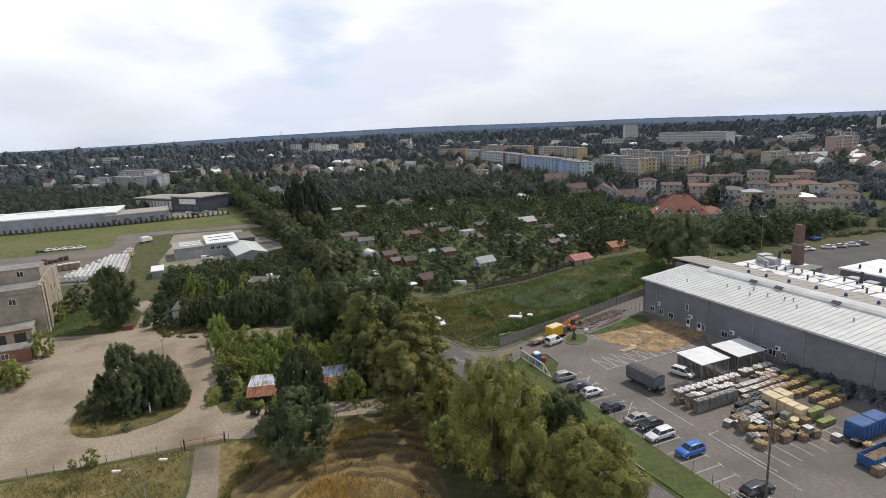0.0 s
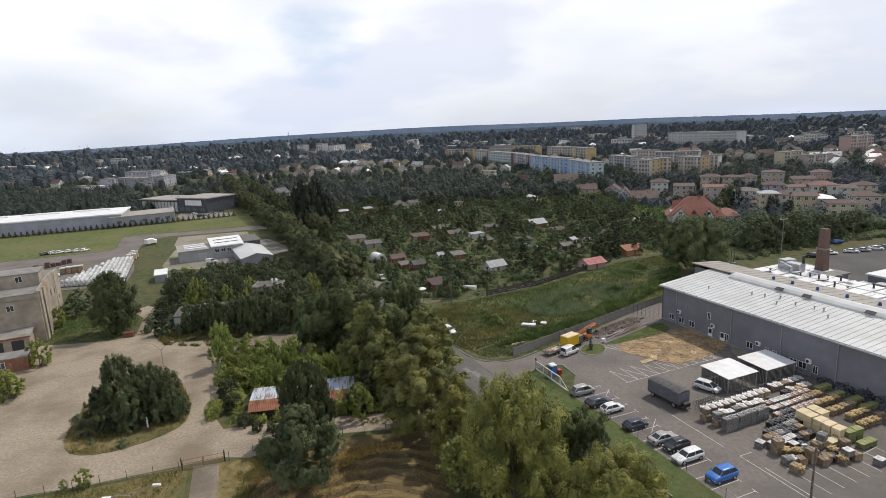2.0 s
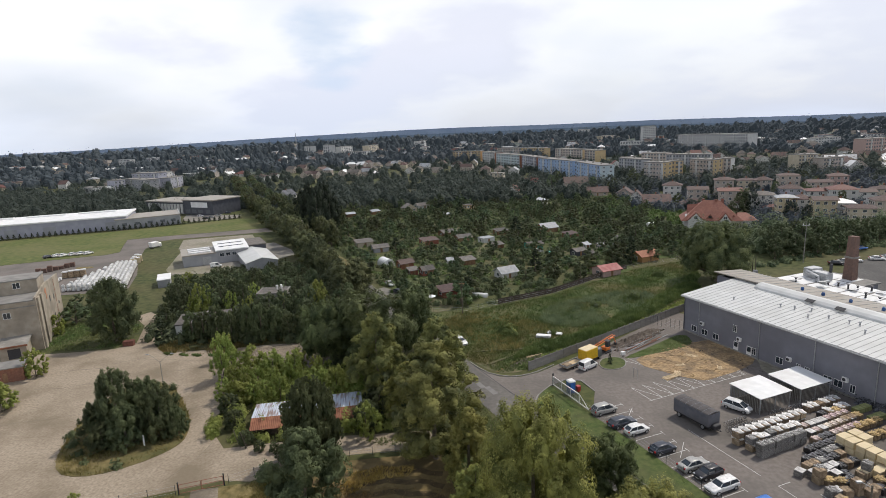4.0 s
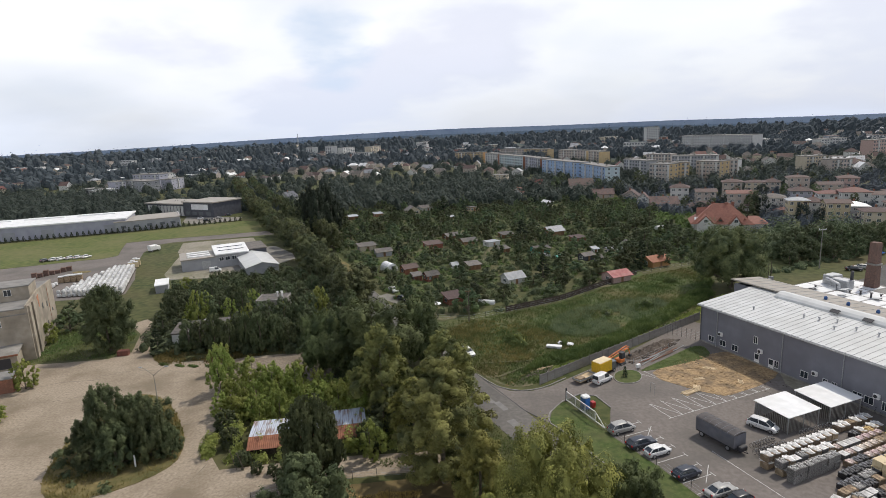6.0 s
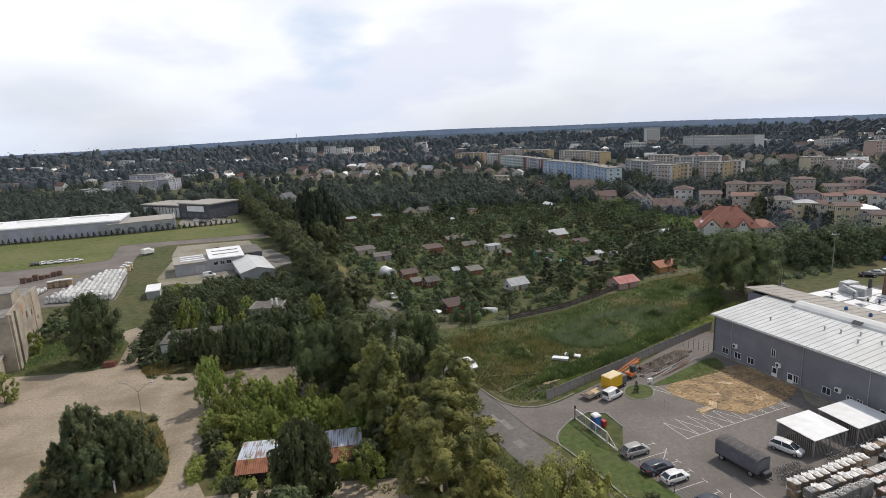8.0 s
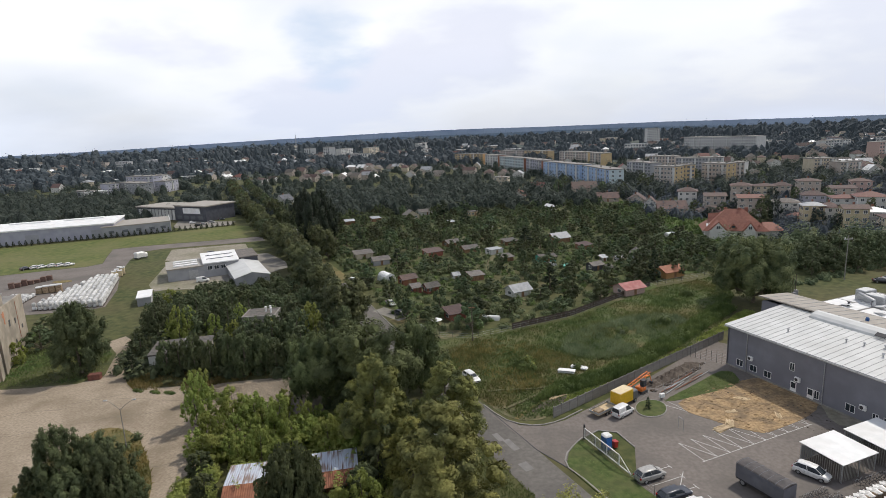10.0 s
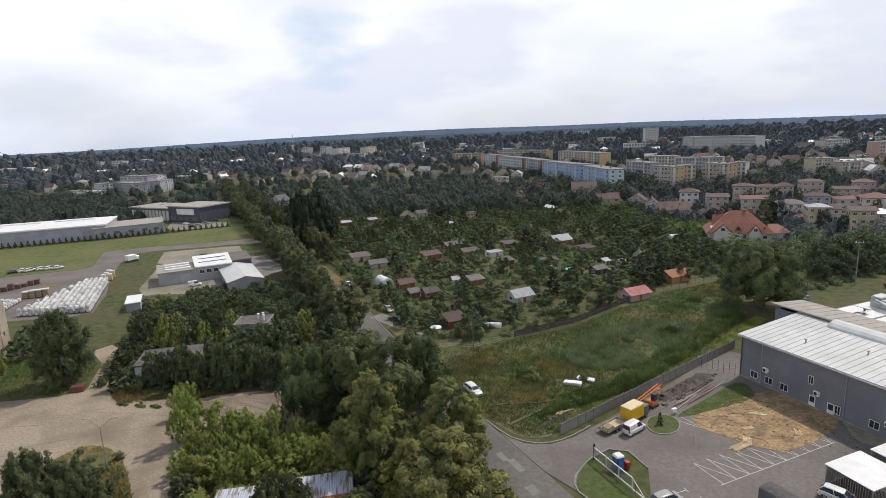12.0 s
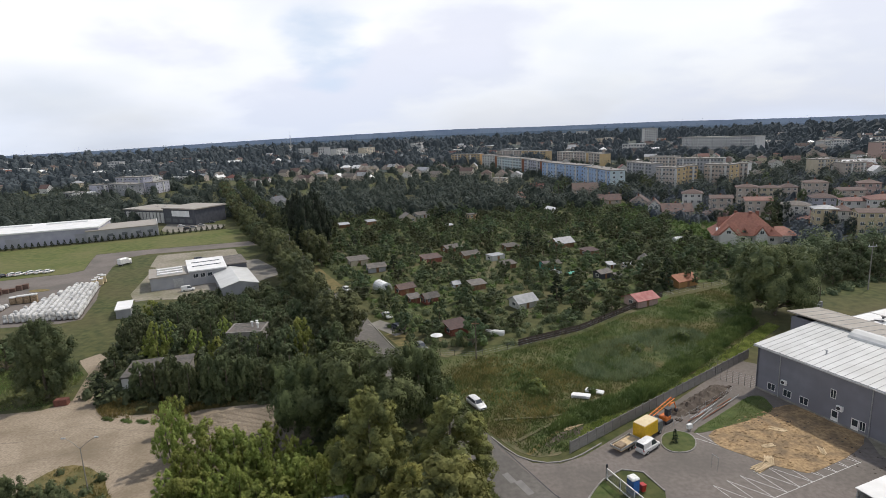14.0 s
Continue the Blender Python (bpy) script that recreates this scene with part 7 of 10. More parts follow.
DRY_MEADOW = rounded([(-2, 134), (1, 119), (8, 114), (20, 119), (26, 126), (20, 137), (12, 142), (2, 142)], 2)
REEDS = rounded([(22, 131), (25, 142), (39, 151), (54, 154), (58, 147), (46, 137), (33, 127)], 2)
grass_stuff("meadow_grass", "tall unmown grass in the meadow", MEADOW, 60000, 0.20, (0.25, 0.75), M["leaf_meadow"], 34, thin=0.55)
grass_stuff("meadow_dry_grass", "dry yellow-brown grass near the road end of the meadow", DRY_MEADOW, 5500, 0.14, (0.3, 0.9), M["leaf_dry"], 44, thin=2.0)
grass_stuff("meadow_reeds", "pale grey-green reeds in the middle of the meadow", REEDS, 11000, 0.16, (0.6, 1.3), M["leaf_reed"], 43, "reeds", thin=2.0)
grass_stuff("bank_grass", "sunlit grass strip along the concrete fence", [(17, 109.6), (27, 115.8), (49, 130.8), (64, 142), (76, 152), (75, 155), (49.5, 133.3), (32, 120), (19.5, 113.6)], 9000, 0.16, (0.2, 0.5), M["leaf_fresh"], 45)
grass_stuff("field_grass", "rough grass on the dry strip by the yard", [(-38.5, 73), (-37, 72.5), (-34, 64), (-40, 46), (-90, 44), (-90, 57), (-61, 67.4), (-50, 70)], 26000, 0.14, (0.15, 0.6), M["leaf_dry"], 41)
grass_stuff("roadside_grass_blades", "rough grass under the lime trees", [(-17, 84.5), (-3, 86), (2.6, 100), (7.4, 90), (20.5, 62), (27.5, 46), (12, 40), (3, 62), (-1, 80)], 16000, 0.14, (0.15, 0.5), M["leaf_meadow"], 42)
grass_stuff("island_grass", "dry and green grass on the yard island", ISLAND, 13000, 0.14, (0.2, 0.7), M["leaf_dry"], 46)
grass_stuff("belt_edge_grass", "dry grass and weeds before the tree belt", rounded([(-68, 124.5), (-58, 122.2), (-51, 121.8), (-49, 125), (-31, 127.5), (-34, 130), (-52, 130), (-68, 132)], 1), 7000, 0.16, (0.2, 0.8), M["leaf_dry"], 47)
grass_stuff("verge_blades", "rough grass on the kerbed verge", VERGE, 5000, 0.10, (0.16, 0.26), M["leaf_meadow"], 48)
shrub_stuff("bank_hedge", "dense green weeds and bushes on the bank in the meadow", clumps([(13, 112), (20.7, 115), (32.1, 121), (49.2, 134.8), (72.3, 155.5), (70, 158), (46.5, 136.8), (30, 123.5), (19, 118)], 1.0, (1.0, 1.8), (0.7, 1.3), RNG), 90, M["leaf_hedge"], 35, leaf=0.07)
grass_stuff("bank_growth", "dense tall weeds along the bank", [(13, 112), (20.7, 114.6), (32.1, 120.4), (49.2, 134.2), (72.3, 154.9), (69.6, 158.4), (46, 137.2), (29.5, 123.9), (18.5, 118.4)], 24000, 0.22, (0.7, 1.5), M["leaf_hedge"], 62, "weeds", thin=0.5)
shrub_stuff("island_scrub", "low bushes on the yard island", clumps(ISLAND, 3.4, (1.2, 2.4), (0.6, 1.6), RNG, 0.6), 90, M["leaf_dark"], 36, "scrub")
shrub_stuff("meadow_bushes", "single leafy bushes standing in the meadow", [(13.8, 126.2, 4.6, 2.0), (12.6, 126.6, 2.6, 1.4), (50.7, 147, 3.6, 1.8), (39.2, 143.4, 2.8, 1.3), (65.8, 168.5, 4.0, 1.6), (61, 163.5, 2.4, 1.1), (24, 124.5, 1.8, 1.2)], 420, M["leaf_hedge"], 49, "bushes", leaf=0.09)
shrub_stuff("verge_weeds", "weeds along the verge and fence", clumps(VERGE, 3.0, (0.4, 0.9), (0.1, 0.25), RNG, 0.15), 14, M["leaf"], 37, "weeds")
shrub_stuff("yard_scrub", "overgrown green scrub round the rusty sheds", clumps([(-40, 85), (-24, 86), (-10, 88), (-8, 98), (-26, 108), (-34, 103), (-42, 95)], 2.0, (1.2, 3.0), (0.8, 3.0), RNG), 190, M["leaf_fresh"], 38, "scrub", leaf=0.10)
shrub_stuff("roadside_scrub", "dark shrubs under the roadside trees", clumps([(-6, 88), (0, 92), (-4, 104), (-22, 132), (-30, 130), (-24, 112), (-14, 100)], 2.2, (1.6, 3.2), (1.0, 3.0), RNG), 90, M["leaf"], 39)


def far_woods(name, label, count, near, far, size, quads, seed, keep):
    rng = random.Random(seed)
    out = []
    while len(out) < count:
        a, d = radians(rng.uniform(-45, 48)), 1 / rng.uniform(1 / far, 1 / near)
        x, y = d * math.sin(a), d * math.cos(a)
        if keep(x, y, d):
            s = rng.uniform(*size) * (1 + d / 4000)
            out.append((x, y, s, s * rng.uniform(0.7, 1.1)))
    # both leaf colours carry haze blue, the farther one more
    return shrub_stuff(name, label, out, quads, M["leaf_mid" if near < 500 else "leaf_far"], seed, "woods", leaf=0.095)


def open_left(x, y):
    return not inside(x, y, [(-300, 205), (-300, 275), (-285, 270), (-283, 310), (-150, 385), (-85, 330), (-62, 215), (-95, 178), (-130, 172)])


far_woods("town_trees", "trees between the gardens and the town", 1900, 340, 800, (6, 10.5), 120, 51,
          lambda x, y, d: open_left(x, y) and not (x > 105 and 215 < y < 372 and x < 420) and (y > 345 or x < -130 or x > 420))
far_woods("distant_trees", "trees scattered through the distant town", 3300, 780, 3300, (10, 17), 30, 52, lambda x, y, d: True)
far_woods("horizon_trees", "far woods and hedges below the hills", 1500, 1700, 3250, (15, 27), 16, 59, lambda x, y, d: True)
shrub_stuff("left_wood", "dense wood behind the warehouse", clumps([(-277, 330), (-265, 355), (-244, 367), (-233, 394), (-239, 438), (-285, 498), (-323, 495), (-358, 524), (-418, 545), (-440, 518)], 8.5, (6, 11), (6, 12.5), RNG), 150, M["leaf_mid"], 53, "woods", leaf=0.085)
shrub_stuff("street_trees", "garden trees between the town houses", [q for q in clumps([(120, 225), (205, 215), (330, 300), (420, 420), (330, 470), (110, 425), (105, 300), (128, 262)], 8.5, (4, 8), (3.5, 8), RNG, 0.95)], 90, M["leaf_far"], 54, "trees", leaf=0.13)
shrub_stuff("villa_trees", "dark trees below the villa and the town houses", clumps([(90, 196), (92, 205), (112, 222), (136, 226), (190, 214), (215, 208), (150, 199), (118, 190)], 6.5, (6, 10), (5, 10), RNG), 480, M["leaf"], 55, "trees", leaf=0.065)
shrub_stuff("overgrown_plots", "overgrown light green shrubs between gardens and villa", clumps([(74, 205), (108, 212), (124, 236), (118, 262), (132, 272), (114, 312), (165, 332), (150, 350), (105, 356), (92, 300), (97, 262)], 3.6, (2.0, 4.6), (1.0, 3.2), RNG), 90, M["leaf_hedge"], 56, leaf=0.11)
grass_path = ribbon([(5.2, 116.4), (9, 116.8), (13.5, 116.6), (18, 117.4), (21.5, 119.6), (24.5, 122.6)], 0.5)
sheet("trodden_path", grass_path[0] + grass_path[1][::-1], 0.2, M["path_soil"], "trodden path through the meadow grass", "path", low=0.0)
grass_path = ribbon([(7.6, 109.8), (10.2, 111.7), (14.2, 114.5), (18, 117.2)], 0.6)
sheet("trodden_path", grass_path[0] + grass_path[1][::-1], 0.18, M["path_soil"], "trodden path beside the ditch", "path", low=0.0)
shrub_stuff("lot_hedge", "low clipped hedge and bushes behind the lot", clumps([(100, 171), (117, 179), (141, 189.5), (167, 193.5), (190, 197), (190, 199), (160, 196.5), (138, 192.5), (114, 182), (99, 174)], 1.9, (1.6, 3.0), (1.0, 2.0), RNG), 60, M["leaf"], 57)
grass_stuff("grain_ears", "ripe grain stalks with heavy ears", [(-27.5, 73), (-20, 78.4), (-2.6, 79.8), (1.6, 60), (4, 46), (-24, 44)], 11000, 0.11, (0.2, 0.55), M["leaf_grain"], 58, "grain", thin=1.4)
# the sunny part of the field, given by brighter grain
GOLD_STAND = rounded([(-16.9, 63.1), (-13.8, 65.0), (-9.7, 63.9), (-4.9, 61.4), (-0.4, 62.6), (1.3, 50.0), (-18.2, 50.0), (-18.2, 60.3)], 2)
grass_stuff("golden_grain", "sunlit golden grain standing upright", GOLD_STAND, 9000, 0.12, (0.3, 0.7), M["leaf_gold"], 65, "grain", thin=0.8)
grass_stuff("golden_grain", "golden fringe of grain at the field edge", [(-16.3, 72.6), (-14.7, 76.1), (-11.3, 77.4), (-5.8, 77.3), (-6.6, 75.2), (-11.0, 74.5), (-14.1, 71.8)], 1600, 0.12, (0.3, 0.6), M["leaf_gold"], 66, "grain", thin=0.8)
grass_stuff("margin_grass", "dry brown grass beside the gate and drive", [(-32.6, 74.6), (-29, 75.2), (-20, 79.4), (-19, 77.5), (-24.5, 73), (-27, 62), (-21.5, 46), (-24, 47), (-29.4, 65)], 9000, 0.13, (0.2, 0.6), M["leaf_dry"], 59)
for x, y, h, w in ((140, 330, 8, 7), (146, 345, 9, 8), (176, 335, 8, 7), (168, 300, 9, 7), (158, 290, 10, 8), (205, 335, 8, 7), (200, 300, 9, 7), (212, 318, 9, 8), (236, 345, 9, 8), (196, 268, 10, 8), (204, 276, 9, 9), (140, 400, 11, 10), (150, 425, 12, 11), (166, 440, 12, 11),
                   (196, 442, 12, 11), (208, 436, 11, 10), (232, 436, 11, 10), (130, 300, 8, 8), (138, 288, 8, 7), (146, 270, 9, 8), (120, 380, 10, 9), (110, 395, 10, 9), (260, 360, 9, 8), (256, 385, 9, 8), (236, 420, 10, 9), (172, 268, 9, 7), (92, 430, 12, 11), (84, 415, 11, 10)):
    plant("broad2", x, y, h, w, group="town garden trees", label="round green tree between the town houses")
for x, y, h, w in ((112.6, 188.1, 10.4, 8.4), (117.8, 190.4, 10.9, 9.6), (124.3, 194.2, 10.7, 9.0), (125.8, 191.4, 10.0, 9.0), (133.0, 196.1, 10.0, 9.1), (135.3, 193.9, 9.9, 7.6), (142.5, 197.8, 9.7, 7.3), (144.4, 195.6, 9.6, 9.2), (151.9, 199.6, 9.4, 7.6), (156.7, 200.5, 9.4, 7.6), (162.6, 203.2, 9.1, 9.1), (110.7, 182.3, 7.5, 6.5), (118.7, 183.9, 7.7, 7.4), (127.2, 185.5, 7.6, 6.6), (135.9, 187.1, 7.3, 6.6), (145.9, 190.1, 6.6, 5.2)):
    plant("broad1", x, y, h, w, group="lot edge trees", label="dark green tree at the edge of the back lot")
for x, y, h, w in ((153.4, 342.5, 7.7, 6.3), (170.0, 342.3, 7.7, 8.0), (190.2, 349.7, 7.1, 5.6), (188.6, 330.0, 8.7, 8.4), (221.7, 360.0, 7.3, 5.7), (232.0, 349.3, 6.4, 5.3), (149.9, 295.1, 8.1, 8.5), (157.8, 277.1, 9.9, 8.0), (162.5, 255.4, 7.8, 7.4), (164.8, 245.7, 7.5, 6.7), (181.3, 241.5, 7.9, 7.0), (176.0, 245.7, 6.0, 5.4), (132.6, 349.9, 7.8, 6.3), (130.1, 285.0, 6.4, 6.4), (170.6, 288.8, 6.5, 5.0), (237.1, 382.4, 7.0, 5.7), (239.6, 311.9, 4.4, 3.4), (190.7, 282.7, 5.8, 4.8), (241.0, 433.7, 6.2, 5.4), (236.9, 468.4, 6.7, 6.8), (147.2, 444.2, 11.3, 9.7), (164.0, 472.0, 10.5, 8.3), (123.6, 399.4, 10.6, 8.7), (115.3, 362.0, 8.8, 9.3), (101.9, 366.8, 7.5, 5.8), (86.7, 366.1, 8.2, 7.7)):
    plant("town_tree", x, y, h, w, group="town garden trees", label="dark round tree between the town houses")
grass_stuff("lawn_growth", "rough grass round the birch and the path", [(-112, 127.5), (-97, 127), (-80, 128.4), (-76.6, 131.4), (-81, 143), (-88, 150.6), (-104, 166), (-126, 150)], 15000, 0.2, (0.2, 0.6), M["leaf_meadow"], 63)
grass_stuff("site_grass_growth", "trampled grass beside the building site", [(35.4, 110.3), (43.3, 115.4), (50.3, 120.5), (52.8, 120.2), (52.0, 115.8), (47, 113.4), (42, 111.9), (38.0, 110.5)], 4000, 0.1, (0.12, 0.3), M["leaf_meadow"], 64, thin=2.0)


# ---- vehicles ----
def wheel_meshes(r, w):
    n = 14
    ring = lambda rr, y: [(rr * math.cos(2 * math.pi * k / n), y, rr * math.sin(2 * math.pi * k / n)) for k in range(n)]
    t = Shape()
    vs = ring(r * 0.94, -w / 2) + ring(r, -w / 4) + ring(r, w / 4) + ring(r * 0.94, w / 2)
    t.add(vs, [tuple(range(n)), tuple(range(4 * n - 1, 3 * n - 1, -1))] + [(a * n + i, (a + 1) * n + i, (a + 1) * n + (i + 1) % n, a * n + (i + 1) % n) for a in range(3) for i in range(n)])
    q = Shape()
    vs = ring(r * 0.62, -w / 2 - 0.015) + ring(r * 0.62, w / 2 + 0.015)
    q.add(vs, [tuple(range(n)), tuple(range(2 * n - 1, n - 1, -1))] + [(i, n + i, n + (i + 1) % n, (i + 1) % n) for i in range(n)])
    return t.mesh("tyre", M["tyre"]), q.mesh("rim", M["rim"])


WHEELS = {}


def wheel(parent, x, y, r=0.32, w=0.21):
    if (r, w) not in WHEELS:
        WHEELS[r, w] = wheel_meshes(r, w)
    a, b = WHEELS[r, w]
    o = part("tyre", a, None, parent)
    o.location = (x, y, r)
    part("rim", b, None, o)


def loft(sections):
    """Skins rings of equal length into a closed hull."""
    s, n = Shape(), len(sections[0])
    fs = [tuple(range(n - 1, -1, -1)), tuple((len(sections) - 1) * n + i for i in range(n))]
    for k in range(len(sections) - 1):
        fs += [(k * n + i, k * n + (i + 1) % n, (k + 1) * n + (i + 1) % n, (k + 1) * n + i) for i in range(n)]
    return s.add([v for r in sections for v in r], fs)


# side lines: x of nose to tail, bonnet height, and the cabin's foot and roof, for each body style
STYLES = {
    "sedan": dict(l=4.55, w=1.78, belt=[(0, .62), (.03, .74), (.28, .92), (.80, .98), (.98, .90), (1, .70)], cab=(.27, .40, .70, .86), roof=1.43),
    "hatch": dict(l=4.05, w=1.72, belt=[(0, .62), (.03, .76), (.25, .93), (.85, .98), (.98, .93), (1, .70)], cab=(.23, .38, .82, .97), roof=1.45),
    "estate": dict(l=4.75, w=1.82, belt=[(0, .64), (.03, .76), (.27, .95), (.85, 1.0), (.98, .96), (1, .70)], cab=(.26, .39, .88, .97), roof=1.48),
    "suv": dict(l=4.3, w=1.85, belt=[(0, .72), (.03, .92), (.24, 1.08), (.85, 1.12), (.98, 1.08), (1, .80)], cab=(.24, .37, .86, .97), roof=1.66),
    "mpv": dict(l=4.4, w=1.80, belt=[(0, .66), (.03, .82), (.18, 1.0), (.85, 1.08), (.98, 1.02), (1, .75)], cab=(.15, .36, .87, .98), roof=1.64),
    "van": dict(l=4.25, w=1.80, belt=[(0, .66), (.03, .84), (.20, 1.04), (.85, 1.10), (.99, 1.08), (1, .75)], cab=(.18, .34, .97, .995), roof=1.85),
}


def bent(stations, u):
    """A height between the stations of a side line."""
    for (a, za), (b, zb) in zip(stations, stations[1:]):
        if u <= b:
            k = (u - a) / (b - a)
            return za + (zb - za) * (3 * k * k - 2 * k * k * k)
    return stations[-1][1]


CARS = {}


def car_meshes(style, colour):
    """The meshes of a car of one style and colour: hull, glass, roof, pillars, sills, bumpers, lamps, mirrors."""
    st = STYLES[style]
    L, W, R = st["l"], st["w"], st["roof"]
    px = lambda u: L / 2 - u * L
    paint, out = M["car_" + colour], {}
    # hull: rounded in plan and in section
    secs = []
    for u in (0, .012, .04, .10, .18, .27, .40, .55, .70, .82, .92, .97, .99, 1):
        z = bent(st["belt"], u)
        end = min(u, 1 - u)
        k = W / 2 * (1 - 0.20 * max(0.0, 1 - end / 0.05) ** 2 - 0.05 * max(0.0, 1 - end / 0.16))
        low = 0.22 + 0.16 * max(0.0, 1 - end / 0.03)
        X = px(u)
        half = [(k * 0.88, low), (k * 0.97, low + 0.10), (k, 0.52), (k, z * 0.74), (k * 0.975, z * 0.86), (k * 0.90, z * 0.955), (k * 0.72, z)]
        secs.append([(X, -a, b) for a, b in half] + [(X, a, b) for a, b in reversed(half)])
    out["body"] = [(loft(secs[::-1]), paint, 50)]
    # glasshouse and roof
    a, b, c, d = (px(u) for u in st["cab"])
    zb = bent(st["belt"], st["cab"][0]) - 0.03
    zt = bent(st["belt"], st["cab"][3]) - 0.03
    k0, k1 = W / 2 * 0.885, W / 2 * 0.70
    low = [(a, k0 * 0.86, zb), (a - 0.35 * (a - b), k0, zb), ((a + d) / 2, k0, (zb + zt) / 2 + 0.02), (d + 0.25, k0 * 0.98, zt), (d, k0 * 0.86, zt)]
    top = [(b, k1 * 0.90, R - 0.10), (b - 0.20, k1, R - 0.065), ((b + c) / 2, k1 * 1.02, R - 0.035), (c + 0.20, k1, R - 0.075), (c, k1 * 0.90, R - 0.12)]
    n = len(low)
    ring = lambda q: [(X, -Y, Z) for X, Y, Z in q] + [(X, Y, Z) for X, Y, Z in reversed(q)]
    lo, hi = ring(low), ring(top)
    m = 2 * n
    out["glasshouse"] = [(Shape().add(lo + hi, [tuple(range(m)), tuple(range(2 * m - 1, m - 1, -1))] + [(i, m + i, m + (i + 1) % m, (i + 1) % m) for i in range(m)]), M["glass"], 25)]
    crown = [[(X, Y * s, Z + h) for X, Y, Z in hi] for s, h in ((1.035, -0.02), (1.0, 0.035), (0.72, 0.065), (0.30, 0.08))]
    out["roof_panel"] = [(loft(crown), paint, 60)]
    # pillars: front, middle and rear, on both sides
    pil = []
    for q in (-1, 1):
        for i, j, w in ((0, 0, 0.05), (2, 2, 0.055), (4, 4, 0.10 if style in ("sedan", "hatch") else 0.08)):
            (x0, y0, z0), (x1, y1, z1) = low[i], top[j]
            pil.append((Shape().tube([(x0, q * (y0 + 0.012), z0), ((x0 + x1) / 2, q * ((y0 + y1) / 2 + 0.012), (z0 + z1) / 2 + 0.01), (x1, q * (y1 + 0.012), z1)], w * 0.75, 5), paint, 60))
    if style == "van":
        s0 = b - 0.85
        pil = pil[:1] + pil[3:4]
        side = [(s0, k0 + 0.015, zb), (d - 0.01, k0 + 0.015, zt), (d - 0.01, k1 + 0.06, R - 0.06), (s0, k1 + 0.06, R - 0.04)]
        out["cargo_side"] = [(Shape().add([(X, q * Y, Z) for X, Y, Z in side] + [(X, q * (Y - 0.03), Z) for X, Y, Z in side], [(0, 1, 2, 3), (7, 6, 5, 4), (0, 4, 5, 1), (1, 5, 6, 2), (2, 6, 7, 3), (3, 7, 4, 0)]), paint, 30) for q in (-1, 1)]
    out["pillar"] = pil
    # dark arches, sills and bumper inserts
    for q in (-1, 1):
        for u in (.18, .80):
            X = px(u)
            arc = [(X + 0.39 * math.cos(t), q * (W / 2 * 0.985), 0.34 + 0.37 * math.sin(t)) for t in (math.pi * k / 8 for k in range(9))]
            out.setdefault("wheel_arch", []).append((Shape().add([(x, y - q * 0.06, z) for x, y, z in arc] + [(x, y + q * 0.008, z) for x, y, z in arc], [tuple(range(9)), tuple(range(17, 8, -1))] + [(i, 9 + i, 9 + (i + 1) % 9, (i + 1) % 9) for i in range(9)]), M["dark"], 30))
        out.setdefault("sill", []).append((Shape().box(px(.72), q * W * 0.488 - 0.03, 0.20, px(.26), q * W * 0.488 + 0.03, 0.34), M["dark"], 30))
        out.setdefault("headlight", []).append((Shape().box(px(.055), q * W * 0.34 - 0.17, 0.60, px(.004), q * W * 0.34 + 0.17, 0.60 + 0.14, 0.03), M["lamp_clear"], 30))
        out.setdefault("tail_light", []).append((Shape().box(px(.997), q * W * 0.37 - 0.13, 0.70, px(.955), q * W * 0.37 + 0.13, 0.95, 0.03), M["lamp_red"], 30))
        out.setdefault("mirror", []).append((Shape().box(a - 0.32, q * (W / 2 + 0.07) - 0.10, zb + 0.02, a - 0.16, q * (W / 2 + 0.07) + 0.10, zb + 0.17, 0.03), paint, 30))
        out.setdefault("door_handle", []).append((Shape().box((a + d) / 2 - 0.35, q * W * 0.497 - 0.015, zb * 0.82, (a + d) / 2 - 0.17, q * W * 0.497 + 0.015, zb * 0.82 + 0.03), M["dark"], 30))
    out["grille"] = [(Shape().box(px(.03), -W * 0.24, 0.42, px(0) + 0.01, W * 0.24, 0.58, 0.02), M["dark"], 30)]
    out["number_plate"] = [(Shape().box(px(0), -0.26, 0.30, px(0) + 0.02, 0.26, 0.41), M["white"], 30), (Shape().box(px(1) - 0.02, -0.26, 0.48, px(1), 0.26, 0.59), M["white"], 30)]
    made = {}
    for name, pieces in out.items():
        for s, material, angle in pieces:
            me = s.mesh(name, material)
            me.polygons.foreach_set("use_smooth", [True] * len(me.polygons))
            me.set_sharp_from_angle(angle=radians(angle))
            made.setdefault(name, []).append(me)
    return made


def car(style, colour, x, y, turn, label, group="parked cars", category="car"):
    """A car with its nose towards local +x, centred on x, y."""
    st = STYLES[style]
    L, W = st["l"], st["w"]
    o = thing("delivery_van" if style == "van" else "car", label, category, (x, y, 0.04), turn, group)
    if (style, colour) not in CARS:
        CARS[style, colour] = car_meshes(style, colour)
    near = y < 130
    for name, meshes in CARS[style, colour].items():
        if near or name in ("body", "glasshouse", "roof_panel", "pillar", "cargo_side", "headlight", "tail_light"):
            for me in meshes:
                part(name, me, None, o)
    for q in (-1, 1):
        for u in (.18, .80):
            wheel(o, L / 2 - u * L, q * (W / 2 - 0.1))
    return o


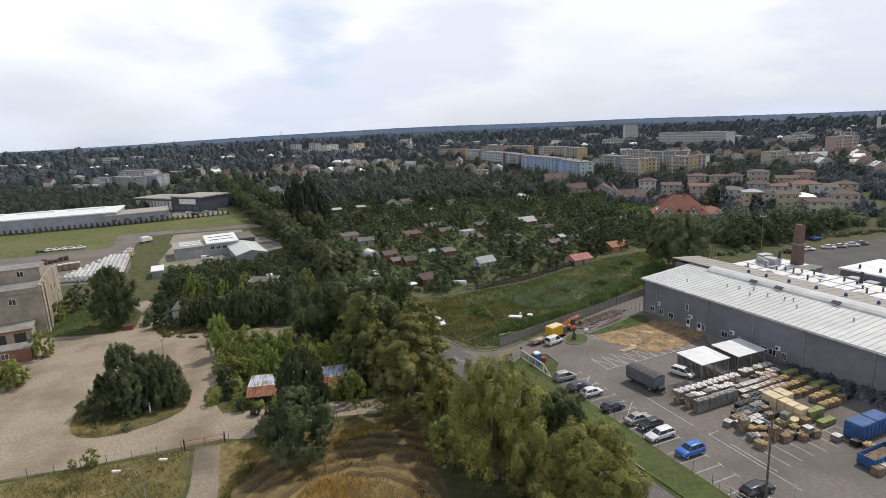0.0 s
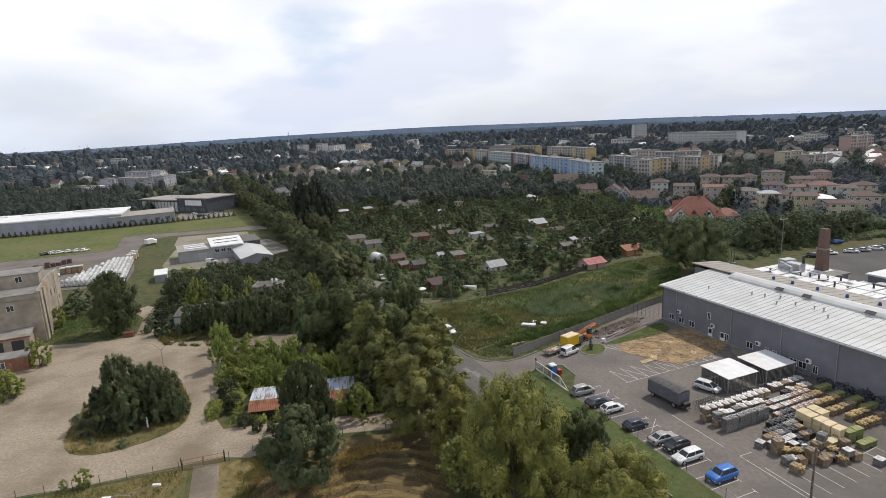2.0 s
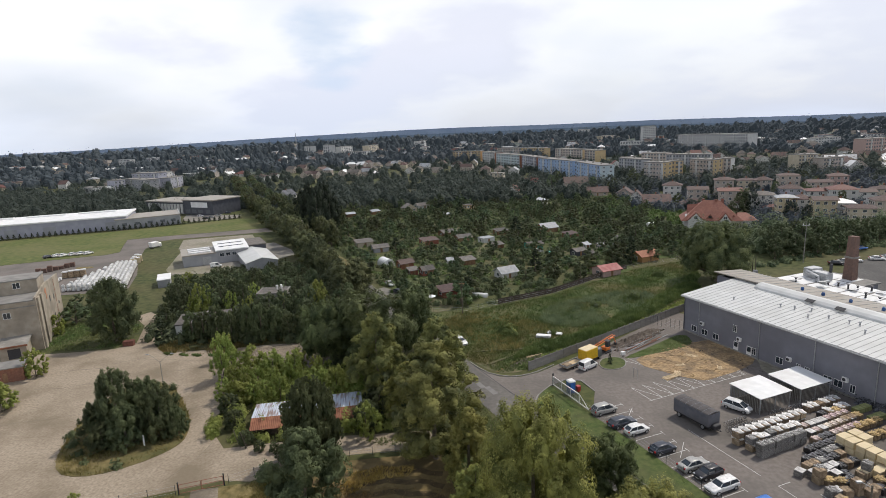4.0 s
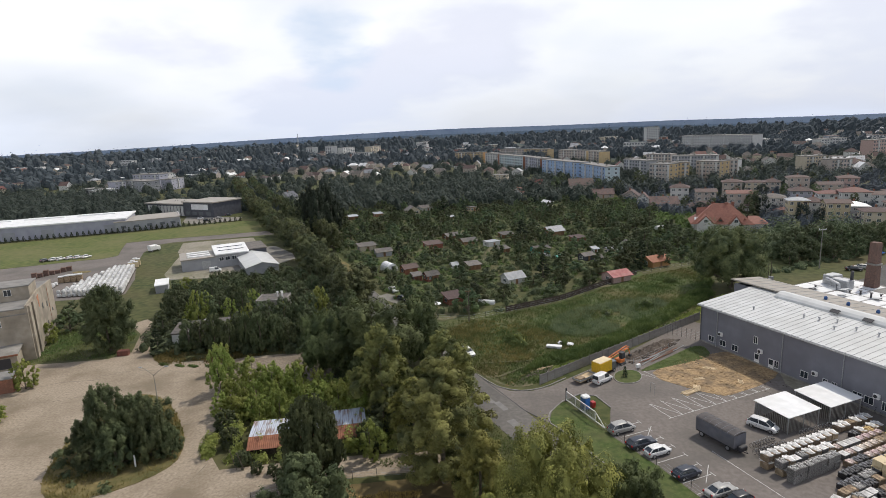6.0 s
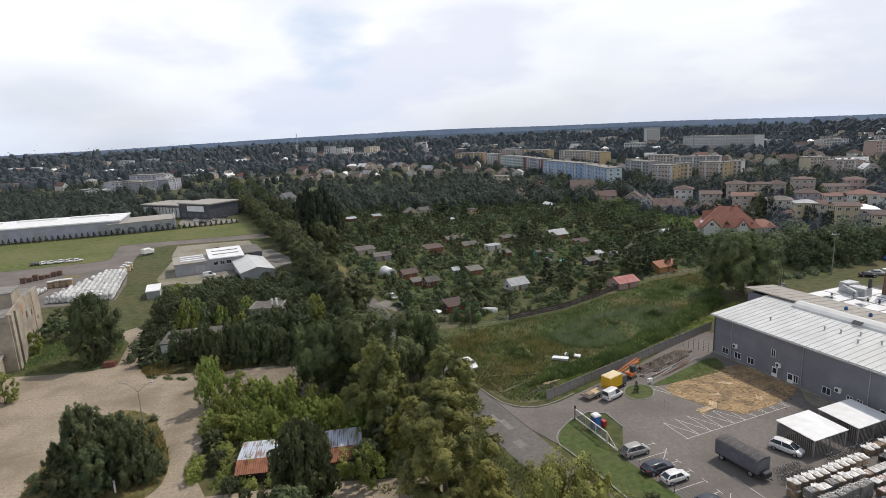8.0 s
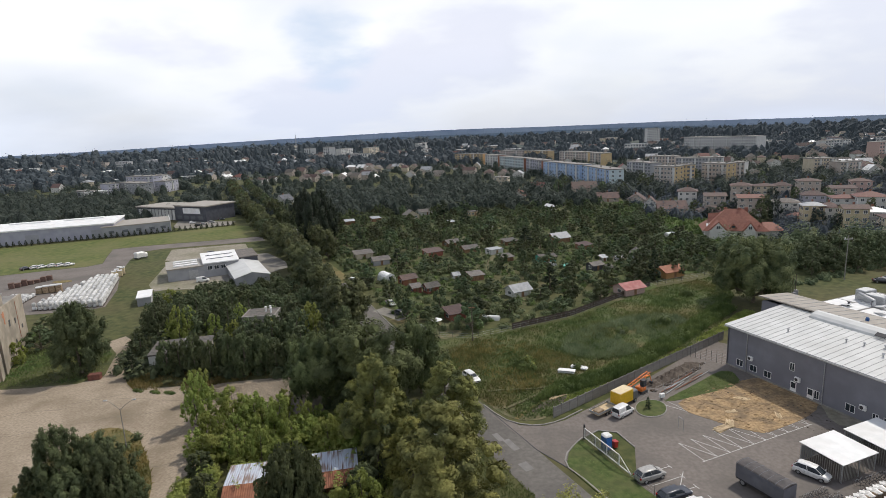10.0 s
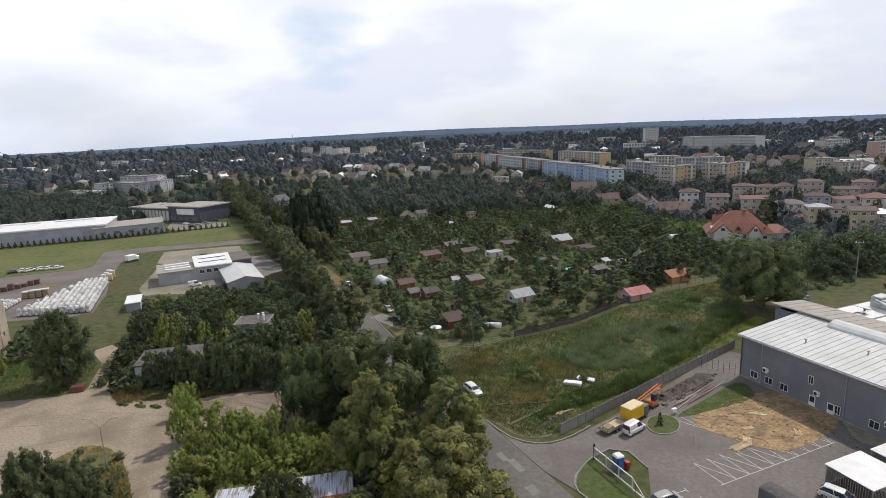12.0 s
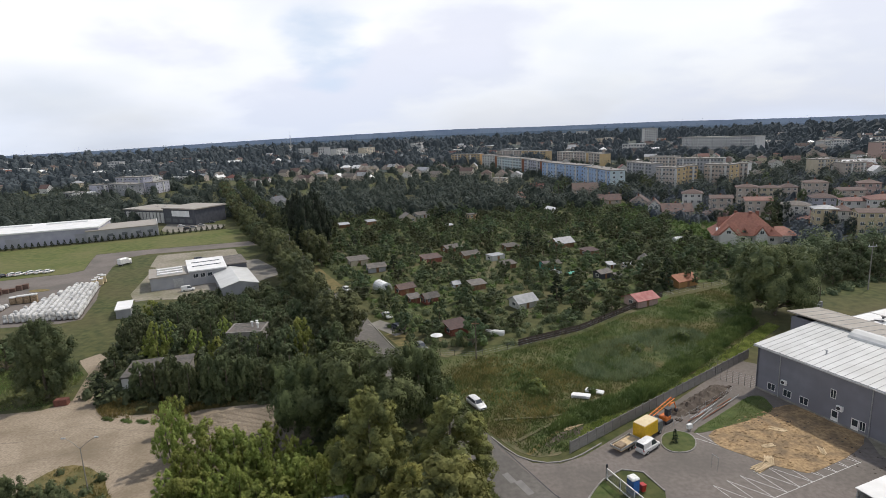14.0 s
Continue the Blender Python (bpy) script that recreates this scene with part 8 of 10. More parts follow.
def canvas_trailer(x, y, turn):
    o = thing("covered_trailer", "grey tarpaulin-covered two-axle trailer with a dark roof", "trailer", (x, y, 0.04), turn)
    part("chassis", Shape().box(-3.3, -1.1, 0.65, 3.3, 1.1, 0.95), M["dark"], o)
    prof = [(-1.25, 0.95), (1.25, 0.95), (1.25, 2.85), (1.08, 2.98), (0.5, 3.10), (0, 3.13), (-0.5, 3.10), (-1.08, 2.98), (-1.25, 2.85)]
    n = len(prof)
    part("canvas_cover", Shape().add([(-3.3, p, z) for p, z in prof] + [(3.3, p, z) for p, z in prof], [tuple(range(n - 1, -1, -1)), tuple(range(n, 2 * n))] + [(i, (i + 1) % n, n + (i + 1) % n, n + i) for i in range(n)]), M["tarp"], o)
    part("roof_cover", Shape().add([(X, p, z + 0.012) for X in (-3.32, 3.32) for p, z in prof[2:]], [tuple(range(6, -1, -1)), tuple(range(7, 14))] + [(i, i + 1, 8 + i, 7 + i) for i in range(6)] + [(0, 7, 13, 6)]), M["tarp_dark"], o, "dark weathered tarpaulin roof")
    for k in range(7):
        X = -3.2 + 1.066 * k
        part("bow", Shape().tube([(X, p * 1.015, z + 0.01) for p, z in prof[2:]], 0.035, 5), M["tarp"], o)
    for X in (-2.3, 2.2):
        for q in (-1, 1):
            wheel(o, X, q * 1.0, 0.46, 0.26)
    part("drawbar", Shape().tube([(3.3, 0.6, 0.7), (4.7, 0, 0.55), (3.3, -0.6, 0.7)], 0.06, 6), M["dark"], o)
    part("winch", Shape().box(3.35, -0.7, 0.6, 4.1, 0.7, 1.3, 0.1), M["dark"], o)


def box_truck(x, y, turn, box_m="car_yellow", roof_m="crate_pale", cab_m="car_grey", label="yellow box-bodied works truck with an open rear"):
    o = thing("box_truck", label, "truck", (x, y, 0.04), turn)
    part("chassis", Shape().box(-2.6, -0.85, 0.5, 2.9, 0.85, 0.75), M["dark"], o)
    part("box_body", Shape().box(-2.3, -1.05, 0.75, 1.4, 1.05, 2.85, 0.08), M[box_m], o)
    part("roof", Shape().box(-2.25, -1.0, 2.85, 1.35, 1.0, 2.91), M[roof_m], o, "pale roof skin")
    part("cab", Shape().box(1.45, -0.95, 0.55, 2.9, 0.95, 2.2, 0.12), M[cab_m], o)
    part("windscreen", Shape().box(2.86, -0.8, 1.35, 2.93, 0.8, 2.0), M["glass"], o)
    for X in (-1.6, 2.1):
        for q in (-1, 1):
            wheel(o, X, q * 0.9, 0.38, 0.24)


def flat_trailer(x, y, turn):
    o = thing("flatbed_trailer", "small aluminium flatbed trailer with drop sides", "trailer", (x, y, 0.04), turn)
    part("bed", Shape().box(-2.4, -1.0, 0.55, 2.4, 1.0, 0.65), M["timber"], o)
    for a in ((-2.4, -1.0, 2.4, -0.95), (-2.4, 0.95, 2.4, 1.0), (-2.4, -0.95, -2.35, 0.95), (2.35, -0.95, 2.4, 0.95)):
        part("side_board", Shape().box(a[0], a[1], 0.65, a[2], a[3], 1.0), M["steel"], o)
    for X in (-0.4, 0.4):
        for q in (-1, 1):
            wheel(o, X, q * 1.1, 0.30, 0.2)
    part("drawbar", Shape().tube([(2.4, 0, 0.6), (3.6, 0, 0.5)], 0.06, 6), M["steel"], o)
    part("load", Shape().box(-2.0, -0.6, 0.65, -0.4, 0.6, 1.0, 0.08), M["crate_wood"], o, "stack of boards")


def mini_digger(x, y, turn):
    o = thing("mini_digger", "orange mini excavator with its boom stretched out", "excavator", (x, y, 0.04), turn)
    for q in (-1, 1):
        part("track", Shape().box(-1.0, q * 0.7 - 0.18, 0, 1.0, q * 0.7 + 0.18, 0.5, 0.12), M["tyre"], o)
    part("house_body", Shape().box(-0.9, -0.7, 0.55, 0.6, 0.7, 1.2, 0.1), M["car_orange"], o)
    part("cab", Shape().box(-0.3, -0.65, 1.2, 0.7, 0.1, 2.4, 0.08), M["glass"], o)
    part("cab_roof", Shape().box(-0.4, -0.72, 2.4, 0.8, 0.18, 2.48), M["dark"], o)
    part("boom", Shape().tube([(0.6, 0.3, 1.0), (1.8, 0.3, 2.4), (3.0, 0.3, 2.3)], [0.16, 0.14, 0.1], 6), M["car_orange"], o)
    part("arm", Shape().tube([(3.0, 0.3, 2.3), (3.6, 0.3, 1.0)], [0.1, 0.08], 6), M["car_orange"], o)
    part("bucket", Shape().box(3.3, 0.0, 0.5, 3.9, 0.6, 1.0, 0.1), M["dark"], o)


def loader_crane(x, y, turn):
    o = thing("conveyor_boom", "long orange lattice conveyor boom on a low base", "conveyor", (x, y, 0.04), turn)
    part("base", Shape().box(-1.0, -0.6, 0, 1.0, 0.6, 0.9, 0.1), M["dark"], o)
    for q in (-0.3, 0.3):
        part("rail", Shape().tube([(-1.2, q, 1.2), (5.8, q, 2.2)], 0.09, 5), M["car_orange"], o)
    for k in range(9):
        part("rung", Shape().tube([(-1.0 + 0.8 * k, -0.3, 1.23 + 0.114 * k), (-1.0 + 0.8 * k, 0.3, 1.23 + 0.114 * k)], 0.05, 5), M["car_orange"], o)
    part("prop", Shape().tube([(0.4, 0, 0.9), (1.6, 0, 1.6)], 0.08, 5), M["dark"], o)


# parked cars
car("suv", "blue", 36.6, 65.2, 200, "bright blue crossover parked in a marked stall", "cars in the stalls")
car("estate", "white", 34.2, 69.6, 200, "white estate car parked in a marked stall", "cars in the stalls")
car("hatch", "black", 33.8, 72.3, 200, "black hatchback parked beside a white estate", "cars in the stalls")
car("sedan", "silver", 32.6, 74.2, 20, "silver saloon parked in a marked stall", "cars in the stalls")
car("hatch", "navy", 30.0, 78.1, 20, "dark blue hatchback parked alone in a stall", "cars in the stalls")
car("hatch", "white", 28.1, 83.3, 20, "white older hatchback with dark windows", "cars in the stalls")
car("estate", "navy", 26.6, 85.5, 20, "dark estate car parked beside a white hatchback", "cars in the stalls")
car("mpv", "silver", 25.0, 89.6, 20, "silver people carrier beside the gate", "cars in the stalls")
car("estate", "black", 40.8, 56.5, 20, "black estate car parked behind the barrier", "cars in the stalls")
car("van", "white", 27.0, 106.4, 35, "white delivery van with a glazed cab", "delivery vans")
car("mpv", "white", 46.6, 88.7, -50, "white boxy off-road car with its door open", "parked cars")
car("estate", "white", 2.4, 121.7, -62, "white estate car at the meadow edge", "parked cars")
car("sedan", "white", -17.8, 170.9, -60, "white saloon on the roadside", "parked cars")
car("hatch", "navy", -14.2, 161.5, -50, "dark blue hatchback on the roadside", "parked cars")
car("hatch", "grey", -8.1, 148.7, -60, "grey-blue hatchback beside the garden fence", "parked cars")
car("hatch", "white", -32.9, 197.6, -55, "white hatchback on the garden drive", "parked cars")
car("sedan", "black", -52.1, 240.3, 20, "black saloon on the roadside", "parked cars")
car("estate", "silver", -61.7, 257.6, -60, "silver estate car on the roadside", "parked cars")
car("hatch", "black", -172.9, 237.2, 60, "black hatchback parked in a row beside the field", "cars beside the field")
car("hatch", "white", -170.1, 238.8, 60, "white hatchback parked in a row beside the field", "cars beside the field")
car("hatch", "white", -167.7, 239.3, 60, "white hatchback parked in a row beside the field", "cars beside the field")
car("hatch", "white", -164.3, 240.8, 60, "white hatchback parked in a row beside the field", "cars beside the field")
car("hatch", "white", -161.3, 241.3, 60, "white hatchback parked in a row beside the field", "cars beside the field")
car("hatch", "white", -158.2, 241.8, 60, "white hatchback parked in a row beside the field", "cars beside the field")
car("van", "white", -86.8, 206.0, 20, "white delivery van in front of the workshop", "delivery vans")
car("estate", "black", -103.0, 252.6, 30, "black estate car behind the workshop", "parked cars")
car("sedan", "black", 123.7, 171.8, -20, "black saloon parked on the lot behind the hall", "cars behind the hall")
car("sedan", "silver", 127.7, 173.4, -20, "silver saloon parked on the lot behind the hall", "cars behind the hall")
car("sedan", "white", 131.3, 174.3, -20, "white saloon parked on the lot behind the hall", "cars behind the hall")
car("sedan", "white", 139.2, 175.1, -20, "white saloon parked on the lot behind the hall", "cars behind the hall")
car("sedan", "silver", 143.7, 175.8, -20, "silver saloon parked on the lot behind the hall", "cars behind the hall")
car("sedan", "white", 149.2, 177.2, -20, "white saloon parked on the lot behind the hall", "cars behind the hall")
car("sedan", "grey", 153.4, 178.1, -20, "grey saloon parked on the lot behind the hall", "cars behind the hall")
car("estate", "blue", 145.1, 189.4, 15, "blue estate car behind the hall", "cars behind the hall")
car("hatch", "black", -145.5, 335.0, 20, "black car parked at the dark warehouse", "cars at the warehouse")
car("hatch", "silver", -143.7, 338.7, 20, "silver car parked at the dark warehouse", "cars at the warehouse")
car("hatch", "white", -153.6, 345.5, 20, "white car parked at the dark warehouse", "cars at the warehouse")
car("hatch", "silver", -141.6, 344.7, 20, "silver car parked at the dark warehouse", "cars at the warehouse")
car("hatch", "navy", -139.9, 355.6, 20, "navy car parked at the dark warehouse", "cars at the warehouse")
canvas_trailer(38.4, 85.7, -64)
box_truck(28.2, 109.8, 35)
box_truck(-132.6, 249.6, 62, "car_white", "white_panel", "car_white", "white box truck parked at the field edge")
flat_trailer(23.9, 107.3, 35)
mini_digger(32.8, 113.8, 35)
loader_crane(30.9, 114.0, 36)


# ---- the parking lot and its goods ----
V21 = (math.cos(radians(21)), math.sin(radians(21)))       # across the lot, towards the hall
U21 = (math.sin(radians(21)), -math.cos(radians(21)))      # along the lot, towards the camera
MARKS = thing("lot_markings", "white painted stall lines on the asphalt", "road marking", kind="structure")
TOP = 0.038


def line(x0, y0, x1, y1, w=0.09):
    k = math.dist((x0, y0), (x1, y1))
    nx, ny = -(y1 - y0) / k * w / 2, (x1 - x0) / k * w / 2
    part("line", Shape().prism([(x0 - nx, y0 - ny), (x1 - nx, y1 - ny), (x1 + nx, y1 + ny), (x0 + nx, y0 + ny)], TOP - 0.02, TOP + 0.005), M["paint_line"], MARKS)


for k in range(-2, 15):
    bx, by = 40.3 - 0.34 * 2.42 * k, 60.2 + 0.94 * 2.42 * k
    line(bx - 0.94 * 5.1, by - 0.34 * 5.1, bx, by)
    line(bx - 0.17, by + 0.47, bx + 0.17, by - 0.47)
for k in range(6):
    bx, by = 29.5 + 2.0 * k, 90.5 - 5.2 * k
    if k in (0, 2, 3):
        line(bx - 1.6, by - 3.6, bx + 0.6, by + 0.2)
for q in ((41.6, 69.7, 46.5, 56.5), (41.6, 69.7, 43.6, 70.4), (36.2, 83.5, 40.6, 71.9), (58, 68.6, 61.4, 70.2)):
    line(*q)
for k in range(8):
    line(43.4 + 2.35 * k, 66.9 + 0.9 * k, 43.4 + 2.35 * k + 0.36 * 7, 66.9 + 0.9 * k - 0.934 * 7)
for k in range(10):
    ax, ay = 32.4 + 2.3 * k, 97.6 + 0.88 * k
    line(ax, ay, ax + 0.36 * 5, ay - 0.934 * 5, 0.09)
    if k < 9:
        line(ax, ay, ax + 2.3 + 0.36 * 5, ay + 0.88 - 0.934 * 5, 0.09)
line(32.0 + 1.8, 97.4 - 4.7, 55.2, 101.1)
line(36, 110.2, 38.2, 106.2), line(35.0, 109.0, 38.2, 106.2)


def lump_mesh(name, w, d, h, rough, seed, material, n=6):
    """A heaped load: an uneven top over a box foot."""
    rng = random.Random(seed)
    s = Shape()
    vs = [(-w / 2 + w * i / n, -d / 2 + d * j / n, h + (rough * rng.uniform(-1, 1) if 0 < i < n and 0 < j < n else 0)) for j in range(n + 1) for i in range(n + 1)]
    m = n + 1
    fs = [(j * m + i, j * m + i + 1, (j + 1) * m + i + 1, (j + 1) * m + i) for j in range(n) for i in range(n)]
    s.add(vs, fs)
    s.box(-w / 2, -d / 2, h - 0.1, w / 2, d / 2, h - 0.005)
    return s.mesh(name, material)


def mound(name, w, d, h, seed, material, rough=0.3):
    """A heap that runs out to the ground on all sides."""
    rng, n, m = random.Random(seed), 22, 10
    vs = []
    for j in range(m + 1):
        for i in range(n + 1):
            u, v = 2 * i / n - 1, 2 * j / m - 1
            k = max(0.0, 1 - u ** 4) * max(0.0, 1 - v * v)
            vs.append((u * w / 2 + rng.uniform(-0.2, 0.2) * (k > 0), v * d / 2 + rng.uniform(-0.15, 0.15) * (k > 0), -0.05 + h * k * (1 + rough * rng.uniform(-1, 1)) * (0.75 + 0.25 * math.sin(3 * u * w))))
    return mesh_of(name, vs, [(j * (n + 1) + i, j * (n + 1) + i + 1, (j + 1) * (n + 1) + i + 1, (j + 1) * (n + 1) + i) for j in range(m) for i in range(n)], material)


def slat_box(w, d, h, slats, material):
    """Crate walls as one hull whose boards stand proud of the joints between them."""
    g, rings = (h - 0.1) / slats, []
    rings += [(0.05, 0.0), (0.05, 0.1)]
    for k in range(slats):
        z0, z1 = 0.1 + g * k, 0.1 + g * (k + 1)
        rings += [(0.0, z0), (0.0, z1 - 0.035), (0.03, z1 - 0.03), (0.03, z1)]
    secs = []
    for i, z in rings:
        a, b = w / 2 - i, d / 2 - i
        secs.append([(-a, -b, z), (a, -b, z), (a, b, z), (-a, b, z)])
    return loft(secs).mesh("crate_box", material)


def loose_load(name, w, d, h, n, size, seed, material, askew=14):
    """A heap of loose pieces lying askew on a bed, filling a box to its rim."""
    rng = random.Random(seed)
    s = Shape().box(-w / 2, -d / 2, h - 0.25, w / 2, d / 2, h - 0.08)
    for _ in range(n):
        a, b, c = (size[i] * rng.uniform(0.6, 1.4) / 2 for i in range(3))
        m = pose(rng.uniform(-w / 2 + 0.12, w / 2 - 0.12), rng.uniform(-d / 2 + 0.12, d / 2 - 0.12), h + rng.uniform(-0.07, 0.05), rng.uniform(-askew, askew), rng.uniform(-askew, askew), rng.uniform(0, 180))
        s.add([m @ Vector((x * a, y * b, z * c)) for x, y, z in ((-1, -1, -1), (1, -1, -1), (1, 1, -1), (-1, 1, -1), (-1, -1, 1), (1, -1, 1), (1, 1, 1), (-1, 1, 1))],
              [(3, 2, 1, 0), (4, 5, 6, 7), (0, 1, 5, 4), (1, 2, 6, 5), (2, 3, 7, 6), (3, 0, 4, 7)])
    return s.mesh(name, material)


GOODS = {}


def goods(key, name, label, category, size, body, load):
    o = thing(name, label, category)
    part("box", body, None, o)
    if load:
        tagged(part("load", load, None, o), kind="stuff")
    GOODS[key] = [o, size, False]


goods("paper", "pallet_crate", "slatted wooden crate topped with crumpled white wrapping", "crate", (1.2, 1.1, 1.05), slat_box(1.2, 1.1, 1.0, 4, M["crate_wood"]), loose_load("load", 1.16, 1.06, 1.0, 14, (0.55, 0.5, 0.10), 1, M["paper"], 5))
goods("grey", "mesh_box", "grey steel mesh box filled with grey scrap", "mesh box", (1.2, 1.1, 1.0), slat_box(1.2, 1.1, 1.0, 6, M["mesh_grey"]), loose_load("load", 1.1, 1.0, 0.98, 26, (0.45, 0.12, 0.1), 2, M["scrap_grey"]))
goods("pink", "scrap_box", "open box heaped with pinkish scrap", "scrap box", (1.2, 1.1, 0.9), slat_box(1.2, 1.1, 0.85, 4, M["crate_wood"]), loose_load("load", 1.12, 1.02, 0.86, 24, (0.35, 0.25, 0.12), 3, M["scrap_pink"]))
goods("dark", "scrap_bin", "black plastic bin heaped with dark scrap", "scrap bin", (1.2, 1.1, 0.85), slat_box(1.2, 1.1, 0.8, 3, M["car_black"]), loose_load("load", 1.1, 1.0, 0.82, 26, (0.5, 0.2, 0.14), 4, M["scrap_dark"]))
goods("white", "pallet_crate", "pale crate covered with a white lid", "crate", (1.2, 1.1, 0.9), slat_box(1.2, 1.1, 0.85, 3, M["mesh_grey"]), lump_mesh("load", 1.18, 1.08, 0.9, 0.05, 5, M["paper"]))
goods("pale", "plywood_case", "large new plywood case with a pale lid", "case", (1.8, 1.25, 1.05), Shape().box(-0.9, -0.6, 0.12, 0.9, 0.6, 1.0, 0.03).box(-0.9, -0.55, 0, 0.9, -0.4, 0.12).box(-0.9, 0.4, 0, 0.9, 0.55, 0.12).mesh("case", M["crate_pale"]),
      Shape().box(-0.93, -0.63, 1.0, 0.93, 0.63, 1.05).mesh("lid", M["crate_pale"]))
goods("yellow", "offcut_crate", "crate heaped with yellow timber offcuts", "crate", (1.3, 1.1, 0.9), slat_box(1.3, 1.1, 0.85, 4, M["crate_wood"]), loose_load("load", 1.3, 1.1, 0.92, 30, (0.7, 0.16, 0.1), 6, M["scrap_yellow"]))
goods("green", "green_crate", "green-painted wooden crate with a flat lid", "crate", (1.5, 1.1, 0.85), slat_box(1.5, 1.1, 0.8, 3, M["crate_green"]), Shape().box(-0.77, -0.57, 0.8, 0.77, 0.57, 0.85).mesh("lid", M["crate_green"]))
goods("brown", "pallet_crate", "plain brown slatted wooden crate", "crate", (1.2, 1.1, 1.05), slat_box(1.2, 1.1, 1.0, 5, M["crate_wood"]), loose_load("load", 1.1, 1.0, 0.92, 18, (0.5, 0.3, 0.1), 7, M["scrap_wood"]))
YR = random.Random(77)


def put(key, x, y, turn=21.0, z=TOP, tilt=4.0):
    g = GOODS[key]
    m = stand(x, y, z, turn + YR.uniform(-tilt, tilt))
    o = copy_thing(g[0], m) if g[2] else g[0]
    o.matrix_basis = m
    g[2] = True
    tagged(o, group="stacked goods")
    return g[1][2]


def row(keys, x, y, n, stack=1, along=V21, step=1.3, turn=21.0, gaps=0.0):
    """n stacks of goods from a corner onwards; keys are taken at random."""
    for i in range(n):
        if YR.random() < gaps:
            continue
        z, key = TOP, YR.choice(keys)
        for k in range(stack):
            z += put(key if k == 0 or len(keys) == 1 else YR.choice(keys), x + along[0] * step * i + YR.uniform(-0.06, 0.06), y + along[1] * step * i + YR.uniform(-0.06, 0.06), turn, z)


row(("paper",), 41.6, 79.3, 11, 2)
row(("grey", "paper", "white"), 42.6, 77.7, 8, 2)
row(("grey",), 43.2, 76.1, 7, 2)
row(("pink", "pink", "white"), 53.2, 82.1, 8, 1)
row(("pink", "white", "pink"), 53.0, 80.4, 8, 1)
row(("pink", "dark"), 52.6, 78.6, 8, 1)
row(("dark",), 50.2, 76.4, 8, 1)
row(("dark", "dark", "grey"), 48.4, 74.2, 6, 1)
row(("dark", "grey", "brown"), 47.3, 72.6, 6, 1)
row(("paper", "brown", "paper"), 57.2, 87.2, 6, 1)
row(("paper", "dark"), 58.3, 85.4, 5, 1)
row(("pale",), 55.4, 77.0, 5, 2, U21, 1.3, 21)
row(("pale",), 57.5, 77.8, 2, 2, U21, 1.3, 21)
row(("yellow", "brown"), 59.6, 85.6, 3, 1, V21, 1.45)
row(("yellow", "brown"), 60.4, 83.4, 3, 1, V21, 1.45)
row(("yellow",), 60.6, 81.2, 4, 1, V21, 1.5, gaps=0.1)
row(("yellow", "brown"), 61.4, 79.0, 4, 1, V21, 1.5, gaps=0.1)
row(("yellow",), 61.8, 76.8, 4, 1, V21, 1.5, gaps=0.15)
row(("yellow", "brown"), 61.6, 74.4, 4, 1, V21, 1.5, gaps=0.25)
row(("green",), 64.6, 86.2, 2, 1, V21, 1.7)
row(("green",), 64.9, 83.6, 2, 1, V21, 1.7)
row(("green",), 66.4, 81.6, 2, 1, V21, 1.7)
row(("green",), 67.2, 79.6, 2, 1, V21, 1.7)
row(("green",), 58.6, 71.8, 2, 2, V21, 1.6)
row(("green", "brown"), 59.3, 70.2, 2, 1, V21, 1.6)
row(("brown", "dark", "yellow"), 67.5, 77.0, 2, 1, V21, 1.6)
row(("dark", "dark", "white"), 47.2, 71.2, 4, 1)
for gx, gy in [(46.0 + 1.6 * i + 0.5 * j, 70.6 + 0.05 * i - 1.55 * j) for j in range(3) for i in range(7)]:
    if gx > 58.2 or YR.random() < 0.22:
        continue
    z = TOP
    for k in range(YR.choice((1, 1, 1, 2, 2))):
        z += put(YR.choice(("brown", "dark", "white", "brown", "grey", "yellow", "pale")), gx + YR.uniform(-0.3, 0.3), gy + YR.uniform(-0.3, 0.3), 21 + YR.uniform(-16, 16), z)
row(("dark", "brown"), 51.6, 72.4, 3, 1)
for key, x, y, n in (("white", 45.6, 71.6, 1), ("brown", 47.0, 70.0, 2), ("white", 48.6, 71.4, 1), ("yellow", 48.0, 69.6, 1), ("white", 49.9, 70.9, 1), ("white", 47.6, 67.6, 1), ("dark", 49.8, 69.2, 1), ("dark", 51.0, 69.8, 1),
                     ("yellow", 47.2, 65.6, 1), ("brown", 46.9, 65.9, 1), ("brown", 51.4, 67.0, 1), ("brown", 52.4, 67.6, 1), ("yellow", 54.2, 67.2, 1), ("white", 58.6, 66.4, 1), ("dark", 60.4, 65.0, 1), ("yellow", 61.2, 63.8, 1),
                     ("brown", 53.0, 70.5, 1), ("brown", 54.2, 71.4, 1)):
    z = TOP
    for _ in range(n):
        z += put(key, x, y, 21, z, 14)


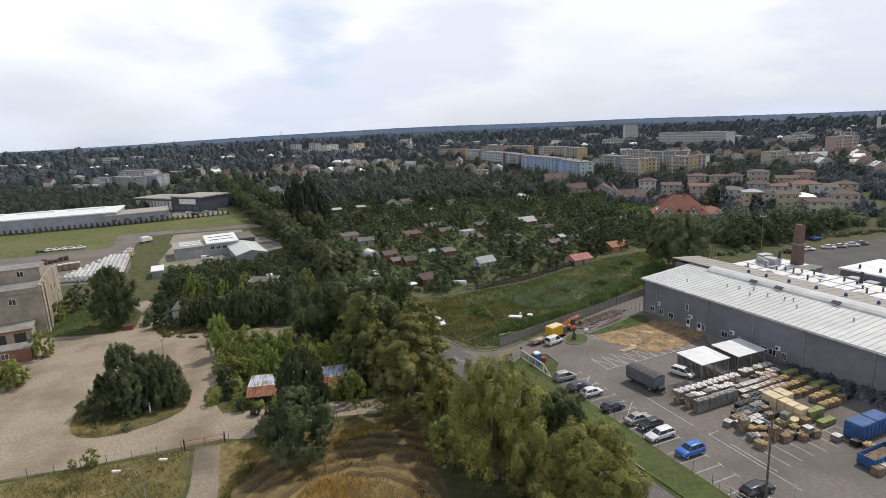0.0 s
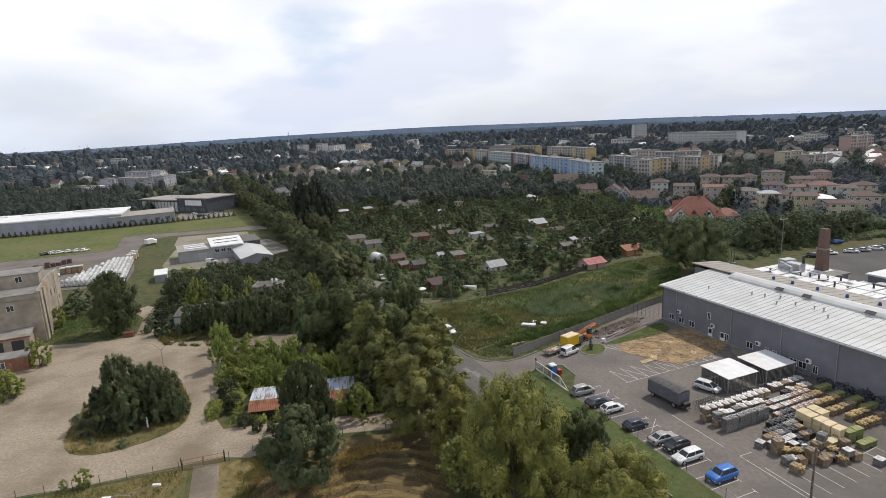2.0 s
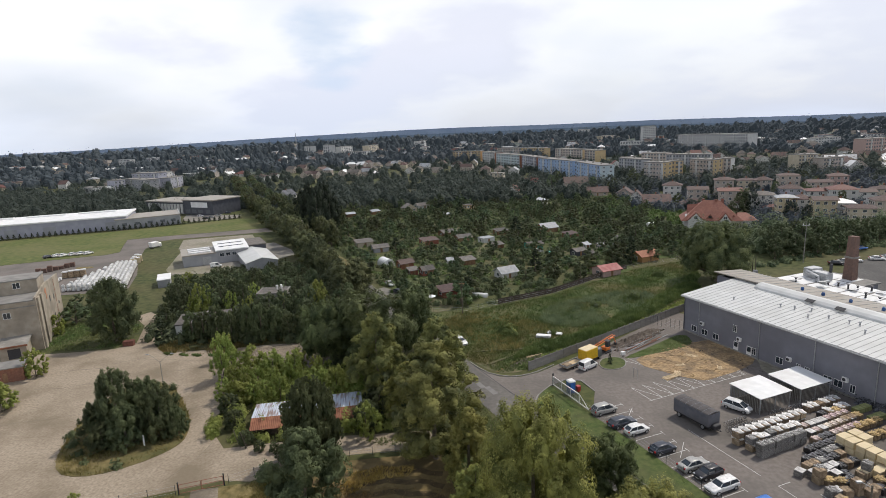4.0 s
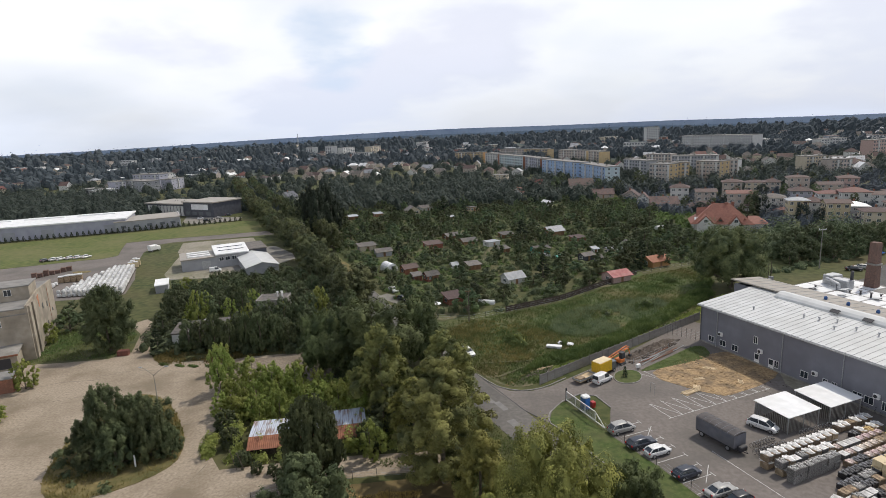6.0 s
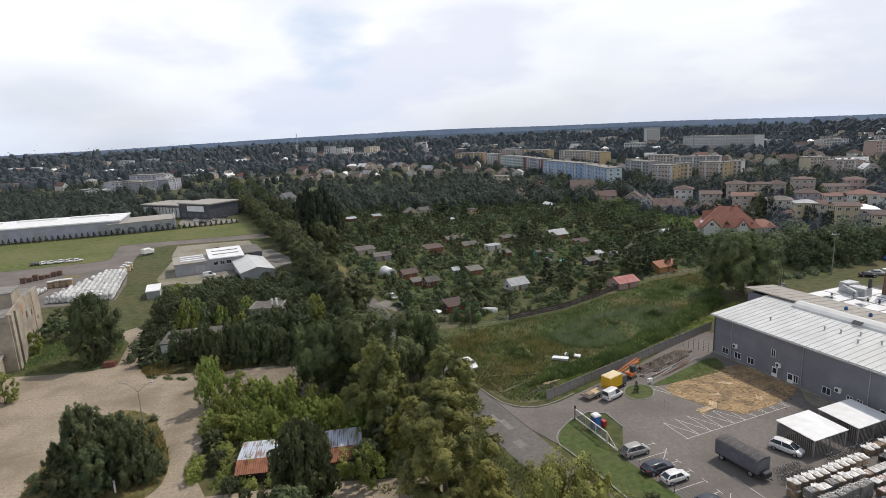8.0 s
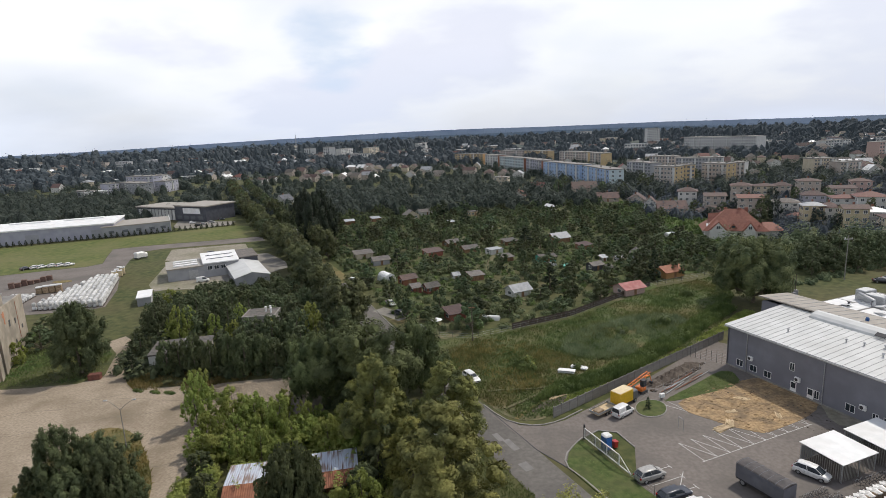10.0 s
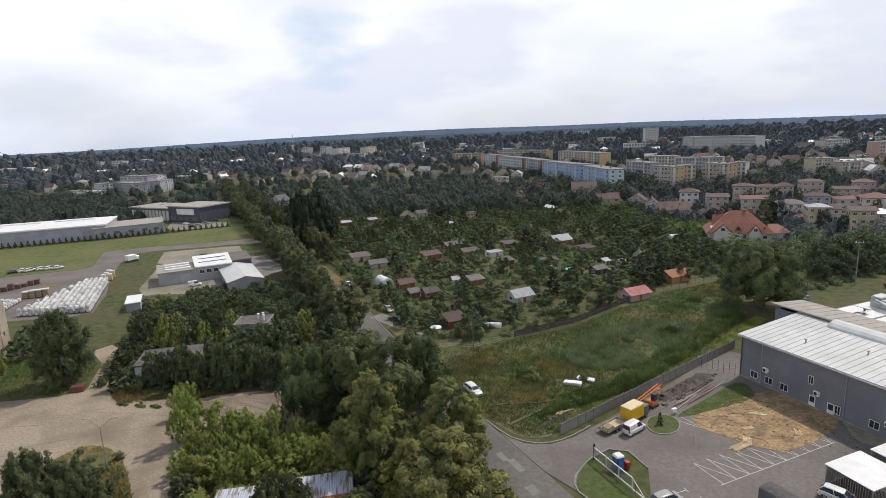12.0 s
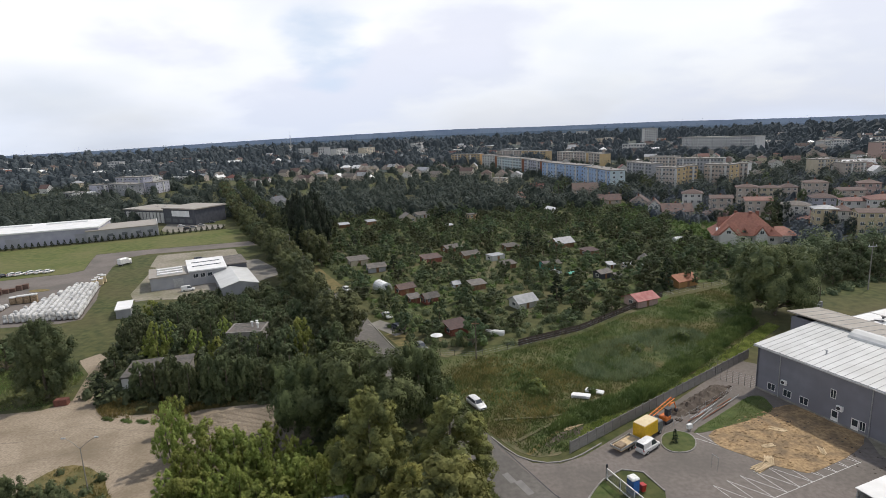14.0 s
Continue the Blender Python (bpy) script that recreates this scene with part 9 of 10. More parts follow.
def canopy(x, y, turn, w, d):
    o = thing("bicycle_shelter", "shelter with a white sheet roof and slatted sides", "shelter", (x, y, TOP), turn)
    part("roof", Shape().add(*slab((-0.2, -0.2, 2.75), (w + 0.2, -0.2, 2.75), (w + 0.2, d + 0.2, 3.0), (-0.2, d + 0.2, 3.0), 0.1)), M["white_panel"], o)
    for a, b in ((0, 0), (w, 0), (w, d), (0, d), (w / 2, 0), (w / 2, d)):
        part("post", Shape().box(a - 0.06, b - 0.06, 0, a + 0.06, b + 0.06, 2.68), M["steel"], o)
    slat, side = Shape().box(-0.04, -0.03, 0.1, 0.04, 0.0, 2.45).mesh("slat", M["concrete"]), Shape().box(-0.03, -0.04, 0.1, 0.0, 0.04, 2.45).mesh("slat", M["concrete"])
    for k in range(int(w / 0.3)):
        part("slat", slat, None, o).location = (0.2 + 0.3 * k, 0, 0)
    for k in range(int(d / 0.3)):
        part("slat", side, None, o).location = (0, 0.2 + 0.3 * k, 0)
    part("back_panel", Shape().box(0, d - 0.05, 0.1, w, d, 2.4), M["grey_wall"], o)


canopy(49.3, 86.9, 20.5, 6.7, 5.7)
canopy(57.5, 89.5, 20.5, 7.1, 5.8)


def bicycle(x, y, turn, lean):
    if "bike" not in GOODS:
        o = thing("bicycle", "dark parked bicycle leaning in a rack", "bicycle", group="parked bicycles")
        for X in (-0.52, 0.52):
            part("tyre", Shape().tube([(X + 0.34 * math.cos(a), 0, 0.34 + 0.34 * math.sin(a)) for a in (2 * math.pi * k / 12 for k in range(13))], 0.022, 4), M["tyre"], o)
        part("frame", Shape().tube([(-0.52, 0, 0.34), (-0.1, 0, 0.34), (0.38, 0, 0.8), (-0.18, 0, 0.84), (-0.1, 0, 0.34)], 0.022, 4), M["car_navy"], o)
        part("fork", Shape().tube([(0.52, 0, 0.34), (0.36, 0, 1.0)], 0.02, 4), M["steel"], o)
        part("handlebar", Shape().tube([(0.28, -0.27, 1.02), (0.38, 0, 1.0), (0.28, 0.27, 1.02)], 0.018, 4), M["steel"], o)
        part("saddle", Shape().box(-0.32, -0.07, 0.9, -0.06, 0.07, 0.97, 0.02), M["dark"], o)
        GOODS["bike"] = [o, None, False]
    g = GOODS["bike"]
    m = stand(x, y, TOP, turn, lean)
    o = copy_thing(g[0], m) if g[2] else g[0]
    o.matrix_basis = m
    g[2] = True


for k in range(13):
    bicycle(41.8 + 0.42 * k + YR.uniform(-0.1, 0.1), 81.6 + 0.17 * k + YR.uniform(-0.3, 0.3), 111 + YR.uniform(-14, 14), YR.uniform(-9, 9))
for k in range(8):
    bicycle(42.3 + 0.5 * k, 83.4 + 0.2 * k, 111 + YR.uniform(-14, 14), YR.uniform(-9, 9))
for k in range(22):
    bicycle(50.8 + 0.55 * k, 85.7 + 0.2 * k + YR.uniform(-0.2, 0.2), 111 + YR.uniform(-12, 12), YR.uniform(-9, 9))
for k in range(18):
    bicycle(64.6 + 0.36 * 1.0 * k, 97.3 - 0.9 * k, 21 + YR.uniform(-12, 12), YR.uniform(-9, 9))


def roll_skip(x, y, turn, L, lidded):
    o = thing("waste_container", "large blue steel waste container with ribbed sides" if lidded else "open blue steel skip holding boards", "container", (x, y, TOP), turn)
    h, w = (2.3, 2.4) if lidded else (1.6, 2.2)
    s = Shape()
    for a in ((-L / 2, -w / 2, L / 2, -w / 2 + 0.08), (-L / 2, w / 2 - 0.08, L / 2, w / 2), (-L / 2, -w / 2 + 0.08, -L / 2 + 0.08, w / 2 - 0.08), (L / 2 - 0.08, -w / 2 + 0.08, L / 2, w / 2 - 0.08)):
        s.box(a[0], a[1], 0.2, a[2], a[3], h)
    s.box(-L / 2 + 0.08, -w / 2 + 0.08, 0.2, L / 2 - 0.08, w / 2 - 0.08, 0.3)
    part("hull", s, M["blue_bin"], o)
    rib = Shape().box(-0.06, -w / 2 - 0.09, 0.2, 0.06, -w / 2, h).mesh("rib", M["blue_bin"])
    for k in range(int(L / 0.9)):
        part("rib", rib, None, o).location = (-L / 2 + 0.5 + 0.9 * k, 0, 0)
    for q in (-0.7, 0.7):
        part("skid", Shape().box(-L / 2, q - 0.08, 0, L / 2, q + 0.08, 0.2), M["dark"], o)
    if lidded:
        for k in range(2):
            part("lid", Shape().box(-L / 2 + k * L / 2 + 0.05, -w / 2 - 0.05, h, k * L / 2 - 0.05, w / 2 + 0.05, h + 0.28, 0.12), M["blue_bin"], o)
    else:
        part("load", lump_mesh("load", L - 0.4, w - 0.3, 1.0, 0.35, 9, M["crate_wood"]), None, o, "broken boards and boxes")


roll_skip(64.0, 67.6, 21, 7.0, True)
roll_skip(60.4, 61.2, 21, 6.0, False)
row(("brown", "white"), 58.2, 58.8, 3, 1, V21, 1.5)


def scrap_heap(x, y, w, d, h, seed, label):
    s = thing("scrap_heap", label, "scrap", (x, y, TOP), 21)
    part("bed", mound("heap", w * 1.2, d * 1.2, h * 1.1, seed, M["scrap_dark"], 0.5), None, s)
    tagged(part("load", loose_load("load", w * 0.8, d * 0.8, h * 0.95, 60, (1.1, 0.14, 0.12), seed, M["scrap_dark"]), None, s), kind="stuff")


for i, (x, y) in enumerate(((66.6, 87.0), (67.6, 84.4), (68.8, 81.6), (70.0, 78.8), (71.0, 76.0), (72.4, 73.2))):
    scrap_heap(x + 1.2, y + 1.4, 2.6 + 0.25 * i, 2.4, 0.9 + 0.24 * i, 60 + i, "dark heap of scrap metal against the hall")


def lamp_post(x, y, h, label, wood=False):
    o = thing("lamp_post", label, "lamp post", (x, y, 0))
    part("pole", Shape().tube([(0, 0, 0), (0, 0, h)], [0.16, 0.09] if wood or h > 9 else [0.09, 0.05], 8), M["bark"] if wood else M["concrete"], o)
    return o


p = lamp_post(41.2, 55.4, 10.6, "dark wooden lamp post in the parking lot", True)
part("lamp_arm", Shape().tube([(0, 0, 10.3), (-0.8, 0.5, 10.7)], 0.04, 5), M["steel"], p)
part("lamp_head", Shape().box(-1.3, 0.35, 10.62, -0.7, 0.65, 10.78, 0.03), M["steel"], p)
p = lamp_post(-54.2, 102.2, 7.2, "slender double-armed street lamp in the yard")
for q in (-1, 1):
    part("lamp_arm", Shape().tube([(0, 0, 7.0), (q * 1.2, 0.2, 8.0), (q * 2.1, 0.3, 8.5)], 0.035, 5), M["concrete"], p)
    part("lamp_head", Shape().box(q * 2.3 - 0.3, 0.18, 8.45, q * 2.3 + 0.3, 0.42, 8.62, 0.05), M["steel"], p)
for x, y, h in ((-3.5, 91.5, 7.0), (1.0, 103, 7.0)):
    p = lamp_post(x, y, h, "thin pale street lamp among the shrubs")
    part("lamp_head", Shape().box(-0.9, -0.12, h - 0.1, 0.1, 0.12, h + 0.06, 0.04), M["white"], p)
p = lamp_post(-35.5, 57.8, 7.6, "double-armed street lamp at the yard fence")
for q in (-1, 1):
    part("lamp_arm", Shape().tube([(0, 0, 7.4), (q * 1.2, 0.5 * q, 7.9), (q * 2.0, 0.85 * q, 8.0)], 0.05, 5), M["concrete"], p)
    part("lamp_head", Shape().box(q * 2.35 - 0.5, 1.0 * q - 0.16, 7.9, q * 2.35 + 0.5, 1.0 * q + 0.16, 8.1, 0.05), M["white"], p)
p = lamp_post(116, 176, 13.5, "concrete power pole with a crossarm behind the hall")
part("crossarm", Shape().box(-1.2, -0.08, 12.2, 1.2, 0.08, 12.4), M["steel"], p)
for q in (-1.0, 0, 1.0):
    part("insulator", Shape().tube([(q, 0, 12.4), (q, 0, 12.8)], 0.08, 6), M["white"], p)
p = lamp_post(-63, 246, 10.5, "street lamp with a short arm beside the road")
part("lamp_arm", Shape().tube([(0, 0, 10.3), (-2.0, -0.8, 10.8)], 0.06, 5), M["steel"], p)
part("lamp_head", Shape().box(-2.9, -1.0, 10.7, -1.9, -0.7, 10.9, 0.04), M["steel"], p)
p = lamp_post(3.9, 141.5, 8.5, "wooden power pole beside the garden hut", True)
part("crossarm", Shape().box(-0.8, -0.06, 8.0, 0.8, 0.06, 8.14), M["wood"], p)
for x, y in ((71.5, 149), (73.5, 151)):
    p = lamp_post(x + 18, y + 10, 7, "short wooden post with a transformer", True)
    part("transformer", Shape().box(-0.6, -0.5, 1.2, 0.6, 0.5, 2.6, 0.06), M["grey_wall"], p)


# ---- fences and gates ----
def concrete_fence():
    o = thing("concrete_fence", "grey precast concrete panel fence with posts", "fence", (15.3, 106.3, 0), math.degrees(math.atan2(30.4, 44.9)))
    panel = Shape()
    for k in range(4):
        panel.box(0.1, -0.035 - 0.008 * (k % 2), 0.05 + 0.48 * k, 1.9, 0.035, 0.5 + 0.48 * k)
    pm = panel.mesh("panel", M["concrete"])
    qm = Shape().box(-0.08, -0.09, 0, 0.08, 0.09, 2.1).mesh("post", M["concrete"])
    for i in range(28):
        part("post", qm, None, o).location = (2.0 * i, 0, 0)
        if i < 27:
            part("panel", pm, None, o).location = (2.0 * i, 0, 0)


concrete_fence()


def wire_fence(name, label, points, step, h, material="dark", rails=3):
    o = thing(name, label, "fence")
    pm = Shape().tube([(0, 0, 0), (0, 0, h)], 0.035, 5).mesh("post", M[material])
    for x, y in along(points, step):
        part("post", pm, None, o).location = (x, y, 0)
    for k in range(rails):
        z = h * (k + 0.6) / rails
        part("wire", Shape().tube([(x, y, z) for x, y in points], 0.012, 4), M["steel"], o)
    return o


wire_fence("mesh_fence", "wire mesh fence on steel posts along the lot", [(19.6, 97.2), (23.2, 88.4), (27.6, 79.6), (33.1, 66), (36.6, 58)], 3.0, 1.5)
wire_fence("yard_fence", "old wire fence on thin posts along the yard", [(-38.4, 73.4), (-50, 70.4), (-61, 67.8), (-85, 61)], 3.4, 1.5)
wire_fence("yard_fence", "old wire fence on thin posts beside the field", [(-31.8, 75.2), (-26, 78), (-18, 80.2), (-2, 81.2)], 3.4, 1.5)
wire_fence("garden_fence", "wire fence on posts round the gardens", [(-10, 146), (4, 142.5), (13.5, 147), (30, 154.5), (60, 178), (84, 188)], 3.2, 1.5)
wire_fence("hall_fence", "tall steel fence panels beside the hall", [(47.5, 128.5), (50.5, 125.8), (53.2, 123.2)], 1.0, 2.4, "dark", 7)


def screen_fence():
    """Dark sheet panels on posts between the gardens and the meadow."""
    pts = [(13.8, 147.6), (30, 155.2), (60, 178.6)]
    o = thing("screen_fence", "dark screened fence between gardens and meadow", "fence")
    spots = along(pts, 2.5)
    for (ax, ay), (bx, by) in zip(spots, spots[1:]):
        t = math.degrees(math.atan2(by - ay, bx - ax))
        part("panel", Shape().box(0.05, -0.03, 0.1, math.dist((ax, ay), (bx, by)) - 0.05, 0.03, 1.6), M["wood_dark"], o).matrix_local = pose(ax, ay, 0, 0, 0, t)


screen_fence()


def yard_gate():
    o = thing("yard_gate", "rusty double-leaf tubular gate standing closed", "gate", (-37.9, 73.3, 0), math.degrees(math.atan2(1.6, 5.6)))
    for x in (0, 5.85):
        part("gate_post", Shape().tube([(x, 0, 0), (x, 0, 1.9)], 0.08, 7), M["dark"], o)
    for x in (0.12, 2.98):
        s = Shape()
        for a, b in (((x, 0.2), (x + 2.75, 0.2)), ((x, 0.9), (x + 2.75, 0.9)), ((x, 1.5), (x + 2.75, 1.5)), ((x, 0.2), (x, 1.5)), ((x + 2.75, 0.2), (x + 2.75, 1.5))):
            s.tube([(a[0], 0, a[1]), (b[0], 0, b[1])], 0.035, 5)
        part("gate_leaf", s, M["wood_red"], o)


yard_gate()


def sliding_gate():
    o = thing("sliding_gate", "long pale steel sliding gate drawn open along the verge", "gate", (18.6, 99.4, 0.1), math.degrees(math.atan2(-7.6, 3.2)))
    L = 8.2
    for z in (0.35, 1.9):
        part("rail", Shape().box(0, -0.06, z, L, 0.06, z + 0.14), M["white"], o)
    bar = Shape().box(-0.02, -0.02, 0.49, 0.02, 0.02, 1.9).mesh("bar", M["steel"])
    for k in range(40):
        part("bar", bar, None, o).location = (0.1 + 0.2 * k, 0, 0)
    for x in (0, 2.7, 5.4, 8.1):
        part("upright", Shape().box(x, -0.06, 0.35, x + 0.12, 0.06, 2.04), M["white"], o)
    part("brace", Shape().tube([(8.2, 0, 1.95), (10.6, 0, 0.4)], 0.06, 5), M["white"], o)
    part("rail", Shape().box(8.2, -0.06, 0.3, 10.7, 0.06, 0.44), M["white"], o)
    part("guide_post", Shape().box(-0.35, 0.1, -0.1, -0.15, 0.3, 2.4), M["dark"], o)


sliding_gate()


def site_toilet(x, y):
    o = thing("portable_toilet", "blue portable toilet with a white roof", "toilet cabin", (x, y, 0.1), 20)
    part("cabin", Shape().box(-0.6, -0.6, 0, 0.6, 0.6, 2.1, 0.05), M["blue_bin"], o)
    part("roof", Shape().box(-0.65, -0.65, 2.1, 0.65, 0.65, 2.4, 0.15), M["white"], o)
    part("door", Shape().box(-0.42, -0.65, 0.15, 0.42, -0.6, 1.95), M["car_blue"], o)
    b = thing("waste_bin", "red wheeled waste bin beside the toilet", "bin", (x + 1.35, y + 0.2, 0.1), 20)
    part("tub", Shape().prism([(-0.28, -0.32), (0.28, -0.32), (0.28, 0.32), (-0.28, 0.32)], 0.06, 1.0, [(-0.34, -0.38), (0.34, -0.38), (0.34, 0.38), (-0.34, 0.38)]), M["car_red"], b)
    part("lid", Shape().box(-0.36, -0.4, 1.0, 0.36, 0.4, 1.08, 0.03), M["car_red"], b)


site_toilet(21.3, 96.9)


def barrier():
    o = thing("guard_rail", "galvanised tubular barrier at the lot entrance", "barrier", (36.6, 57.6, 0.05), -60)
    for z in (0.5, 1.05):
        part("rail", Shape().tube([(0, 0, z), (4.4, 0, z)], 0.04, 6), M["steel"], o)
    for x in (0.0, 1.5, 3.0, 4.4):
        part("post", Shape().tube([(x, 0, 0), (x, 0, 1.1)], 0.045, 6), M["steel"], o)
    s = thing("road_sign", "round traffic sign on a thin post", "sign", (43.8, 54.0, 0.04), -70)
    part("post", Shape().tube([(0, 0, 0), (0, 0, 2.6)], 0.035, 6), M["steel"], s)
    part("disc", Shape().tube([(0, -0.03, 2.45), (0, 0.0, 2.45)], 0.32, 16), M["white"], s)


barrier()


# ---- building site beside the hall ----
def planks(x, y, turn, n, L, label, z0=0.07):
    o = thing("plank_pile", label, "timber", (x, y, z0), turn)
    for k in range(n):
        a = YR.uniform(-8, 8)
        q = part("plank", Shape().box(-L / 2, -0.09, 0, L / 2, 0.09, 0.06), M["timber"], o)
        q.matrix_local = pose(YR.uniform(-0.3, 0.3), 0.22 * (k % 6) - 0.5, 0.065 * (k // 6), 0, 0, a if k // 6 else a / 4)


sheet("ditch", [(11.9, 109.3), (14.5, 111.7), (20.5, 113.9), (20.8, 112.5), (15.4, 110.1), (12.5, 108.0)], 0.05, M["soil"], "dark wet ditch outside the concrete fence", "ditch")
planks(41.0, 100.9, 30, 14, 3.2, "loose pile of pale planks on the sand")
planks(42.8, 102.2, 60, 6, 2.4, "few scattered pale planks on the sand")
planks(49, 110, -30, 5, 2.2, "few scattered boards on the sand")
planks(45, 106, 10, 4, 2.0, "few thin boards lying on the sand")
planks(51.5, 104, 70, 4, 1.8, "few thin boards lying on the sand")
heap = solid("soil_bank", mound("bank", 17, 3.2, 0.9, 81, M["soil"]), None, "long bank of dug dark soil beside the fence", "soil", (41.5, 120.2, 0), 35)
sheet("soil_strip", rounded([(56.5, 118.2), (58.4, 119.6), (60.4, 115.0), (62.6, 107.2), (64.4, 99.0), (61.0, 98.6), (58.4, 101.4), (60.6, 106.6), (60.6, 109.6), (59.8, 113.6)], 1), 0.055, M["gravel"], "pale rubble and earth along the hall wall", "ground")
TRENCH = thing("pipe_run", "orange and grey pipes laid along a trench", "pipes", (35.5, 113.5, 0.1), 36)
for k, key in enumerate(("rust", "steel", "steel", "rust", "dark", "concrete", "rust", "steel", "concrete", "dark", "rust", "steel")):
    x0, L = YR.uniform(0, 9.5), YR.uniform(4, 8)
    y0 = -0.4 - 0.16 * k + YR.uniform(-0.2, 0.2)
    part("pipe", Shape().tube([(x0, y0, 0.12), (x0 + L, y0 + YR.uniform(-0.5, 0.5), 0.12 + 0.1 * (k % 3))], YR.uniform(0.05, 0.085), 6), M[key], TRENCH)
wire_fence("site_barrier", "temporary steel site barriers along the trench", [(31.5, 110.9), (36.5, 114.4), (49, 123.0)], 2.4, 1.1, "steel", 2)
sheet("site_grass", rounded([(34.9, 110.0), (43.3, 115.6), (50.5, 120.8), (53.0, 120.6), (52.2, 115.6), (47, 113.2), (42, 111.6), (38.0, 110.2)], 1), 0.09, M["verge"], "strip of grass beside the sand", "grass")
ISLE = rounded([(29.2, 107.5), (31.0, 110.6), (34.4, 111.0), (35.6, 108.6), (33.6, 105.2), (30.0, 105.0)], 2)
sheet("traffic_island_kerb", ISLE, 0.15, M["kerb"], "concrete kerb of the planted island", "kerb")
sheet("traffic_island", [(32.2 + (x - 32.2) * 0.93, 108 + (y - 108) * 0.93) for x, y in ISLE], 0.17, M["verge"], "small kerbed grass island", "grass")
meter = thing("meter_box", "small white meter box on a stand", "box", (35.4, 110.9, 0.04), 20)
part("stand", Shape().box(-0.2, -0.15, 0, 0.2, 0.15, 0.4), M["concrete"], meter)
part("cabinet", Shape().box(-0.45, -0.25, 0.4, 0.45, 0.25, 1.1, 0.03), M["white"], meter)
plant("spruce", 31.8, 108.0, 2.2, 1.3)
frame_post = thing("rack_frame", "thin steel frame standing on the lot", "frame", (34.2, 101.6, 0.04), -70)
for x in (0, 1.1):
    part("upright", Shape().tube([(x, 0, 0), (x, 0, 2.0)], 0.03, 5), M["steel"], frame_post)
part("top_bar", Shape().tube([(0, 0, 2.0), (1.1, 0, 2.0)], 0.03, 5), M["steel"], frame_post)

# ---- road edge, kerbs and patches ----
def kerb_line(points, label):
    left, right = ribbon(points, 0.22)
    sheet("kerb", left + right[::-1], 0.14, M["kerb"], label, "kerb")


kerb_line([(4.0, 111.6), (5.7, 108.6), (7.4, 106.2), (9.3, 104.9), (11.4, 104.2), (13.3, 104.3), (15.2, 104.9), (17.0, 105.9), (20.7, 108.5)], "curved kerb at the road junction")
kerb_line([(16.0, 90.2), (14.6, 92.6), (14.5, 94.4), (15.2, 96.2), (16.6, 98.0), (18.2, 99.8), (21.5, 101.9), (24.3, 101.1), (25.6, 97.0)], "curved kerb round the grass verge")
kerb_line([(28.8, 62.2), (16.0, 90.2)], "straight kerb along the road")
kerb_line([(-11.2, 143.4), (-15.8, 153.2), (-23.8, 172)], "straight kerb beside the gardens")
left, right = ribbon([(4.9, 109.5), (10.9, 97.4), (14.4, 92.8)], 0.16)
sheet("drain_channel", left + right[::-1], 0.046, M["dark"], "dark drain line across the road junction", "drain")
for x, y, w, d in ((5.4, 101.2, 2.3, 1.0), (7.2, 99.0, 3.2, 1.1), (8.6, 93.4, 2.0, 1.4), (3.0, 106, 2.4, 0.9)):
    a = radians(-64)
    q = [(x + u * math.cos(a) - v * math.sin(a), y + u * math.sin(a) + v * math.cos(a)) for u, v in ((-w / 2, -d / 2), (w / 2, -d / 2), (w / 2, d / 2), (-w / 2, d / 2))]
    sheet("road_patch", q, 0.044, M["patch"], "pale repaired patch of asphalt", "road")
left, right = ribbon([(-6, 128), (-13.5, 145), (-24, 169), (-34, 190)], 0.3)
sheet("roadside_drive", [(-14.5, 157), (-11, 160.5), (-19.5, 169), (-22.5, 166)], 0.05, M["slab"], "pale paved pull-in beside the road", "drive")
sheet("garden_drive", [(-36.5, 196), (-32.5, 198), (-55, 243), (-60.5, 246)], 0.045, M["drygrass"], "dry yellow strip beside the road", "grass")
sheet("roadside_grass", [(-9, 143), (-6.5, 144.5), (-14, 161), (-17.5, 158)], 0.048, M["drygrass"], "dry grass strip beside the road", "grass")
path_l, path_r = ribbon([(9, 106.5), (16, 113.5), (26, 118), (40, 128)], 0.7)
sheet("trodden_path", path_l + path_r[::-1], 0.05, M["drygrass"], "narrow trodden path through the meadow", "path")
sheet("bare_corner", rounded([(4.5, 111.5), (9, 105.5), (14.5, 106), (13.5, 108), (8, 111)], 2), 0.04, M["path_soil"], "bare trodden earth at the junction corner", "ground")

# grain: curved rows, standing strips between tracks pressed into the crop
for k in range(2, 8):
    r = 2.6 + 2.35 * k
    arc = [(-9.5 + r * 1.15 * math.cos(a), 57.5 + r * math.sin(a)) for a in (radians(8 + 164 * j / 40) for j in range(41))]
    arc = [(x + 0.3 * math.sin(0.9 * x + 2 * k), y + 0.25 * math.cos(1.3 * x + k)) for x, y in arc if inside(x, y, WHEAT)]
    if len(arc) > 3:
        left, right = ribbon(arc, 1.0)
        sheet("grain_track", left + right[::-1], 0.055, M["wheat_low"], "curved tractor track pressed into the grain", "field")
        left, right = ribbon(offset_line(arc, 1.05), 0.8)
        sheet("grain_strip", left + right[::-1], 0.075, M["wheat_mid"], "curved strip of standing ripe grain", "field")


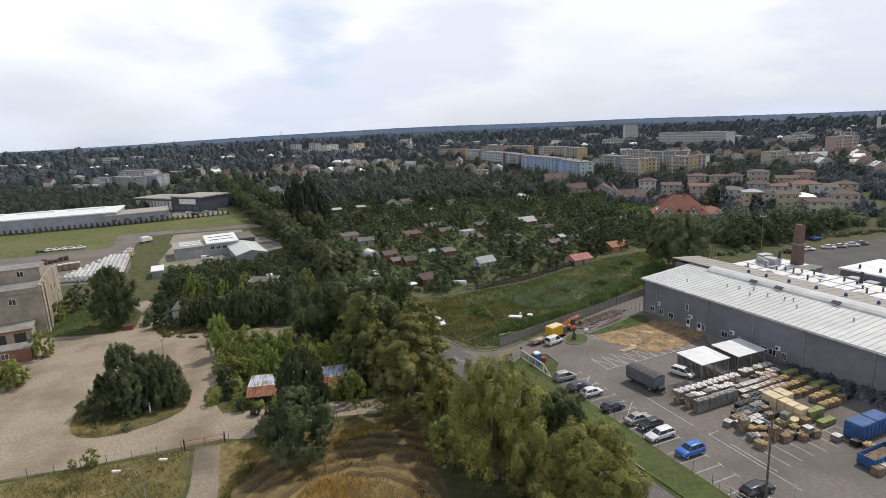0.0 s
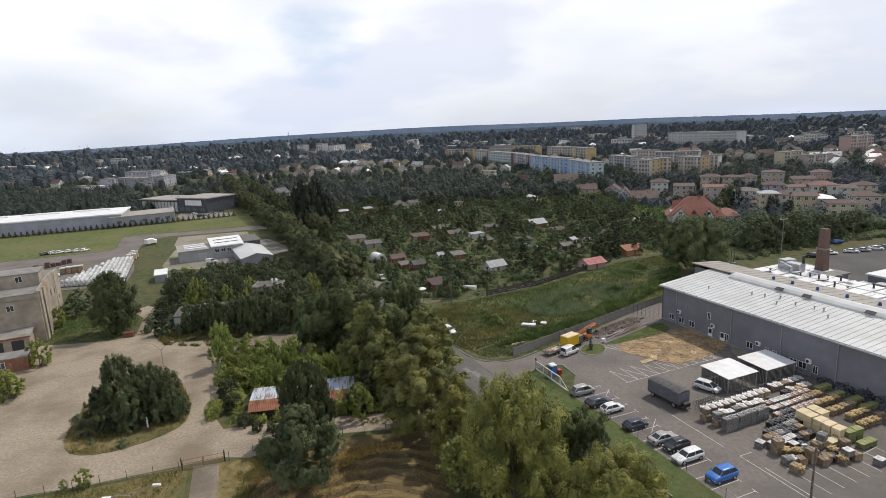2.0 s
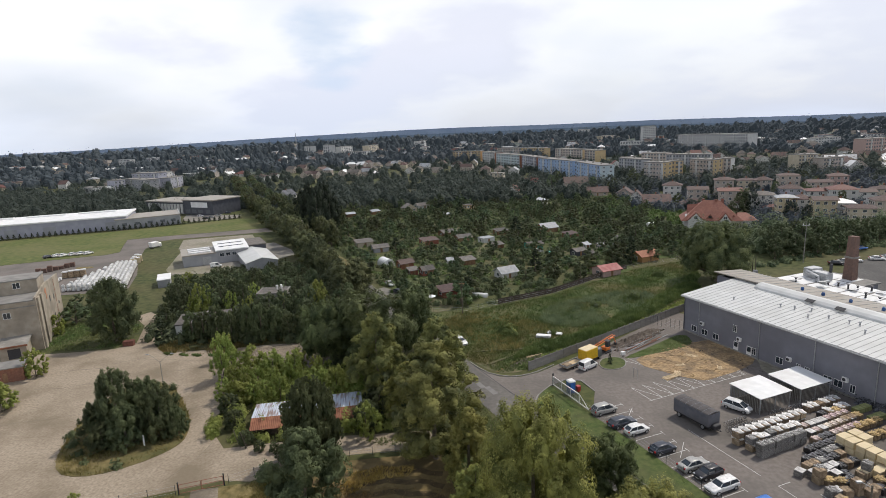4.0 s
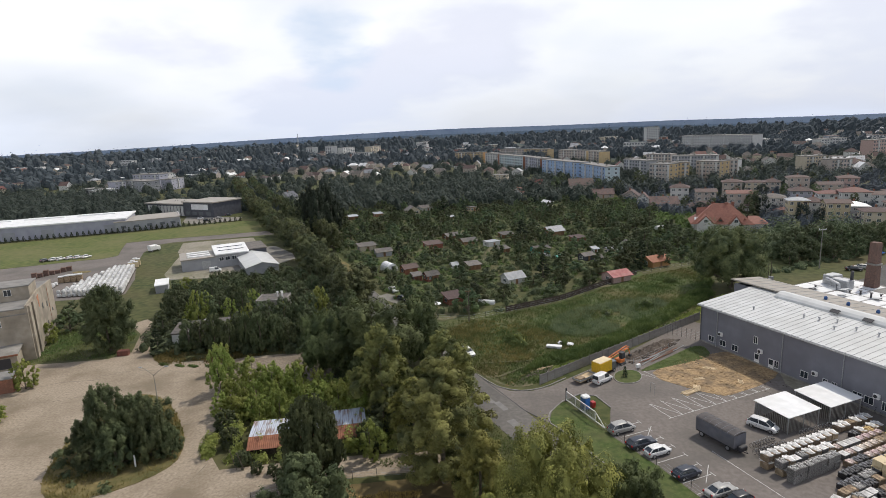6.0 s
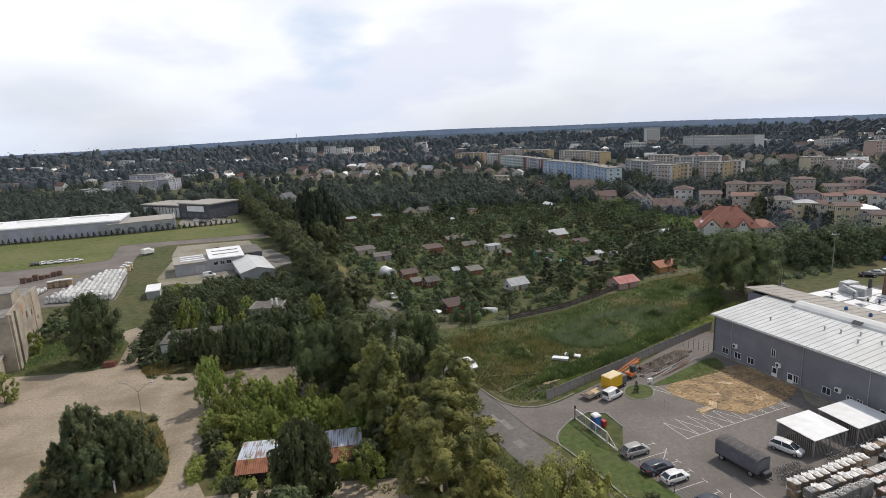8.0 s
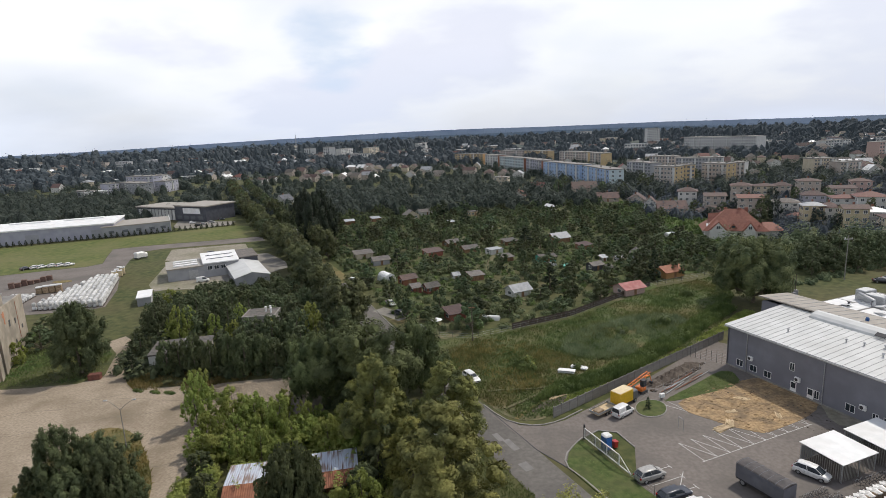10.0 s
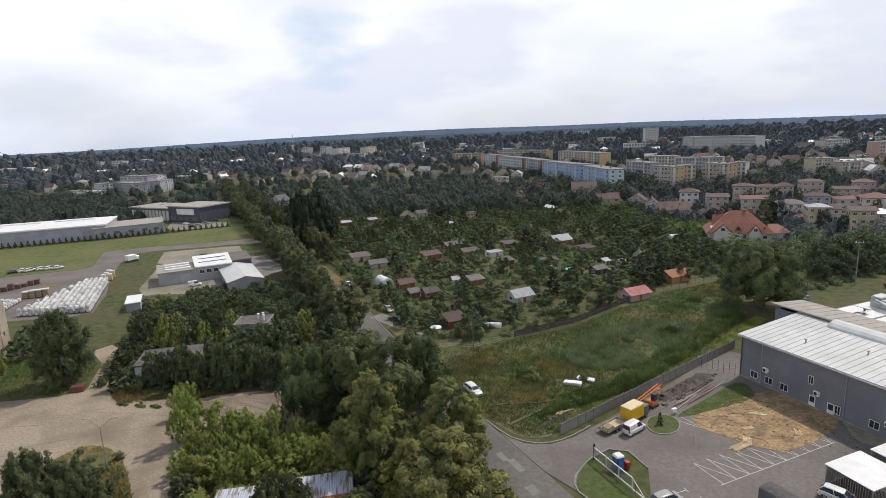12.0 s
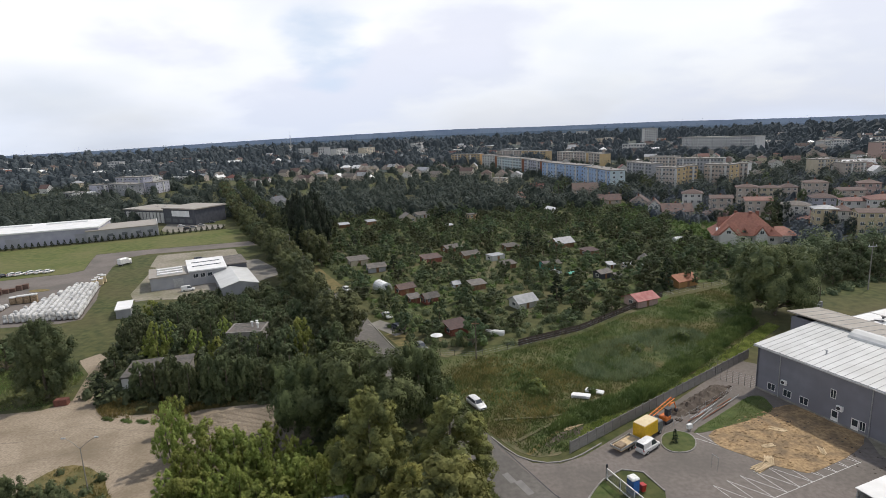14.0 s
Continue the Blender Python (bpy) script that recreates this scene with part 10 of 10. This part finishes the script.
# ---- meadow things ----
def sheet_stack(x, y, turn, n):
    o = thing("sheet_stack", "stack of pale corrugated roofing sheets lying in the grass", "sheets", (x, y, 0.1), turn)
    for k in range(n):
        q = part("sheet", Shape().box(-1.6, -0.65, 0, 1.6, 0.65, 0.05), M["white_panel"], o)
        q.matrix_local = pose(YR.uniform(-0.1, 0.1), YR.uniform(-0.08, 0.08), 0.16 * k, 0, YR.uniform(-1, 1), YR.uniform(-3, 3))


sheet_stack(21.4, 123.0, -22, 4)
sheet_stack(24.4, 124.6, -30, 3)
shrub_stuff("meadow_bush", "round green bush in the meadow", [(13.8 + YR.uniform(-1, 1), 126.5 + YR.uniform(-1, 1), 2.4, 1.9) for _ in range(5)], 70, M["leaf_fresh"], 72, "bush")
shrub_stuff("meadow_bush", "small dark bushes in the meadow", [(38.8, 142, 1.8, 1.4), (50.9, 147.5, 2.4, 2.2), (51.5, 146.6, 1.8, 1.6)], 70, M["leaf"], 73, "bush")
planks(17.5, 113.6, 28, 8, 3.5, "dark weathered boards in the ditch", 0.05)


# ---- the rusty sheds beside the yard ----
def tin_shed(x, y, turn, w, d, label):
    o = thing("tin_shed", label, "shed", (x, y, 0), turn)
    # wall darkened: the shadow below the roof is in its colour
    part("wall", Shape().box(0, 0.5, 0, w, d, 1.5), M["wood_dark"], o)
    mid = d * 0.30
    for y0, y1, z0, z1, key in ((-0.4, mid, 1.5, 2.5, "rust"), (mid, d + 0.4, 2.5, 2.6, "roof_streak")):
        n = int((w + 0.6) / 0.15)
        vs, fs = [], []
        for i in range(n + 1):
            X, dz = -0.3 + 0.15 * i, 0.05 * (i % 2)
            vs += [(X, y0, z0 + dz), (X, y1, z1 + dz), (X, y0, z0 + dz - 0.03), (X, y1, z1 + dz - 0.03)]
            if i:
                a, b = 4 * i - 4, 4 * i
                fs += [(a, b, b + 1, a + 1), (a + 2, a + 3, b + 3, b + 2)]
        part("roof_sheet", mesh_of("roof_sheet", vs, fs, M[key]), None, o, "rusty corrugated sheet" if key == "rust" else "pale corrugated sheet")
    part("door", Shape().box(w * 0.4, 0.42, 0, w * 0.4 + 0.9, 0.5, 1.4), M["wood"], o)
    return o


tin_shed(-32.4, 86.6, 7, 9.9, 6.2, "low shed with a rusty and pale corrugated roof")
tin_shed(-22.2, 88.2, 10, 7.2, 6.5, "low shed with a rust-red and bluish corrugated roof")
house("brick_shed", "small brick shed with a pale flat roof and doors", "shed", -92.5, 113.5, 20, 6.4, 4.6, 2.9, "flat", 0.2, "brick", "flat_roof", bays=2, group="yard sheds")
sl = thing("low_shed", "low concrete shed with a weathered flat roof among trees", "shed", (-66.7, 132.8, 0), 12)
part("wall", Shape().box(0.2, 0.2, 0, 11.8, 8.8, 3.1), M["concrete"], sl)
part("end_wall", Shape().box(0.0, 0.05, 0, 2.6, 0.2, 3.1), M["white_wall"], sl)
part("roof", Shape().box(-0.2, -0.1, 3.1, 12.1, 9.1, 3.4), M["roof_dark"], sl)
part("roof_box", Shape().box(6.5, 5.0, 3.4, 8.5, 6.2, 4.4), M["concrete"], sl)
for x, y, h in ((-32.2, 83.6, 2.6), (-33.4, 83.9, 3.0)):
    solid("leaning_pole", Shape().tube([(0, 0, 0), (-0.9, 0.4, h)], 0.05, 5), M["bark"], "thin bare pole leaning by the shed", "pole", (x, y, 0))
solid("yard_marker", Shape().box(-0.12, -0.06, 0, 0.12, 0.06, 1.9, 0.03), M["white"], "white marker post on the grass island", "post", (-49.2, 85.6, 0.09), 10)
solid("rust_bin", Shape().box(-1.2, -0.7, 0, 1.2, 0.7, 1.2, 0.1), M["rust_dark"], "rusty red skip at the yard edge", "skip", (-76.5, 129.5, 0.03), 10)
for pts in ([(-100, 106), (-78, 108), (-62, 113), (-47, 116)], [(-112, 88), (-84, 93), (-66, 97)], [(-49, 97), (-40, 99)], [(-42, 76), (-38.5, 84), (-40, 95), (-45, 118)], [(-68, 120.5), (-52, 118), (-45, 115)], [(-76, 118), (-66, 122)], [(-90, 112), (-82, 116), (-74, 117)]):
    fine = []
    for (ax, ay), (bx, by) in zip(pts, pts[1:]):
        fine += [(ax + (bx - ax) * k / 7 + YR.uniform(-0.25, 0.25), ay + (by - ay) * k / 7 + YR.uniform(-0.25, 0.25)) for k in range(7)]
    left, right = ribbon(fine + [pts[-1]], YR.uniform(0.07, 0.13))
    sheet("yard_crack", left + right[::-1], 0.03, M["yard_stain_shade"], "dark weedy joint across the concrete", "crack")


# ---- bags, hedge and garden things farther off ----
def bag_rows():
    rng = random.Random(9)
    s, pallets = Shape(), Shape()

    def bag(x, y, z):
        k, n = rng.uniform(0.60, 0.70), 8
        ring = lambda r, zz: [(x + r * math.cos(2 * math.pi * q / n + 0.4), y + r * math.sin(2 * math.pi * q / n + 0.4), zz) for q in range(n)]
        vs = ring(k * 0.9, z + 0.04) + ring(k, z + 0.5) + ring(k * 0.85, z + 0.95) + ring(k * 0.3, z + rng.uniform(1.0, 1.2))
        s.add(vs, [tuple(range(3 * n, 4 * n))] + [(b * n + q, b * n + (q + 1) % n, (b + 1) * n + (q + 1) % n, (b + 1) * n + q) for b in range(3) for q in range(n)])

    for j in range(25):
        v = 1.5 * j
        right, left = -107.6 - 0.404 * v, -129.0 - 0.05 * v
        for i in range(int((right - left) / 1.62)):
            x, y = right - 1.62 * i + rng.uniform(-0.08, 0.08), 181.6 + 0.914 * v - 0.10 * i + rng.uniform(-0.08, 0.08)
            pallets.box(x - 0.62, y - 0.6, 0.04, x + 0.62, y + 0.6, 0.18)
            bag(x, y, 0.18)
            if rng.random() < 0.93:
                bag(x, y, 1.35)
    for j in range(8):
        for i in range(5):
            x, y = -143.0 + 1.7 * i - 0.4 * j + rng.uniform(-0.2, 0.2), 184.4 + 1.6 * j + rng.uniform(-0.2, 0.2)
            pallets.box(x - 0.62, y - 0.6, 0.04, x + 0.62, y + 0.6, 0.18)
            bag(x, y, 0.18)
    solid("bulk_bags", s, M["bag"], "long rows of stacked white bulk bags on the lot", "bags", kind="stuff")
    solid("pallet_rows", pallets, M["wood_dark"], "dark pallets under the bulk bags", "pallets", kind="stuff")


bag_rows()


def pallet_stack(x, y, turn, w, d, h, key, label):
    """A square stack of wrapped goods on a pallet, with a sagging cover."""
    o = thing("pallet_stack", label, "goods", (x, y, 0.036), turn)
    part("pallet", Shape().box(-w / 2, -d / 2, 0, w / 2, d / 2, 0.14), M["wood_dark"], o)
    part("goods_block", Shape().box(-w / 2 + 0.05, -d / 2 + 0.05, 0.14, w / 2 - 0.05, d / 2 - 0.05, h, 0.08), M[key], o)
    part("cover", Shape().box(-w / 2, -d / 2, h - 0.25, w / 2, d / 2, h + 0.06, 0.06), M["brick_old" if key == "brick_old" else "bag"], o)


for i in range(7):
    pallet_stack(-155.5 + 1.0 * i, 207.8 + 1.75 * i, 24, 1.7, 1.7, YR.uniform(1.2, 2.2), "brick_old", "brown wrapped goods stacked on a pallet")
for i in range(4):
    pallet_stack(-139.6 + 1.9 * (i % 4), 199.6 + 0.5 * i, 24, 1.8, 1.8, YR.uniform(2.2, 2.7), "scrap_wood", "tall brown goods stacked beside the bulk bags")
for i in range(5):
    pallet_stack(-124.8 - 0.5 * i + 1.7 * (i % 2), 217.5 + 1.7 * i, 24, 1.6, 1.6, YR.uniform(2.0, 2.8), "crate_pale", "pale wrapped goods at the end of the bag rows")
sheet("lot_grass", rounded([(-147.5, 216.0), (-141.0, 217.2), (-137.8, 214.0), (-143.6, 212.4)], 2), 0.06, M["drygrass"], "patch of dry grass on the storage lot", "grass")
for i in range(46):
    x, y = -238 + 2.55 * i, 285.4 + 0.82 * i + 0.0042 * i * i
    plant("spruce", x, y, 3.0, 2.4, group="thuja hedge", label="small dark thuja in a clipped row")


def round_greenhouse(x, y, turn):
    o = thing("arched_greenhouse", "white arched greenhouse with a small end window", "greenhouse", (x, y, 0), turn)
    prof = [(2.1 * math.cos(a), 2.7 * math.sin(a) ** 0.8) for a in (math.pi * k / 10 for k in range(11))]
    n = len(prof)
    part("cover", Shape().add([(p, -3.0, z) for p, z in prof] + [(p, 3.0, z) for p, z in prof], [tuple(range(n)), tuple(range(2 * n - 1, n - 1, -1))] + [(i, n + i, n + (i + 1) % n, (i + 1) % n) for i in range(n)]), M["white_panel"], o)
    part("end_window", Shape().box(-0.5, -3.05, 1.2, 0.5, -2.99, 1.9), M["glass"], o)
    for k in range(4):
        part("hoop", Shape().tube([(p * 1.01, -2.9 + 1.93 * k, z + 0.02) for p, z in prof], 0.03, 4), M["steel"], o)


round_greenhouse(-21.5, 197.5, 30)


def small_greenhouse(x, y, turn, L):
    o = thing("polytunnel", "low white polytunnel among the beds", "greenhouse", (x, y, 0), turn)
    prof = [(0.9 * math.cos(a), 1.1 * math.sin(a)) for a in (math.pi * k / 8 for k in range(9))]
    n = len(prof)
    part("cover", Shape().add([(p, -L / 2, z) for p, z in prof] + [(p, L / 2, z) for p, z in prof], [tuple(range(n)), tuple(range(2 * n - 1, n - 1, -1))] + [(i, n + i, n + (i + 1) % n, (i + 1) % n) for i in range(n)]), M["white_panel"], o)
    part("door", Shape().box(-0.3, -L / 2 - 0.03, 0, 0.3, -L / 2 + 0.01, 0.9), M["steel"], o)


small_greenhouse(9.5, 155.5, 70, 4.5)
small_greenhouse(36, 208, 30, 4)
small_greenhouse(66, 212, 20, 3.5)
pool = thing("paddling_pool", "round green paddling pool on the grass", "pool", (40.5, 205.5, 0))
part("wall", Shape().tube([(0, 0, 0), (0, 0, 0.6)], 2.0, 16), M["teal"], pool)
tank = thing("gas_tank", "white rounded gas tank beside the villa garden", "tank", (94, 246, 0), 20)
part("shell", Shape().tube([(-2.4, 0, 1.3), (-2.0, 0, 1.3), (2.0, 0, 1.3), (2.4, 0, 1.3)], [0.6, 1.2, 1.2, 0.6], 12), M["white"], tank)
for x in (-1.4, 1.4):
    part("cradle", Shape().box(x - 0.2, -0.9, 0, x + 0.2, 0.9, 0.5), M["concrete"], tank)
par = thing("garden_parasol", "white garden parasol open over a table", "parasol", (-4.5, 151.5, 0))
part("pole", Shape().tube([(0, 0, 0), (0, 0, 2.2)], 0.03, 5), M["steel"], par)
part("canopy", Shape().prism([(1.5 * math.cos(k * math.pi / 4), 1.5 * math.sin(k * math.pi / 4)) for k in range(8)], 1.95, 2.5, [(0.05 * math.cos(k * math.pi / 4), 0.05 * math.sin(k * math.pi / 4)) for k in range(8)]), M["white_panel"], par)
sheet("back_lot", [(94, 152), (122, 164), (129, 172), (147, 182.5), (172, 189), (200, 194), (230, 150), (150, 60), (118, 100)], 0.03, M["asphalt_dark"], "dark grey asphalt lot behind the hall", "parking lot")


# ---- the yard's worn surface ----
COBBLES = [(-48.5, 117.2), (-36, 114.6), (-27, 117), (-31.5, 126), (-39.4, 125.4), (-48.9, 122.2)]


def sett_field():
    """Rows of old paving setts, uneven, beyond the scrub."""
    rng = random.Random(77)
    s = Shape()
    for j in range(30):
        for i in range(58):
            x, y = -50 + 0.44 * i + 0.22 * (j % 2), 114 + 0.44 * j
            if inside(x, y, COBBLES) and rng.random() < 0.93:
                z = 0.045 + rng.uniform(0, 0.03)
                s.box(x - 0.19, y - 0.18, 0.0, x + 0.19, y + 0.18, z)
    solid("sett_paving", s, M["cobble"], "rows of worn grey-brown paving setts in the yard", "paving", kind="stuff")


sett_field()
# shade beside the tree belt, laid on the yard as two darker patches
for i, (x, y, r) in enumerate(((-31, 113, 4.2), (-27, 115.5, 3.2))):
    rng = random.Random(300 + i)
    blot = rounded([(x + r * rng.uniform(0.5, 1.2) * 1.8 * math.cos(a), y + r * rng.uniform(0.5, 1.1) * 0.7 * math.sin(a)) for a in (2 * math.pi * k / 11 for k in range(11))], 2)
    sheet("yard_patch", blot, 0.029 + 0.0005 * i, M["yard_stain_shade"], "darker worn patch of old asphalt in the yard", "yard")
for i, (x, y) in enumerate(((-57, 121.5), (-53, 121), (-49.5, 119), (-60, 122), (-64, 123))):
    shrub_stuff("yard_weeds", "small tuft of weeds in a yard joint", [(x, y, 1.4, 0.5), (x + 0.9, y - 0.4, 1.0, 0.4), (x - 0.8, y + 0.3, 0.8, 0.4)], 160, M["leaf_hedge"], 90 + i, "weeds", leaf=0.06)


def clods(name, label, poly, count, size, material, seed):
    """Loose clods and stones strewn over dug ground."""
    rng, pick = np.random.default_rng(seed), random.Random(seed)
    xs, ys = [p[0] for p in poly], [p[1] for p in poly]
    pts = []
    while len(pts) < count:
        x, y = pick.uniform(min(xs), max(xs)), pick.uniform(min(ys), max(ys))
        if inside(x, y, poly) and noise.noise((x * 0.5, y * 0.5, seed)) > -0.15:
            pts.append((x, y, 0.07, pick.uniform(*size) * pick.uniform(0.4, 1.0)))
    c = np.array(pts)
    v = (c[:, None, :3] + ICO[None] * c[:, None, 3:] * np.array([1.3, 0.9, 0.6]) * rng.uniform(0.6, 1.3, (count, 12, 1)))[:, ICO_FACES].reshape(-1, 3, 3)
    solid(name, triangle_mesh(name, v, material), None, label, "soil", kind="stuff")


clods("sand_clods", "clods and ruts of ochre sand", SAND, 900, (0.06, 0.26), M["sand"], 71)
clods("soil_clods", "dark clods of earth round the dug sand", rounded([(36.4, 109.6), (44, 113.6), (52, 116), (57.5, 107), (59, 100), (53, 97.6), (55, 104), (53.6, 111), (46, 111.6)], 1), 90, (0.06, 0.2), M["soil"], 72)
clods("trench_clods", "dark clods of earth along the trench", [(35, 113.5), (48, 122.5), (49.5, 124.5), (46, 125), (34, 116)], 700, (0.1, 0.45), M["soil"], 73)
sheet("gravel_lot", [(-127.5, 266.4), (-96, 273.5), (-90.5, 262), (-100.0, 248.0), (-109.0, 240.0), (-119.0, 243.5)], 0.04, M["gravel"], "pale gravel lot with patches of grass", "lot")
sheet("warehouse_parking", [(-160, 334), (-150.5, 326.5), (-126, 333.5), (-128, 347), (-168.5, 358.5)], 0.04, M["slab"], "pale paved parking ground at the dark warehouse", "parking lot")
sheet("workshop_apron", [(-105.4, 205.0), (-113.0, 230.5), (-116.8, 246.9), (-104, 242), (-96.0, 208), (-82.3, 208), (-76.5, 201.5), (-86.1, 196.8), (-100.4, 197.7)], 0.052, M["gravel"], "pale worn ground round the workshop", "ground")
